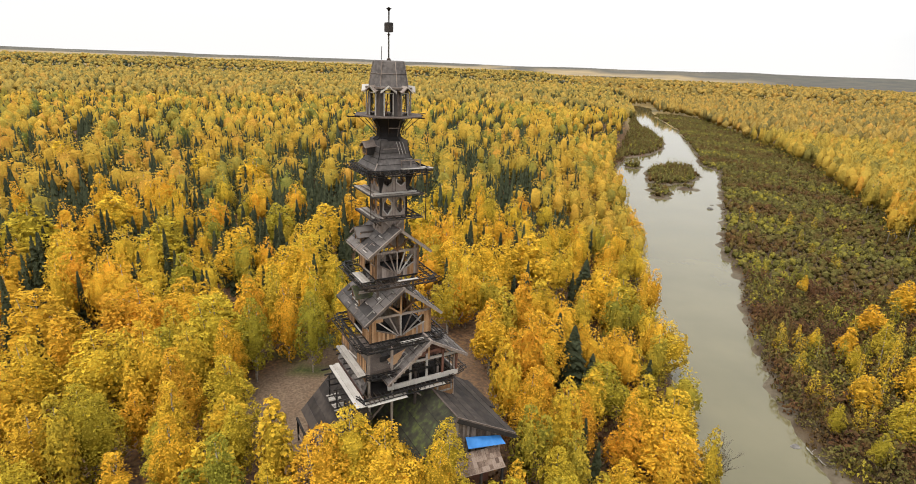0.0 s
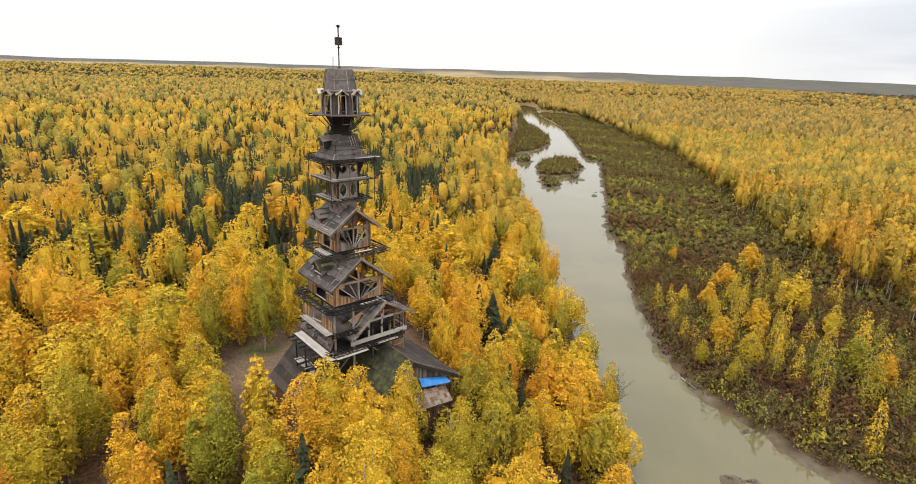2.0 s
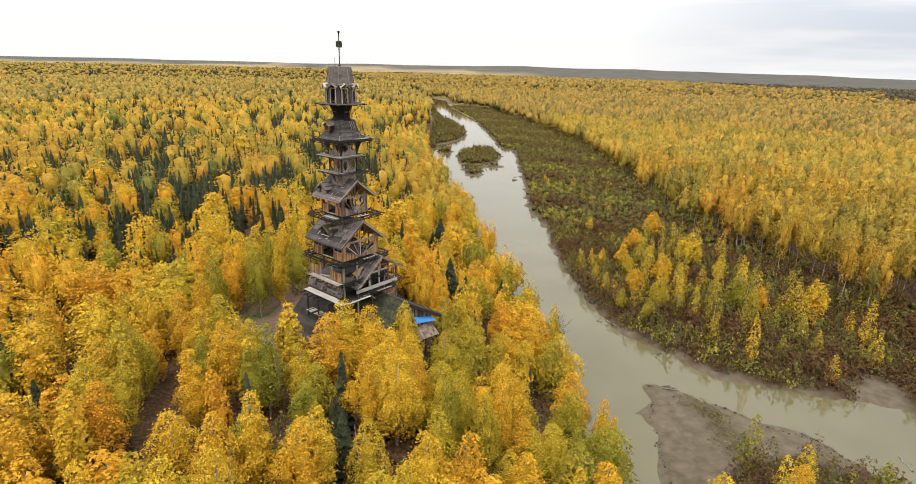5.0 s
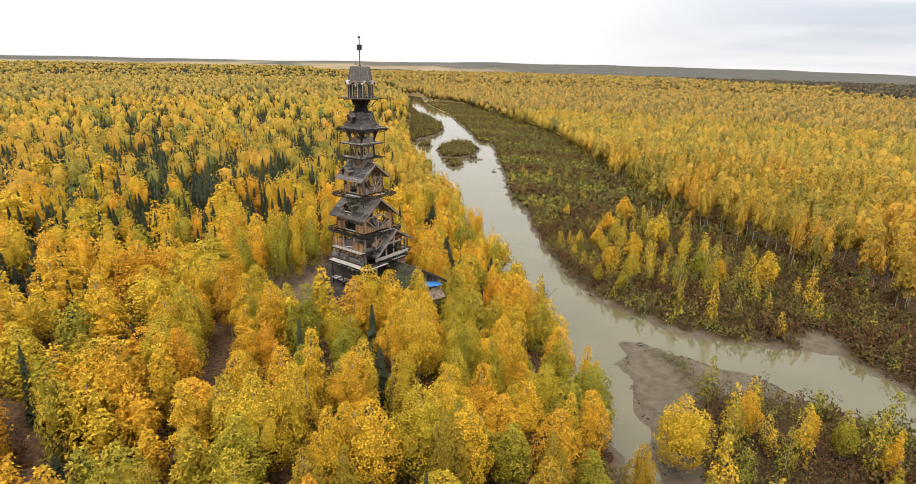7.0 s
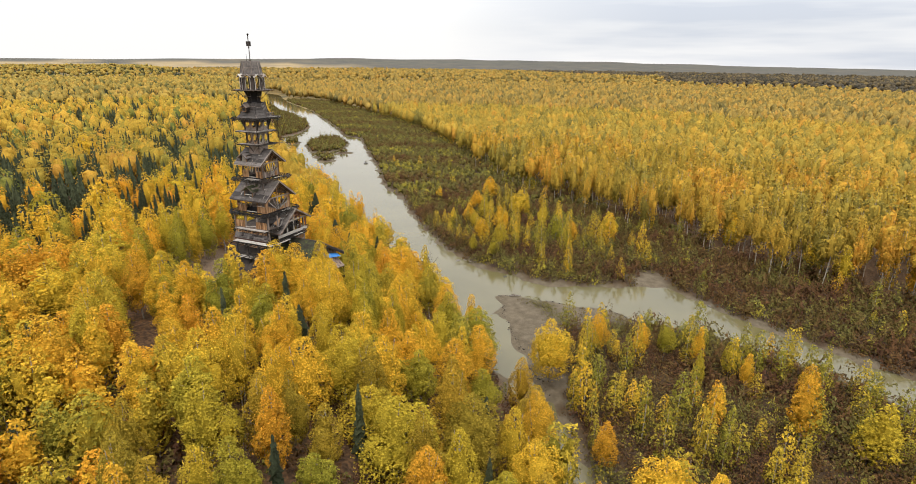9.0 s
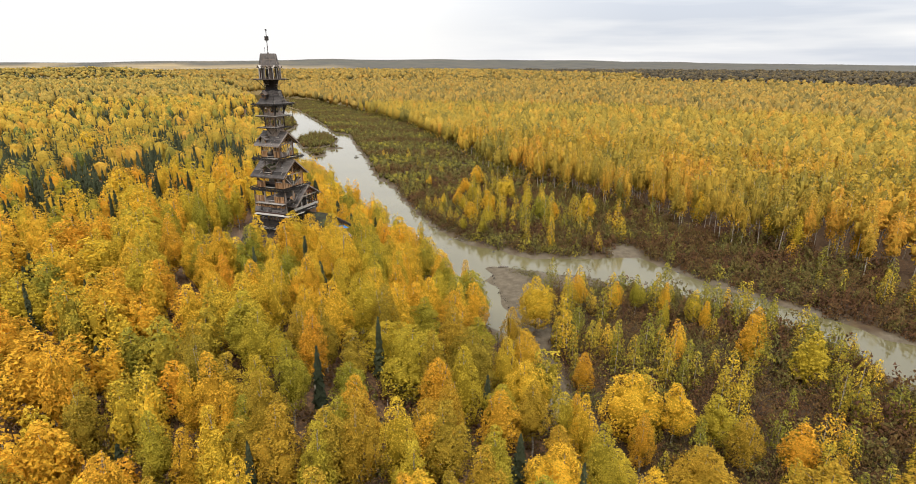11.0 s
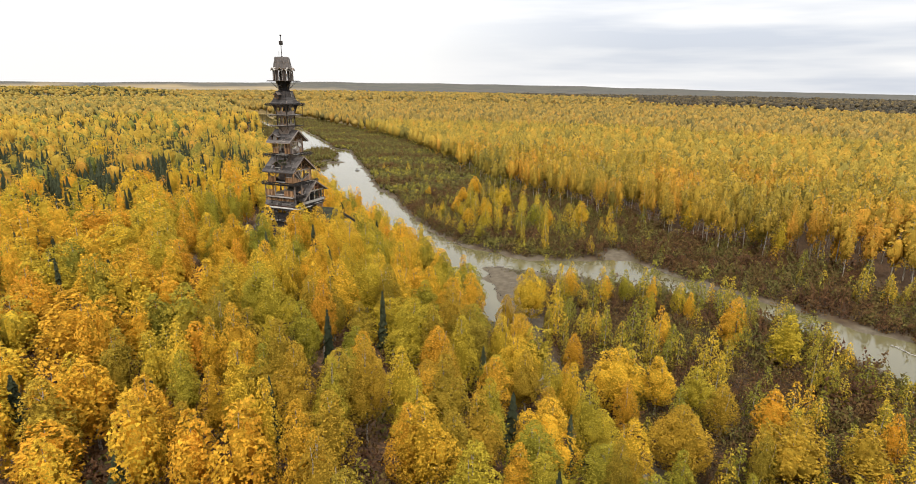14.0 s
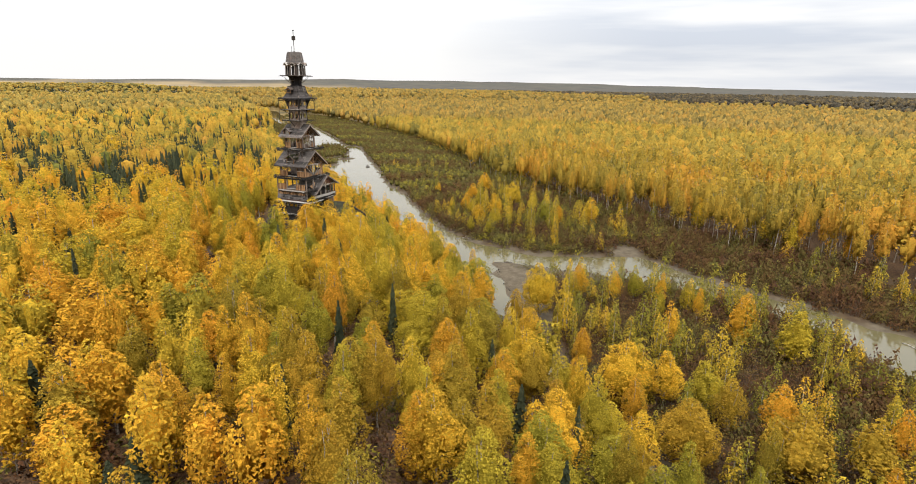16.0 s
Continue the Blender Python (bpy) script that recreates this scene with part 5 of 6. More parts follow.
def board_wall(parent, k, off, x0, x1, zlo, zhi, mat, width=0.26, seed=1, other=None):
    """Upright boards on face k between x0 and x1; zlo and zhi are functions of u."""
    g = random.Random(seed)
    n = max(1, round((x1 - x0) / width))
    w = (x1 - x0) / n
    for i in range(n):
        a, b = x0 + i * w, x0 + (i + 1) * w - 0.012
        d = g.uniform(0, 0.02)
        lo = [(a, zlo(a)), (b, zlo(b))]
        hi = [(a, zhi(a)), (b, zhi(b))]
        if min(hi[0][1] - lo[0][1], hi[1][1] - lo[1][1]) < 0.05:
            continue
        f = [side(k, (u, -off - d, z - GZ)) for u, z in (lo[0], lo[1], hi[1], hi[0])]
        r = [side(k, (u, -off + 0.035 - d, z - GZ)) for u, z in (lo[0], lo[1], hi[1], hi[0])]
        m = other if other and g.random() < 0.3 else mat
        part("board", prism(bmesh.new(), r, f), m, parent)


def fan_front(parent, k, h, z0, zw, zr, slope, seed, mat, other):
    """A gable end with a fan of braces over a V of boards, the gable truss left open."""
    span = 0.80 * h
    vbot = z0 + 0.25
    vtop = z0 + 0.50 * (zw - z0)
    board_wall(parent, k, h, -span, span, lambda u: z0, lambda u: vbot + (vtop - vbot) * abs(u) / span, W_GREY if other is None else mat, seed=seed, other=other)
    for s in (-1, 1):
        x0, x1 = sorted((s * span, s * h))
        board_wall(parent, k, h, x0, x1, lambda u: z0, lambda u: min(zr - slope * abs(u) - 0.3, zw + 0.6), mat, seed=seed + 2)
    # shallow corner boards above the fan's shoulders
    board_wall(parent, k, h, -span, -span * 0.72, lambda u: zw - 0.55, lambda u: zw, mat, seed=seed + 3)
    board_wall(parent, k, h, span * 0.72, span, lambda u: zw - 0.55, lambda u: zw, mat, seed=seed + 4)
    t = part("tie_beam", beam(side(k, (-h, -h, zw)), side(k, (h, -h, zw)), 0.18, 0.26), W_GREY, parent)
    g = random.Random(seed)
    for u in (-0.72, -0.4, 0.0, 0.38, 0.72):
        part("spoke", beam(side(k, (u * 0.12 * h, -h - 0.03, vbot)), side(k, (u * h, -h - 0.03, zw if abs(u) < 0.6 else zw - 0.55)), 0.12, 0.14), W_PALE if g.random() < 0.4 else W_GREY, parent)
    for s in (-1, 1):
        part("fan_rail", beam(side(k, (0, -h - 0.05, vbot)), side(k, (s * span, -h - 0.05, vtop)), 0.08, 0.16), W_PALE if s > 0 else W_GREY, parent)
        part("strut", beam(side(k, (0, -h - 0.02, zw + 0.1)), side(k, (s * h * 0.55, -h - 0.02, zr - slope * h * 0.55 - 0.3)), 0.14, 0.18), W_WARM if other else W_GREY, parent)
    part("king_post", beam(side(k, (0, -h - 0.02, zw)), side(k, (0, -h - 0.02, zr - 0.3)), 0.2, 0.2), W_WARM, parent)


def open_side(parent, k, h, z0, zt, seed, mat):
    """A long side: corner and middle posts, board panels outside, an open doorway between."""
    d = h * 0.42
    for u in (-h, -d, d, h):
        part("post", beam(side(k, (u, -h, z0)), side(k, (u, -h, zt)), 0.2, 0.2), mat, parent)
    part("top_plate", beam(side(k, (-h, -h, zt)), side(k, (h, -h, zt)), 0.2, 0.22), W_GREY, parent)
    mid = z0 + 0.46 * (zt - z0)
    for a, b in ((-h, -d), (d, h)):
        board_wall(parent, k, h, a + 0.1, b - 0.1, lambda u: z0, lambda u: mid, mat, seed=seed)
        part("window_sill", beam(side(k, (a, -h - 0.04, mid + 0.04)), side(k, (b, -h - 0.04, mid + 0.04)), 0.1, 0.1), W_PALE, parent)
        c = (a + b) / 2
        part("mullion", beam(side(k, (c, -h, mid)), side(k, (c, -h, zt)), 0.1, 0.1), mat, parent)
    part("door_rail", beam(side(k, (-d, -h, z0 + 0.12)), side(k, (d, -h, z0 + 0.12)), 0.1, 0.16), W_PALE, parent)
    part("brace", beam(side(k, (-d, -h + 0.1, zt)), side(k, (d * 0.3, -h + 0.1, zt - 0.9)), 0.09, 0.12), W_GREY, parent)


def dormer(parent, y, x_out, x_in, z_out, w, rise, mat, front_mat):
    """A small gabled dormer that looks out over the left slope."""
    zr = z_out + rise
    d = part("dormer", beam((x_out - 0.2, y, zr + 0.02), (x_in, y, zr + 0.02), 0.14, 0.08), W_GREY, parent)
    for s in (-1, 1):
        e = (0.55 * w + 0.35) * s
        zz = zr - (0.55 * w + 0.35) * 0.75
        part("dormer_roof", slab([(x_out - 0.5, y, zr), (x_in, y, zr), (x_in, y + e, zz), (x_out - 0.5, y + e, zz)], 0.1), mat, d)
        part("dormer_rake", beam((x_out - 0.52, y, zr - 0.05), (x_out - 0.52, y + e, zz - 0.05), 0.07, 0.18), W_GREY, d)
        part("dormer_post", beam((x_out, y + s * w / 2, z_out - 0.9), (x_out, y + s * w / 2, zr - 0.45 * w * 0.75), 0.12, 0.12), front_mat, d)
        part("dormer_cheek", slab([(x_out, y + s * w / 2, z_out - 0.6), (x_in, y + s * w / 2, z_out + 0.1), (x_in, y + s * w / 2 + 0.02, zr - 0.4), (x_out, y + s * w / 2 + 0.02, zr - 0.4)], 0.06), W_GREY, d)
    part("dormer_sill", beam((x_out, y - w / 2, z_out - 0.35), (x_out, y + w / 2, z_out - 0.35), 0.12, 0.14), W_PALE, d)
    return d


def braced_stilts(parent, h, z0, z1, mat=None):
    """Open posts with crossed braces that carry the storey above."""
    mat = mat or W_GREY
    for k in range(4):
        part("post", beam(side(k, (-h, -h, z0)), side(k, (-h, -h, z1)), 0.24, 0.24), mat, parent)
        part("cross_beam", beam(side(k, (-h, -h, z1 - 0.1)), side(k, (h, -h, z1 - 0.1)), 0.18, 0.22), mat, parent)
        part("brace", beam(side(k, (-h, -h, z1 - 0.2)), side(k, (h * 0.1, -h, z0 + 0.2)), 0.14, 0.16), mat, parent)
        part("brace", beam(side(k, (h, -h, z1 - 0.2)), side(k, (-h * 0.1, -h, z0 + 0.2)), 0.14, 0.16), mat, parent)
        part("post", beam(side(k, (0, -h, z0)), side(k, (0, -h, z1)), 0.16, 0.16), mat, parent)


# ---- base house ----
house = part("base_house", box(-5.2, 9.5, -9.6, 7.5, 15.7, 20.4), W_RED, tower, "dark brown timber base house")
gable_roof(tower, 3.6, -11.4, 2.0, 27.7, 8.3, 20.3, (R_MOSS, R_BASE), 11, 6, 0, 8.2, 23.0)
board_wall(house, 0, 10.6, -2.6, 10.2, lambda u: 20.4, lambda u: 27.2 - (0.88 * (3.6 - u) if u < 3.6 else 0.58 * (u - 3.6)), W_GREY, 0.3, 5)
part("fascia", beam((3.6, -11.5, 27.3), (11.9, -11.5, 22.5), 0.1, 0.5), W_DARK, house)
part("tarpaulin", slab([(5.0, -11.0, 24.4), (9.8, -11.0, 23.1), (10.0, -12.0, 22.5), (4.8, -12.1, 23.6)], 0.05), T_BLUE, house, "crumpled blue tarpaulin")
part("tarpaulin", slab([(-4.6, -10.6, 20.5), (-3.4, -11.6, 21.3), (-4.4, -12.3, 20.0), (-5.6, -11.4, 19.4)], 0.05), T_BLUE, house, "crumpled blue tarpaulin")
pent = part("porch_roof", slab([(2.6, -11.9, 23.2), (9.0, -11.7, 22.3), (9.1, -13.6, 20.7), (2.4, -13.8, 21.6)], 0.14), R_SHAKE, house, "brown shake porch roof")
for i in range(4):
    for j in range(13):
        a = 2.6 + 6.5 * j / 13
        t0, t1 = i / 4, (i + 1) / 4 + 0.03
        lo, hi = Vector((a, -11.9 + 0.015 * j, 23.25 - 0.07 * j)), Vector((a - 0.1, -13.75 + 0.015 * j, 21.66 - 0.07 * j))
        e = Vector((0.46 + 0.03 * ((i * 7 + j * 3) % 3), 0.02, -0.075))
        part("shake", slab([lo.lerp(hi, t0), lo.lerp(hi, t0) + e, lo.lerp(hi, min(t1, 1)) + e + Vector((0, 0, 0.05)), lo.lerp(hi, min(t1, 1)) + Vector((0, 0, 0.05))], 0.03), R_SHAKE, pent)
for x in (2.9, 5.8, 8.7):
    part("porch_post", beam((x, -13.5, 15.8), (x, -13.5, 21.4 - 0.15 * (x - 2.9)), 0.25, 0.25), W_DARK, house)
# left wing and back roofs
wing = roof_plane(tower, (-4.6, -6.5, 27.2), (-4.6, 6.0, 27.2), (-9.4, 6.4, 21.6), (-9.4, -5.0, 21.6), R_BASE, 13, 6, 0, 0.2)
part("wing_wall", box(-8.8, -5.2, -4.4, 6.0, 15.7, 21.9), W_RED, wing)
roof_plane(tower, (2.5, 7.6, 25.0), (-3.0, 7.6, 25.0), (-3.2, 10.6, 21.4), (3.0, 10.6, 21.4), R_BASE, 14, 5, 0, 0.2)
roof_plane(tower, (8.5, 2.2, 24.4), (8.5, -4.0, 24.4), (13.4, -4.6, 21.9), (13.4, 2.8, 21.9), R_BASE, 15, 4, 0, 0.18)
for p in ((-9.6, 7.9), (-9.6, 4.6)):
    part("porch_post", beam((*p, 15.7), (*p, 19.1), 0.22, 0.22), W_DARK, wing)
part("porch_beam", beam((-9.6, 8.3, 19.2), (-9.6, 4.0, 19.2), 0.25, 0.3), W_DARK, wing)
part("porch_rail", beam((-9.6, 8.1, 16.8), (-9.6, 4.4, 16.8), 0.12, 0.3), W_GREY, wing)

# ---- third cabin from the top: low open storey with the wide side gable ----
low = part("lower_storey", box(-4.3, 4.6, -4.6, 4.6, 28.3, 28.6), W_DARK, tower, "open framed lower storey")
for x in (-4.2, -1.4, 1.6, 4.5):
    for y in (-4.5, 4.5):
        part("post", beam((x, y, 20.5), (x, y, 34.4), 0.26, 0.26), W_GREY, low)
for y in (-1.5, 1.5):
    for x in (-4.2, 4.5):
        part("post", beam((x, y, 20.5), (x, y, 34.4), 0.26, 0.26), W_GREY, low)
for k in range(4):
    part("cross_beam", beam(side(k, (-4.3, -4.4, 34.3)), side(k, (4.3, -4.4, 34.3)), 0.22, 0.26), W_DARK, low)
    part("cross_beam", beam(side(k, (-4.3, -4.4, 31.4)), side(k, (4.3, -4.4, 31.4)), 0.2, 0.22), W_GREY, low)
    part("brace", beam(side(k, (-4.2, -4.3, 25.0)), side(k, (-1.0, -4.3, 28.2)), 0.16, 0.18), W_GREY, low)
    part("brace", beam(side(k, (4.2, -4.3, 25.0)), side(k, (1.0, -4.3, 28.2)), 0.16, 0.18), W_GREY, low)
part("upper_floor", box(-4.2, 4.4, -4.4, 4.4, 31.15, 31.3), W_GREY, low)
board_wall(low, 1, 4.45, -4.2, -1.6, lambda u: 31.3, lambda u: 33.0, W_WARM, 0.24, 21)
board_wall(low, 1, 4.45, 1.4, 4.2, lambda u: 31.3, lambda u: 33.0, W_WARM, 0.24, 22)
board_wall(low, 1, 4.5, -4.2, 4.2, lambda u: 30.1, lambda u: 31.0, W_WARM, 0.24, 23)
part("white_rail", beam((-4.55, -1.4, 32.0), (-4.55, 1.4, 31.6), 0.08, 0.14), W_PALE, low)
part("loose_panel", slab([(-1.2, -4.2, 31.6), (1.6, -4.0, 32.6), (1.4, -3.4, 33.2), (-1.6, -3.5, 32.2)], 0.08), W_WARM, low, "leaning orange board panel")
part("white_rail", beam((-1.2, -4.7, 31.5), (1.5, -4.6, 33.2), 0.08, 0.12), W_PALE, low)
# skirt roof on the left face, dark shingles in courses over a red-brown edge
skirt = part("skirt_roof", slab([(-4.4, -4.5, 30.4), (-4.4, 4.3, 30.4), (-5.0, 4.3, 29.1), (-5.0, -4.6, 29.1)], 0.12), R_FELT, tower, "dark shingled skirt roof with red-brown edge")
part("skirt_edge", beam((-5.04, -4.6, 28.98), (-5.04, 4.3, 28.98), 0.08, 0.26), W_RED, skirt)
for i in range(4):
    t0, t1 = i / 4, (i + 1) / 4 + 0.02
    for j in range(16):
        y0 = -4.7 + 9.1 * j / 16
        x0, x1 = -4.42 - 0.6 * t0, -4.42 - 0.6 * min(t1, 1)
        z0, z1 = 30.42 - 1.3 * t0, 30.44 - 1.3 * min(t1, 1)
        part("shingle", slab([(x0, y0, z0), (x0, y0 + 0.55, z0), (x1, y0 + 0.55, z1 + 0.03), (x1, y0, z1 + 0.03)], 0.02), R_FELT if (i * 5 + j) % 11 else W_DARK, skirt)

# wide gable in front, ridge off to the right
gable_roof(tower, 2.9, -5.9, 1.2, 34.7, 5.3, 30.3, (R_FELT, R_FELT), 31, 6, 10, 4.9, 31.9)
gfront = part("gable_front", box(-2.2, 6.9, -5.3, -5.1, 29.15, 29.75), W_PALE, tower, "pale timber gable front with open windows")
for i in range(10):
    part("rake_tooth", box(-2.3 + 0.52 * i, -2.0 + 0.52 * i, -6.02, -5.92, 30.15 + 0.432 * i, 30.5 + 0.432 * i), W_GREY, gfront)
for u in (-1.6, 0.6, 2.7, 4.8, 6.7):
    zt = min(34.2 - 0.83 * (2.9 - u), 34.2) if u < 2.9 else 34.2 - 0.57 * (u - 2.9)
    part("window_post", beam((u, -5.2, 29.8), (u, -5.2, min(zt - 0.15, 32.9)), 0.26, 0.2), W_PALE if u < 3 else W_RED, gfront)
part("window_head", beam((0.4, -5.22, 32.1), (6.8, -5.22, 32.1), 0.16, 0.3), W_PALE, gfront)
part("window_head", beam((1.4, -5.25, 33.0), (4.4, -5.25, 33.0), 0.14, 0.3), W_RED, gfront)
part("king_post", beam((2.9, -5.25, 32.1), (2.9, -5.25, 34.5), 0.2, 0.2), W_WARM, gfront)
for u in (1.65, 3.75, 5.75):
    part("mullion", beam((u, -5.2, 29.9), (u, -5.2, 32.0), 0.09, 0.09), W_DARK, gfront)
part("back_wall", box(-2.0, 6.6, -2.4, -2.25, 28.6, 31.9), W_DARK, gfront)
board_wall(gfront, 0, 5.1, 0.6, 5.2, lambda u: 32.4, lambda u: 34.3 - (0.83 * (2.9 - u) if u < 2.9 else 0.6 * (u - 2.9)), W_RED, 0.28, 33)
part("side_storey", box(4.6, 6.8, -5.0, 1.0, 28.3, 28.6), W_DARK, gfront)
for y in (-4.6, -2.0, 0.8):
    part("post", beam((6.7, y, 24.5), (6.7, y, 31.8), 0.22, 0.22), W_GREY, gfront)
part("side_band", box(6.6, 6.8, -5.0, 1.0, 29.15, 29.75), W_PALE, gfront)
box_room = part("hanging_room", box(4.0, 6.6, -4.9, -1.4, 26.2, 28.3), W_WARM, tower, "small warm-wood room under the gable")
part("window_frame", holed([(4.3, 26.9), (6.4, 26.9), (6.4, 28.2), (4.3, 28.2)], [[(4.5, 27.1), (6.2, 27.1), (6.2, 28.0), (4.5, 28.0)]], 0, 0.06, 4.98), W_PALE, box_room)

# walkways round the lower storey
walk_l = part("walkway", box(-6.4, -5.9, -6.6, 3.6, 28.55, 28.7), W_DARK, tower, "pale plank walkway on dark bearers")
planks("walkway", -6.4, -5.1, -6.6, 3.6, 28.82, "y", W_PALE, walk_l, 0.42, 0.03, 3)
planks("walkway", -5.1, -0.4, -6.9, -5.9, 28.82, "x", W_PALE, walk_l, 0.34, 0.03, 4)
planks("walkway", 1.2, 4.6, -6.6, -6.05, 29.05, "x", W_PALE, walk_l, 0.28, 0.03, 6)
for y in np.linspace(-6.4, 3.4, 9):
    part("bearer", beam((-4.3, y, 28.5), (-7.4, y, 28.5), 0.12, 0.18), W_DARK, walk_l)
up_l = part("walkway", box(-5.2, -4.6, -4.4, 3.4, 31.1, 31.25), W_DARK, tower, "narrow pale plank walkway")
planks("walkway", -5.5, -4.3, -4.5, 3.5, 31.36, "y", W_PALE, up_l, 0.40, 0.03, 7)
for y in np.linspace(-4.3, 3.3, 7):
    part("bearer", beam((-4.2, y, 31.05), (-5.9, y, 31.05), 0.1, 0.15), W_DARK, up_l)
dn_l = part("walkway", box(-6.9, -6.0, -4.0, 1.8, 25.5, 25.62), W_DARK, tower, "broken plank platform on posts")
planks("walkway", -7.4, -5.8, -4.1, 2.0, 25.76, "x", W_PALE, dn_l, 0.3, 0.04, 8, 0.25)
for y in (-3.9, -1.0, 1.9):
    part("post", beam((-6.9, y, 22.4), (-6.9, y, 28.5), 0.16, 0.16), W_DARK, dn_l)
part("rail", beam((-6.9, -4.0, 26.8), (-6.9, 1.9, 26.8), 0.1, 0.12), W_DARK, dn_l)
racks(low, 6.6, 4.7, 29.0, 0.55, 41, (0, 3), 0.1, 5.4)
racks(low, 8.6, 6.8, 29.2, 0.55, 42, (3,), 0.05, 4.6)
racks(low, 7.6, 6.4, 26.8, 0.6, 43, (3,), 0.15, 3.0)
racks(low, 5.6, 4.6, 31.3, 0.6, 44, (0, 3), 0.2, 4.2)

# ---- second cabin ----
cabin = part("cabin", box(-3.75, 3.75, -3.75, 3.75, 34.55, 34.8), W_DARK, tower, "weathered gabled cabin with a fan-braced gable")
fan_front(cabin, 0, 3.72, 34.8, 37.7, 41.2, 0.78, 51, W_WARM, W_GREY)
fan_front(cabin, 2, 3.72, 34.8, 37.7, 41.2, 0.78, 52, W_GREY, W_WARM)
open_side(cabin, 1, 3.72, 34.8, 37.9, 53, W_WARM)
open_side(cabin, 3, 3.72, 34.8, 37.9, 54, W_WARM)
part("inner_wall", box(-0.1, 0.05, -3.4, 3.4, 34.8, 37.4), W_GREY, cabin)
gable_roof(tower, 0, -4.75, 4.75, 41.2, 4.75, 37.5, (R_FELT, R_FELT), 55, 6, 14)
dormer(tower, 0.3, -3.9, -1.0, 38.9, 2.1, 1.5, R_MOSS, W_WARM)
racks(cabin, 5.6, 3.8, 34.6, 0.72, 56, (0, 1, 2, 3), 0.05)
planks("rack", -0.6, 2.4, -5.3, -4.9, 34.85, "x", W_PALE, cabin, 0.2, 0.03, 9)
braced_stilts(cabin, 2.2, 38.0, 41.9)

# ---- upper cabin ----
cab2 = part("cabin", box(-2.6, 2.6, -2.6, 2.6, 41.75, 41.95), W_DARK, tower, "smaller weathered gabled cabin with a fan-braced gable")
fan_front(cab2, 0, 2.55, 41.95, 44.9, 47.7, 0.76, 61, W_GREY, W_WARM)
fan_front(cab2, 2, 2.55, 41.95, 44.9, 47.7, 0.76, 62, W_GREY, None)
open_side(cab2, 1, 2.55, 41.95, 45.0, 63, W_WARM)
open_side(cab2, 3, 2.55, 41.95, 45.0, 64, W_WARM)
gable_roof(tower, 0, -3.5, 3.5, 47.7, 3.8, 44.8, (R_FELT, R_FELT), 65, 5, 8)
up_d = dormer(tower, 1.5, -3.1, -0.8, 45.6, 1.7, 1.4, R_FELT, W_WARM)
part("pale_gable_panel", slab([(-3.15, 1.9, 45.3), (-3.15, 0.7, 45.3), (-3.18, 0.8, 46.4), (-3.18, 1.5, 47.0)], 0.04), W_PALE, up_d)
racks(cab2, 4.7, 2.7, 41.6, 0.7, 66, (0, 1, 2, 3), 0.05)
planks("rack", -0.4, 2.0, -4.0, -3.6, 41.85, "x", W_PALE, cab2, 0.2, 0.03, 10)
planks("rack", -4.4, -3.2, -2.8, 0.6, 41.85, "y", W_PALE, cab2, 0.4, 0.03, 12)

# ---- narrow shaft with two window storeys ----
shaft = part("shaft_core", box(-1.35, 1.35, -1.35, 1.35, 45.0, 48.5), W_GREY, tower, "grey boarded shaft")
for k in range(4):
    part("brace", beam(side(k, (-1.45, -1.45, 48.6)), side(k, (0, -1.45, 47.1)), 0.14, 0.16), W_GREY, shaft)
    part("brace", beam(side(k, (1.45, -1.45, 48.6)), side(k, (0, -1.45, 47.1)), 0.14, 0.16), W_GREY, shaft)


def window_storey(z0, z1, h, wz, ww, wh, label):
    s = part("window_storey", box(-h, h, -h, h, z0 - 0.1, z0 + 0.04), W_GREY, tower, label)
    for k in range(4):
        holes = [hexagon(-0.5 * h, wz, ww, wh), hexagon(0.5 * h, wz, ww, wh)]
        part("wall_panel", holed([(-h, z0), (h, z0), (h, z1), (-h, z1)], holes, k, 0.08, h), W_GREY, s)
        for hx in holes:
            loop_frame("window_frame", hx, k, h + 0.03, 0.11, W_PALE if k == 0 else W_WARM if k != 2 else W_GREY, s)
        part("corner_post", beam(side(k, (-h, -h, z0)), side(k, (-h, -h, z1)), 0.2, 0.2), W_DARK, s)
        n = 9
        for i in range(1, n):
            u = -h + 2 * h * i / n
            if abs(abs(u) - 0.5 * h) > ww / 2 + 0.03:
                part("seam_strip", beam(side(k, (u, -h - 0.015, z0 + 0.05)), side(k, (u, -h - 0.015, z1 - 0.05)), 0.05, 0.03), W_GREY, s)
    return s


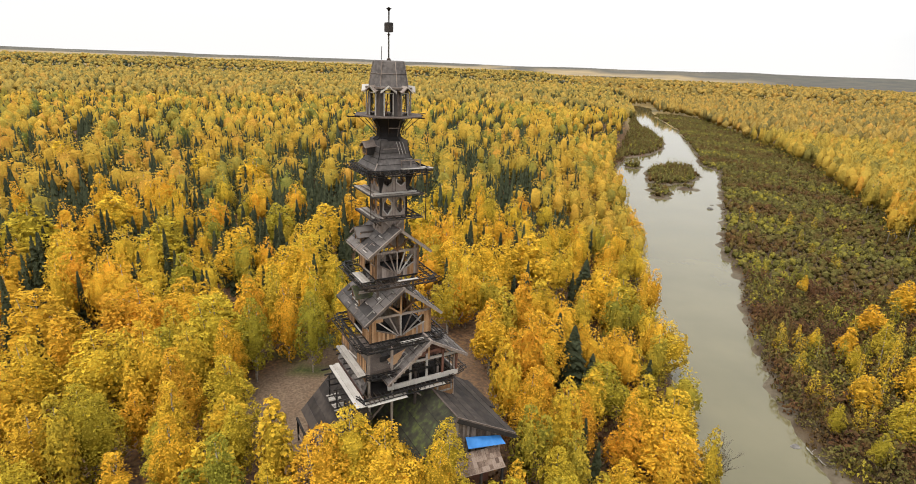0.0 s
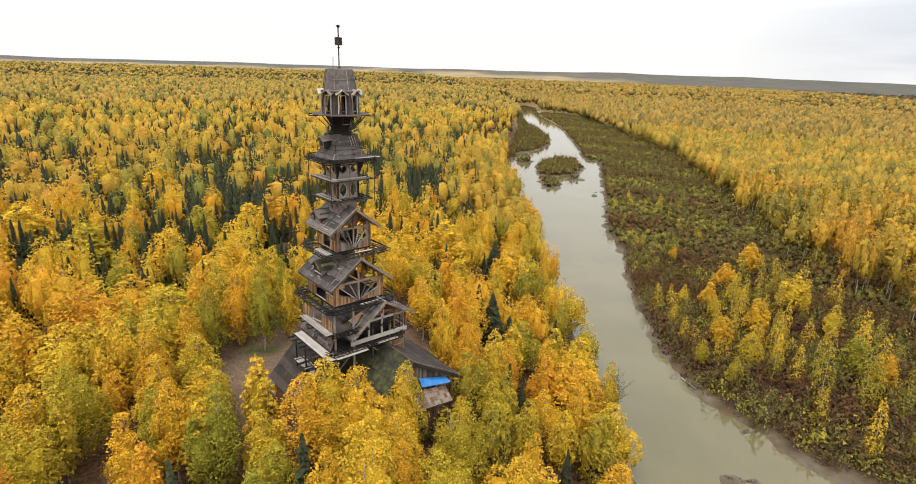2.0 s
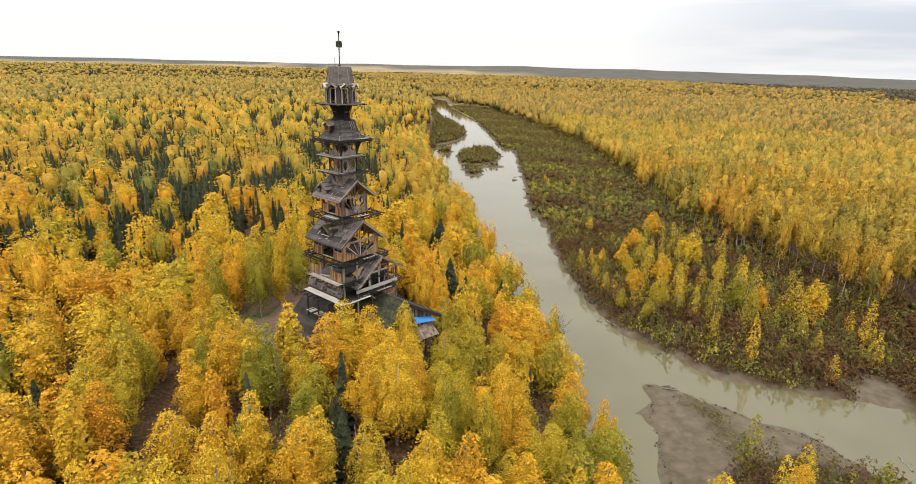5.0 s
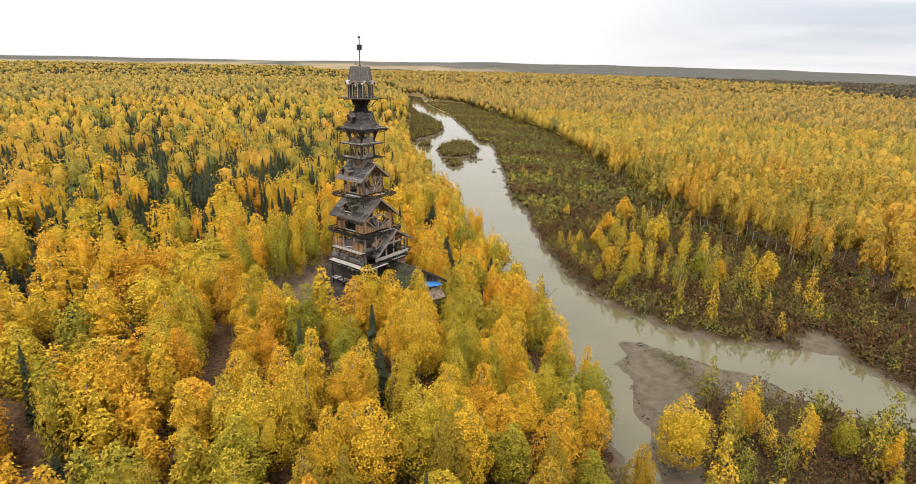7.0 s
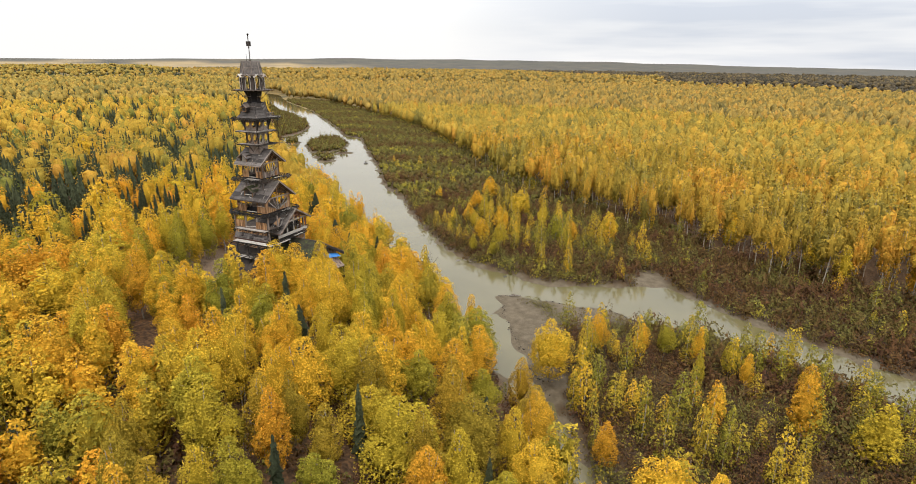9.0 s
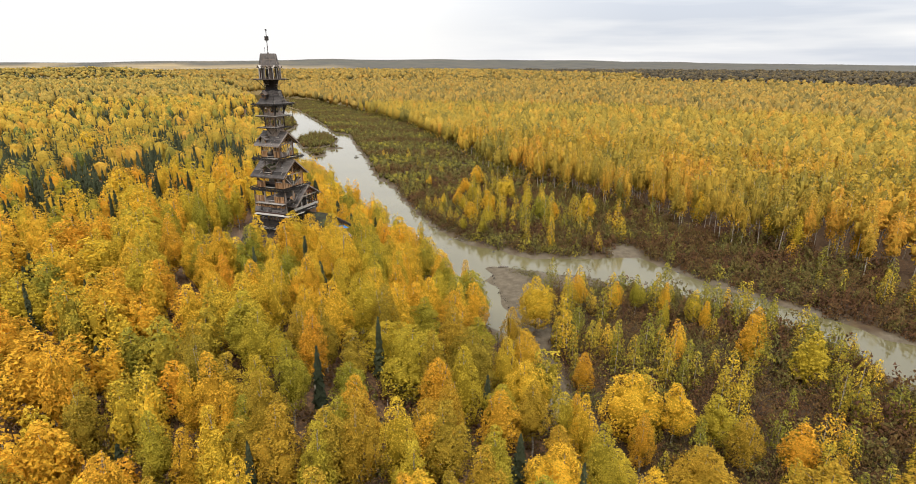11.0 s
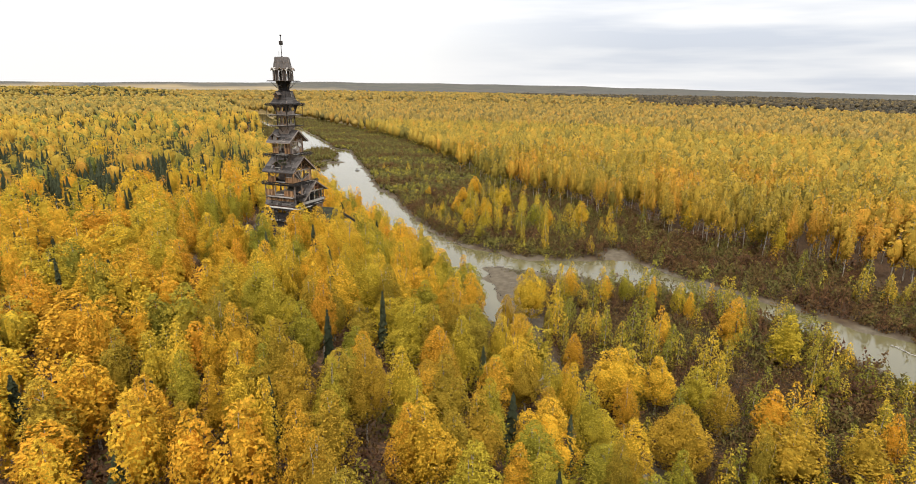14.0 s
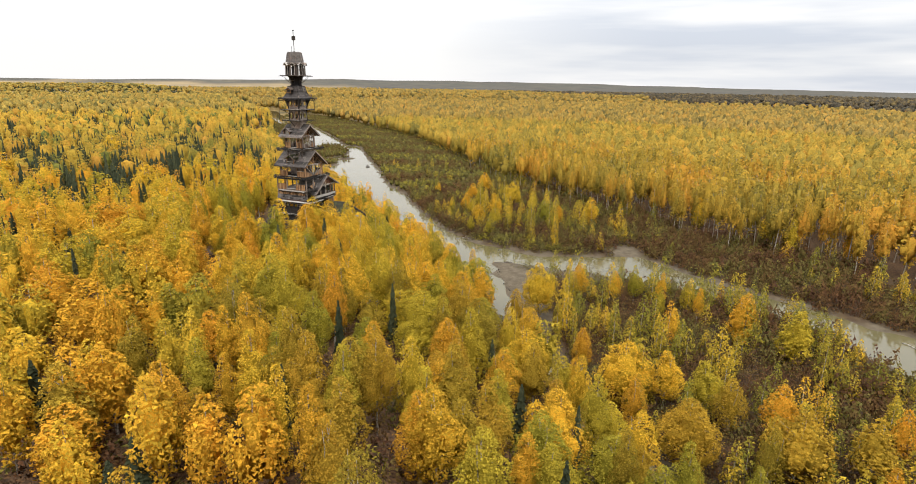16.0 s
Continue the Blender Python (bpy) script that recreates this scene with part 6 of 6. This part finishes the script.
window_storey(48.5, 51.2, 1.5, 49.9, 1.02, 2.0, "shaft storey with tall six-sided openings")
w_up = window_storey(51.5, 54.0, 1.6, 52.75, 1.08, 1.35, "shaft storey with six-sided openings")
for k in range(4):
    for s in (-1, 1):
        b = prism(bmesh.new(), [side(k, p) for p in ((s * 1.6, -1.62, 51.7 - GZ), (s * 1.42, -1.62, 51.7 - GZ), (s * 1.2, -2.2, 54.1 - GZ), (s * 2.3, -2.3, 54.1 - GZ))],
                  [side(k, p) for p in ((s * 1.6, -1.56, 51.7 - GZ), (s * 1.42, -1.56, 51.7 - GZ), (s * 1.2, -2.1, 54.1 - GZ), (s * 2.3, -2.2, 54.1 - GZ))])
        part("bracket", b, W_DARK, w_up)


def square_deck(half, z, keep, seed, label, inner):
    d = part("deck", box(-inner - 0.1, inner + 0.1, -inner - 0.1, inner + 0.1, z - 0.14, z - 0.02), W_GREY, tower, label)
    for k in range(4):
        for o in (half, (half + inner) / 2):
            part("deck_rim", beam(side(k, (-half, -o, z - 0.12)), side(k, (half, -o, z - 0.12)), 0.1, 0.14), W_DARK, d)
        for u in np.linspace(-half + 0.2, half - 0.2, 7):
            part("deck_joist", beam(side(k, (u, -inner, z - 0.16)), side(k, (u, -half, z - 0.12)), 0.08, 0.12), W_DARK, d)
        part("deck_strut", beam(side(k, (-inner, -inner, z - 1.1)), side(k, (-half + 0.3, -half + 0.3, z - 0.15)), 0.07, 0.07), S_IRON, d)
    g = random.Random(seed)
    for k in keep:
        n = int((half - inner) / 0.28) + 1
        for i in range(n):
            y0 = -half + i * (half - inner) / n
            e = half - g.uniform(0, 0.3)
            a, b = side(k, (-e, y0, 0)), side(k, (half - g.uniform(0, 0.9), y0 + 0.25, 0))
            x0, x1 = sorted((a[0], b[0]))
            ya, yb = sorted((a[1], b[1]))
            part("plank", box(x0, x1, ya, yb, z - 0.02, z + 0.03 + g.uniform(0, 0.02)), W_PALE if g.random() < 0.55 else W_GREY, d)
    return d


square_deck(2.9, 48.8, (1,), 71, "partly planked square deck with bare bars", 1.5)
deck_b = square_deck(3.0, 51.45, (0, 1), 72, "weathered plank deck on dark joists", 1.6)
for p in ((-3.2, 3.2), (-3.2, -2.9), (3.4, -2.6), (3.3, 3.2)):
    part("corner_rod", beam((*p, 48.2), (*p, 54.3), 0.07, 0.07), S_IRON, deck_b)


# ---- bell roof, flared neck, gallery ----
def ring_of(r, z, n, turn):
    return [(r * math.cos(turn + 2 * math.pi * i / n), r * math.sin(turn + 2 * math.pi * i / n), z - GZ) for i in range(n)]


def lathe(rings, n, turn):
    bm = bmesh.new()
    loops = [[bm.verts.new(p) for p in ring_of(r, z, n, turn)] for r, z in rings]
    for a, b in zip(loops, loops[1:]):
        for i in range(n):
            bm.faces.new((a[i], a[(i + 1) % n], b[(i + 1) % n], b[i]))
    bm.faces.new(loops[0][::-1])
    bm.faces.new(loops[-1])
    return bm


Q = math.pi / 4
bell = part("bell_roof", lathe([(3.75, 54.0), (3.7, 54.12), (3.0, 54.75), (2.5, 55.5), (2.25, 56.4), (2.15, 57.05), (1.9, 57.15)], 4, Q), R_FELT, tower, "dark felted bell-shaped roof")
for k in range(4):
    for (r0, z0), (r1, z1) in zip(((3.7, 54.14), (3.0, 54.78), (2.5, 55.53), (2.25, 56.43)), ((3.0, 54.78), (2.5, 55.53), (2.25, 56.43), (2.15, 57.05))):
        c = math.sqrt(0.5)
        part("hip_strip", beam(side(k, (-r0 * c, -r0 * c, z0)), side(k, (-r1 * c, -r1 * c, z1)), 0.1, 0.05), W_GREY if r0 > 3 else W_DARK, bell)
for u in (0.2, 0.55, 0.9):
    part("batten", beam((u, -1.68, 56.9), (u + 0.35, -1.86, 55.6), 0.08, 0.05), W_PALE, bell)
part("batten", beam((-1.3, -1.72, 56.2), (0.1, -1.72, 56.2), 0.06, 0.05), W_GREY, bell)
part("batten", beam((1.0, -2.05, 55.1), (1.9, -2.05, 55.1), 0.06, 0.05), W_PALE, bell)
racks(bell, 3.9, 2.6, 53.9, 0.5, 91, (0, 1, 2, 3), 0.1, 2.9)
for z, r in ((54.6, 3.16), (55.2, 2.72), (55.8, 2.44), (56.4, 2.27)):
    c = r * math.sqrt(0.5) + 0.02
    for k in range(4):
        part("felt_lap", beam(side(k, (-c, -c, z)), side(k, (c, -c, z)), 0.05, 0.04), W_DARK if z < 56 else W_GREY, bell)
sd_ = part("side_dormer", box(-2.6, -1.2, -0.2, 1.0, 55.4, 56.2), W_DARK, bell)
part("dormer_roof", slab([(-2.9, 0.4, 56.8), (-0.9, 0.4, 57.0), (-0.9, 1.3, 56.4), (-2.9, 1.3, 56.2)], 0.08), W_GREY, sd_)
part("dormer_roof", slab([(-2.9, 0.4, 56.8), (-0.9, 0.4, 57.0), (-0.9, -0.5, 56.4), (-2.9, -0.5, 56.2)], 0.08), W_GREY, sd_)
part("dormer_window", holed([(-1.0, 55.4), (0.2, 55.4), (0.2, 56.3), (-1.0, 56.3)], [[(-0.85, 55.55), (0.05, 55.55), (0.05, 56.15), (-0.85, 56.15)]], 1, 0.06, 2.64), W_WARM, sd_)
for x in (-2.9, -2.6, 2.7, 3.2, 3.7):
    part("eave_bar", beam((x, -3.4, 54.05), (x, 3.4, 54.05), 0.07, 0.08), S_IRON, bell)
for y in (-3.3, -2.9, 2.8, 3.3):
    part("eave_bar", beam((-3.3, y, 54.05), (3.6, y, 54.05), 0.07, 0.08), S_IRON, bell)
balc = part("balcony", box(0.4, 3.8, -3.2, -2.0, 53.95, 54.1), W_GREY, tower, "small grey plank balcony with a low rail")
planks("balcony", 0.3, 3.9, -3.3, -2.0, 54.18, "x", W_PALE, balc, 0.26, 0.03, 14)
for x in (0.5, 1.6, 2.7):
    part("rail_post", beam((x, -2.4, 54.1), (x, -2.4, 55.0), 0.1, 0.1), W_GREY, balc)
part("hand_rail", beam((0.4, -2.4, 55.0), (2.8, -2.4, 55.0), 0.12, 0.1), W_GREY, balc)

neck = part("flared_neck", lathe([(1.75, 57.0), (1.35, 57.35), (1.25, 57.8), (1.35, 58.4), (1.75, 59.1), (2.05, 59.5)], 8, math.pi / 8), W_DARK, tower, "tarred dark flared neck")
for i in range(8):
    a = math.pi / 8 + i * Q
    c, s = math.cos(a), math.sin(a)
    part("neck_rib", beam((1.3 * c, 1.3 * s, 57.4), (1.75 * c, 1.75 * s, 59.15), 0.09, 0.07), W_GREY if i % 3 == 0 else W_DARK, neck)
    part("neck_strut", beam((1.5 * c, 1.5 * s, 57.7), (3.4 * c, 3.4 * s, 59.45), 0.06, 0.06), S_IRON, neck)
    if i % 2:
        n2 = a + Q
        part("neck_bar", beam((1.75 * c, 1.75 * s, 58.35), (1.75 * math.cos(n2), 1.75 * math.sin(n2), 58.35), 0.08, 0.08), W_GREY, neck)

gal = part("gallery_deck", lathe([(3.75, 59.5), (3.8, 59.52), (3.8, 59.62), (3.75, 59.64)], 8, 0), W_GREY, tower, "grey eight-sided gallery deck")
for i in range(8):
    a = i * Q
    c, s = math.cos(a), math.sin(a)
    part("deck_beam", beam((1.6 * c, 1.6 * s, 59.45), (4.1 * c, 4.1 * s, 59.45), 0.12, 0.12), W_DARK, gal)
for sgn in (-1, 1):
    part("outrigger", beam((sgn * 3.0, 0.6 * sgn, 59.56), (sgn * 4.9, 1.0 * sgn, 59.56), 0.1, 0.1), W_DARK, gal)
room = part("gallery_room", lathe([(1.95, 62.3), (2.6, 62.35), (2.6, 62.5), (1.9, 62.6)], 8, 0), W_GREY, tower, "eight-sided lookout room with gabled open windows")
AP = 2.3


def face_pt(i, u, off, z):
    a = -math.pi * 0.625 + i * Q
    return (off * math.cos(a) - u * math.sin(a), off * math.sin(a) + u * math.cos(a), z)


for i in range(8):
    bm = bmesh.new()
    for s in (-1, 1):
        lo = [face_pt(i, s * 0.42, AP, 59.65 - GZ), face_pt(i, s * 0.95, AP, 59.65 - GZ), face_pt(i, s * 0.95, AP - 0.06, 59.65 - GZ), face_pt(i, s * 0.42, AP - 0.06, 59.65 - GZ)]
        hi = [face_pt(i, s * 0.42, AP - 0.25, 62.35 - GZ), face_pt(i, s * 0.86, AP - 0.25, 62.35 - GZ), face_pt(i, s * 0.86, AP - 0.31, 62.35 - GZ), face_pt(i, s * 0.42, AP - 0.31, 62.35 - GZ)]
        prism(bm, lo, hi)
    part("wall_panel", bm, W_GREY if i % 2 else W_DARK, room)
    for s in (-1, 1):
        part("window_jamb", beam(face_pt(i, s * 0.46, AP + 0.06, 59.65), face_pt(i, s * 0.46, AP + 0.02, 62.0), 0.11, 0.11), W_PALE, room)
        part("gablet_roof", slab([face_pt(i, 0, AP - 0.5, 62.75), face_pt(i, 0, AP + 0.45, 62.65), face_pt(i, s * 0.82, AP + 0.45, 62.05), face_pt(i, s * 0.82, AP - 0.5, 62.3)], 0.07), W_PALE if (i + s) % 2 else W_GREY, room)
        part("gablet_rake", beam(face_pt(i, 0, AP + 0.46, 62.58), face_pt(i, s * 0.82, AP + 0.46, 61.98), 0.07, 0.12), W_PALE if (i + s) % 3 else W_GREY, room)
    part("window_head", beam(face_pt(i, -0.46, AP + 0.05, 61.95), face_pt(i, 0.46, AP + 0.05, 61.95), 0.09, 0.1), W_PALE, room)
    part("window_sill", beam(face_pt(i, -0.46, AP + 0.05, 60.0), face_pt(i, 0.46, AP + 0.05, 60.0), 0.08, 0.08), W_GREY, room)
for p in ((0.5, 0.3), (-0.6, 0.2), (0.1, -0.5)):
    part("inner_post", beam((*p, 59.65), (*p, 62.4), 0.16, 0.16), W_DARK, room)
for i in range(8):
    for u, w in ((-0.3, 0.16), (0.22, 0.1)):
        part("torn_panel", beam(face_pt(i, u, AP - 0.12, 59.7), face_pt(i, u * 0.6, AP - 0.2, 61.2 + 0.12 * i), w, 0.05), W_DARK if (i + (u > 0)) % 3 else W_RED, room)
    part("flashing", beam(face_pt(i, -0.8, AP + 0.02, 62.42), face_pt(i, 0.8, AP + 0.02, 62.42), 0.1, 0.12), W_PALE if i % 2 else W_GREY, room)
cap = part("cap_roof", lathe([(2.3, 62.55), (2.2, 62.6), (1.72, 65.05), (1.62, 65.15)], 8, 0), R_FELT, tower, "dark felted tapering cap roof")
for i in range(8):
    a, b = i * Q, (i + 1) * Q
    r0, r1, rm = 2.22, 1.74, 1.98
    part("seam_strip", beam((r0 * math.cos(a), r0 * math.sin(a), 62.65), (r1 * math.cos(a), r1 * math.sin(a), 65.05), 0.08, 0.04), W_GREY, cap)
    part("seam_strip", beam((rm * math.cos(a), rm * math.sin(a), 63.85), (rm * math.cos(b), rm * math.sin(b), 63.85), 0.07, 0.04), W_GREY, cap)
spire = part("spire_pole", beam((0, 0, 65.0), (0, 0, 70.3), 0.11, 0.11), S_IRON, tower, "thin iron spire pole")
part("lantern", lathe([(0.3, 67.9), (0.46, 67.95), (0.46, 68.8), (0.3, 68.85)], 12, 0), W_DARK, spire, "dark drum on the spire")
part("finial", lathe([(0.06, 69.9), (0.16, 70.05), (0.3, 70.2), (0.1, 70.25)], 8, 0), W_DARK, spire)
part("collar", lathe([(0.1, 67.6), (0.18, 67.66), (0.1, 67.75)], 8, 0), S_IRON, spire)
part("collar", lathe([(0.25, 65.1), (0.22, 65.3), (0.08, 65.4)], 8, 0), S_IRON, spire)
part("side_rod", beam((-0.75, 0.2, 65.0), (-0.7, 0.2, 66.5), 0.05, 0.05), S_IRON, spire)


# ---- small things round the tower and along the river ----
def thing(name, x, y, label, category, turn=0.0, sink=0.0):
    z = height(np.array([[x, y]], float))[0] - sink
    root = tagged(new(name), label, category)
    root.matrix_world = pose(x, y, max(z, -0.1), 0, 0, turn)
    return root


def plain(name, v, f, mat, parent, label=""):
    me = raw_mesh(name, np.array(v, float), np.array(f))
    me.materials.append(mat)
    ob = new(name, me)
    ob.parent = parent
    return tagged(ob, label) if label else ob


def bare_tree(x, y, tall, spread, seed, name, label, leaning=(0, 0)):
    """A leafless tree: several stems that fork into thinner and thinner twigs."""
    g = np.random.RandomState(seed)
    root = thing(name, x, y, label, "tree", sink=0.1)
    thick, thin = [], []

    def grow(p, d, length, r, level):
        mid = p + d * length * 0.5 + g.normal(0, 0.05 * length, 3)
        end = p + d * length
        (thick if level < 1 else thin).append(tube([p, mid, end], [r, r * 0.8, r * 0.55], 5 if level < 1 else 3))
        if level == 3:
            return
        for k in range(4 if level else 7):
            a = g.uniform(0.3, 1.0)
            side_ = g.normal(size=3)
            nd = d + spread * side_ / np.linalg.norm(side_) + (0, 0, 0.25)
            grow(p + (end - p) * (a if level else 0.25 + 0.75 * a), nd / np.linalg.norm(nd), length * g.uniform(0.38, 0.6), r * 0.5, level + 1)
    for k in range(3):
        d = np.array([leaning[0] + 0.16 * g.normal(), leaning[1] + 0.16 * g.normal(), 1.0])
        grow(np.array([0.25 * g.normal(), 0.25 * g.normal(), 0.0]), d / np.linalg.norm(d), tall * g.uniform(0.62, 0.8), 0.075, 0)
    plain("trunk", *join(thick), M_TWIG, root)
    plain("crown", *join(thin), M_TWIG, root)


M_TWIG = wood_material("grey_brown_twigs", (0.09, 0.07, 0.055), (0.17, 0.135, 0.11), (0.26, 0.22, 0.18))
M_STONE = wood_material("wet_grey_stone", (0.05, 0.047, 0.043), (0.11, 0.10, 0.09), (0.19, 0.175, 0.16), 1.5, 0.7, (1, 1, 1))
M_DRIFT = wood_material("bleached_drift_wood", (0.16, 0.14, 0.12), (0.29, 0.265, 0.235), (0.40, 0.37, 0.34))

bare_tree(39.5, 74.0, 8.5, 0.55, 601, "bare_tree", "leafless grey tree leaning over the river bank", (0.12, -0.05))
bare_tree(-0.3, 121.0, 9.0, 0.6, 602, "bare_tree", "bare grey-brown tree among yellow birches")
bare_tree(62.0, 20.0, 3.6, 0.7, 603, "bare_shrub", "leafless grey-brown shrub on the river bar")

# a dead stripped pole in the yard
pole = thing("dead_pole", -23.3, 54.8, "tall thin dead birch pole standing in the yard", "pole", sink=0.2)
plain("pole", *tube([(0, 0, 0), (0.06, 0.0, 2.2), (0.02, 0.08, 4.0), (0.1, 0.05, 5.4)], [0.09, 0.08, 0.065, 0.03], 6), M_DRIFT, pole)
for h, a in ((2.6, 0.4), (3.7, 2.9), (4.5, 4.6)):
    plain("stub", *tube([(0.04, 0.05, h), (0.04 + 0.35 * math.cos(a), 0.05 + 0.35 * math.sin(a), h + 0.22)], [0.025, 0.01], 4), M_DRIFT, pole)

# shed among the trees beside the yard
shed = thing("garden_shed", -35.3, 62.8, "red-brown board shed under a dark felt roof among trees", "shed", 24, 0.05)
part("wall", box(-2.0, 2.0, -1.5, 1.5, 0, 2.3), W_RED, shed)
part("roof", slab([(-2.35, 0, 3.3), (2.35, 0, 3.3), (2.35, -1.95, 2.15), (-2.35, -1.95, 2.15)], 0.09), R_FELT, shed, "dark felt roof slope")
part("roof", slab([(-2.35, 0, 3.3), (2.35, 0, 3.3), (2.35, 1.95, 2.15), (-2.35, 1.95, 2.15)], 0.09), R_FELT, shed, "dark felt roof slope")
for gx in (-1.96, 1.9):
    gable = bmesh.new()
    prism(gable, [(gx, -1.5, 2.3), (gx, 1.5, 2.3), (gx, 0, 3.22)], [(gx + 0.06, -1.5, 2.3), (gx + 0.06, 1.5, 2.3), (gx + 0.06, 0, 3.22)])
    part("gable", gable, W_RED, shed)
part("door", box(-0.5, 0.4, -1.56, -1.5, 0.05, 1.95), W_GREY, shed, "grey plank door")
part("window", box(0.9, 1.6, -1.55, -1.5, 1.0, 1.7), W_DARK, shed, "small dark window")

# timber stacks and boards lying about the yard
for x, y, a, n, word in ((1.5, 69.0, 20, 7, "weathered grey boards stacked on the leaf litter"), (-22.0, 62.5, 75, 5, "short grey planks lying on the gravel yard"),
                         (3.5, 80.5, -35, 6, "low pile of bleached boards under birches")):
    pile = thing("timber_pile", x, y, word, "timber", a)
    g_ = np.random.RandomState(int(a) + 90)
    for k in range(n):
        o = g_.uniform(-0.12, 0.12)
        part("board", box(-1.5 + o, 1.5 + o * 3, -0.6 + 0.32 * (k % 4), -0.36 + 0.32 * (k % 4), 0.02 + 0.07 * (k // 4), 0.07 + 0.07 * (k // 4)), W_PALE if k % 3 else W_GREY, pile)


def stone(x, y, r, seed, label):
    g = np.random.RandomState(seed)
    root = thing("river_stone", x, y, label, "stone", g.uniform(0, 90))
    bm = bmesh.new()
    bmesh.ops.create_icosphere(bm, subdivisions=2, radius=r)
    for v in bm.verts:
        k = 1 + 0.16 * math.sin(3 * v.co.x / r + seed) + 0.12 * math.sin(4 * v.co.y / r + 2 * seed)
        v.co = Vector((v.co.x * k * 1.25, v.co.y * k * 0.9, v.co.z * k * 0.55))
    part("rock", bm, M_STONE, root)


stone(122, 273, 1.6, 3, "dark wet rock standing out of the river")
stone(126, 281, 0.9, 5, "small dark rock in the shallow river")
def mud_clods():
    """Dark broken clods and roots along the eroded rim of the bar."""
    g = np.random.RandomState(61)
    rim = np.array([q for q in BAR_EDGE if 5 < q[1] < 64], float)
    parts = []
    for a, b in zip(rim[:-1], rim[1:]):
        n = max(int(np.hypot(*(b - a)) / 0.22), 1)
        side_of = np.array([b[1] - a[1], a[0] - b[0]]) / (np.hypot(*(b - a)) + 1e-9)
        for k in range(n):
            p = a + (b - a) * ((k + g.uniform(0, 1)) / n) + side_of * (0.9 + g.normal(0, 0.3))
            z = float(height(p[None])[0])
            if z < -0.05 or g.uniform() < 0.3:
                continue
            r = 0.06 + 0.22 * g.uniform() ** 2.5
            v, f, _ = crown_body(g, r * 0.9, r * g.uniform(0.8, 1.7), 0.0, 5, 0.4, 0.9)
            parts.append((v + (p[0], p[1], z - 0.06), f))
    me = raw_mesh("mud_clods", *join(parts))
    me.materials.append(M_CLOD)
    tagged(new("mud_clods", me), "dark broken mud clods along the rim of the river bar", "mud", kind="stuff")


M_CLOD = wood_material("wet_dark_mud", (0.03, 0.024, 0.018), (0.055, 0.044, 0.033), (0.09, 0.074, 0.056), 2.0, 0.75, (1, 1, 1))
mud_clods()
for k, (x, y) in enumerate(((97.2, 16.0), (64.6, 66.5), (61.0, 87.0), (70.5, 31.5), (96.5, -12.0))):
    stone(x, y, 0.55 + 0.1 * (k % 3), 10 + k, "grey boulder at the muddy water's edge")


def drift_log(x, y, length, turn, seed, label):
    g = np.random.RandomState(seed)
    root = thing("drift_log", x, y, label, "driftwood", turn)
    k = np.linspace(0, 1, 6)
    path = np.column_stack([(k - 0.5) * length, 0.12 * g.normal(size=6), 0.16 + 0.05 * g.normal(size=6)])
    plain("log", *tube(path, 0.17 * (1 - 0.6 * k), 7), M_DRIFT, root)
    for j in range(3):
        p = path[1 + j]
        plain("branch", *tube([p, p + (0.3, g.uniform(-0.7, 0.7), 0.5), p + (0.5, g.uniform(-1.1, 1.1), 0.85)], [0.05, 0.035, 0.015], 4), M_DRIFT, root)


# this first log is added in place of a white streak on the water
drift_log(91.5, -50.2, 6.0, 70, 6, "pale drift log standing in for a white streak on the shallows")
drift_log(173, 374, 6.0, 40, 1, "bleached drift log lying at the waterline")
drift_log(81, 20, 4.2, 65, 2, "pale drift log stranded on the mud bar")
drift_log(56, 52, 3.4, -25, 3, "short bleached drift log on the mud bar")
drift_log(63, 84, 5.0, 100, 4, "grey fallen trunk at the foot of the bank")
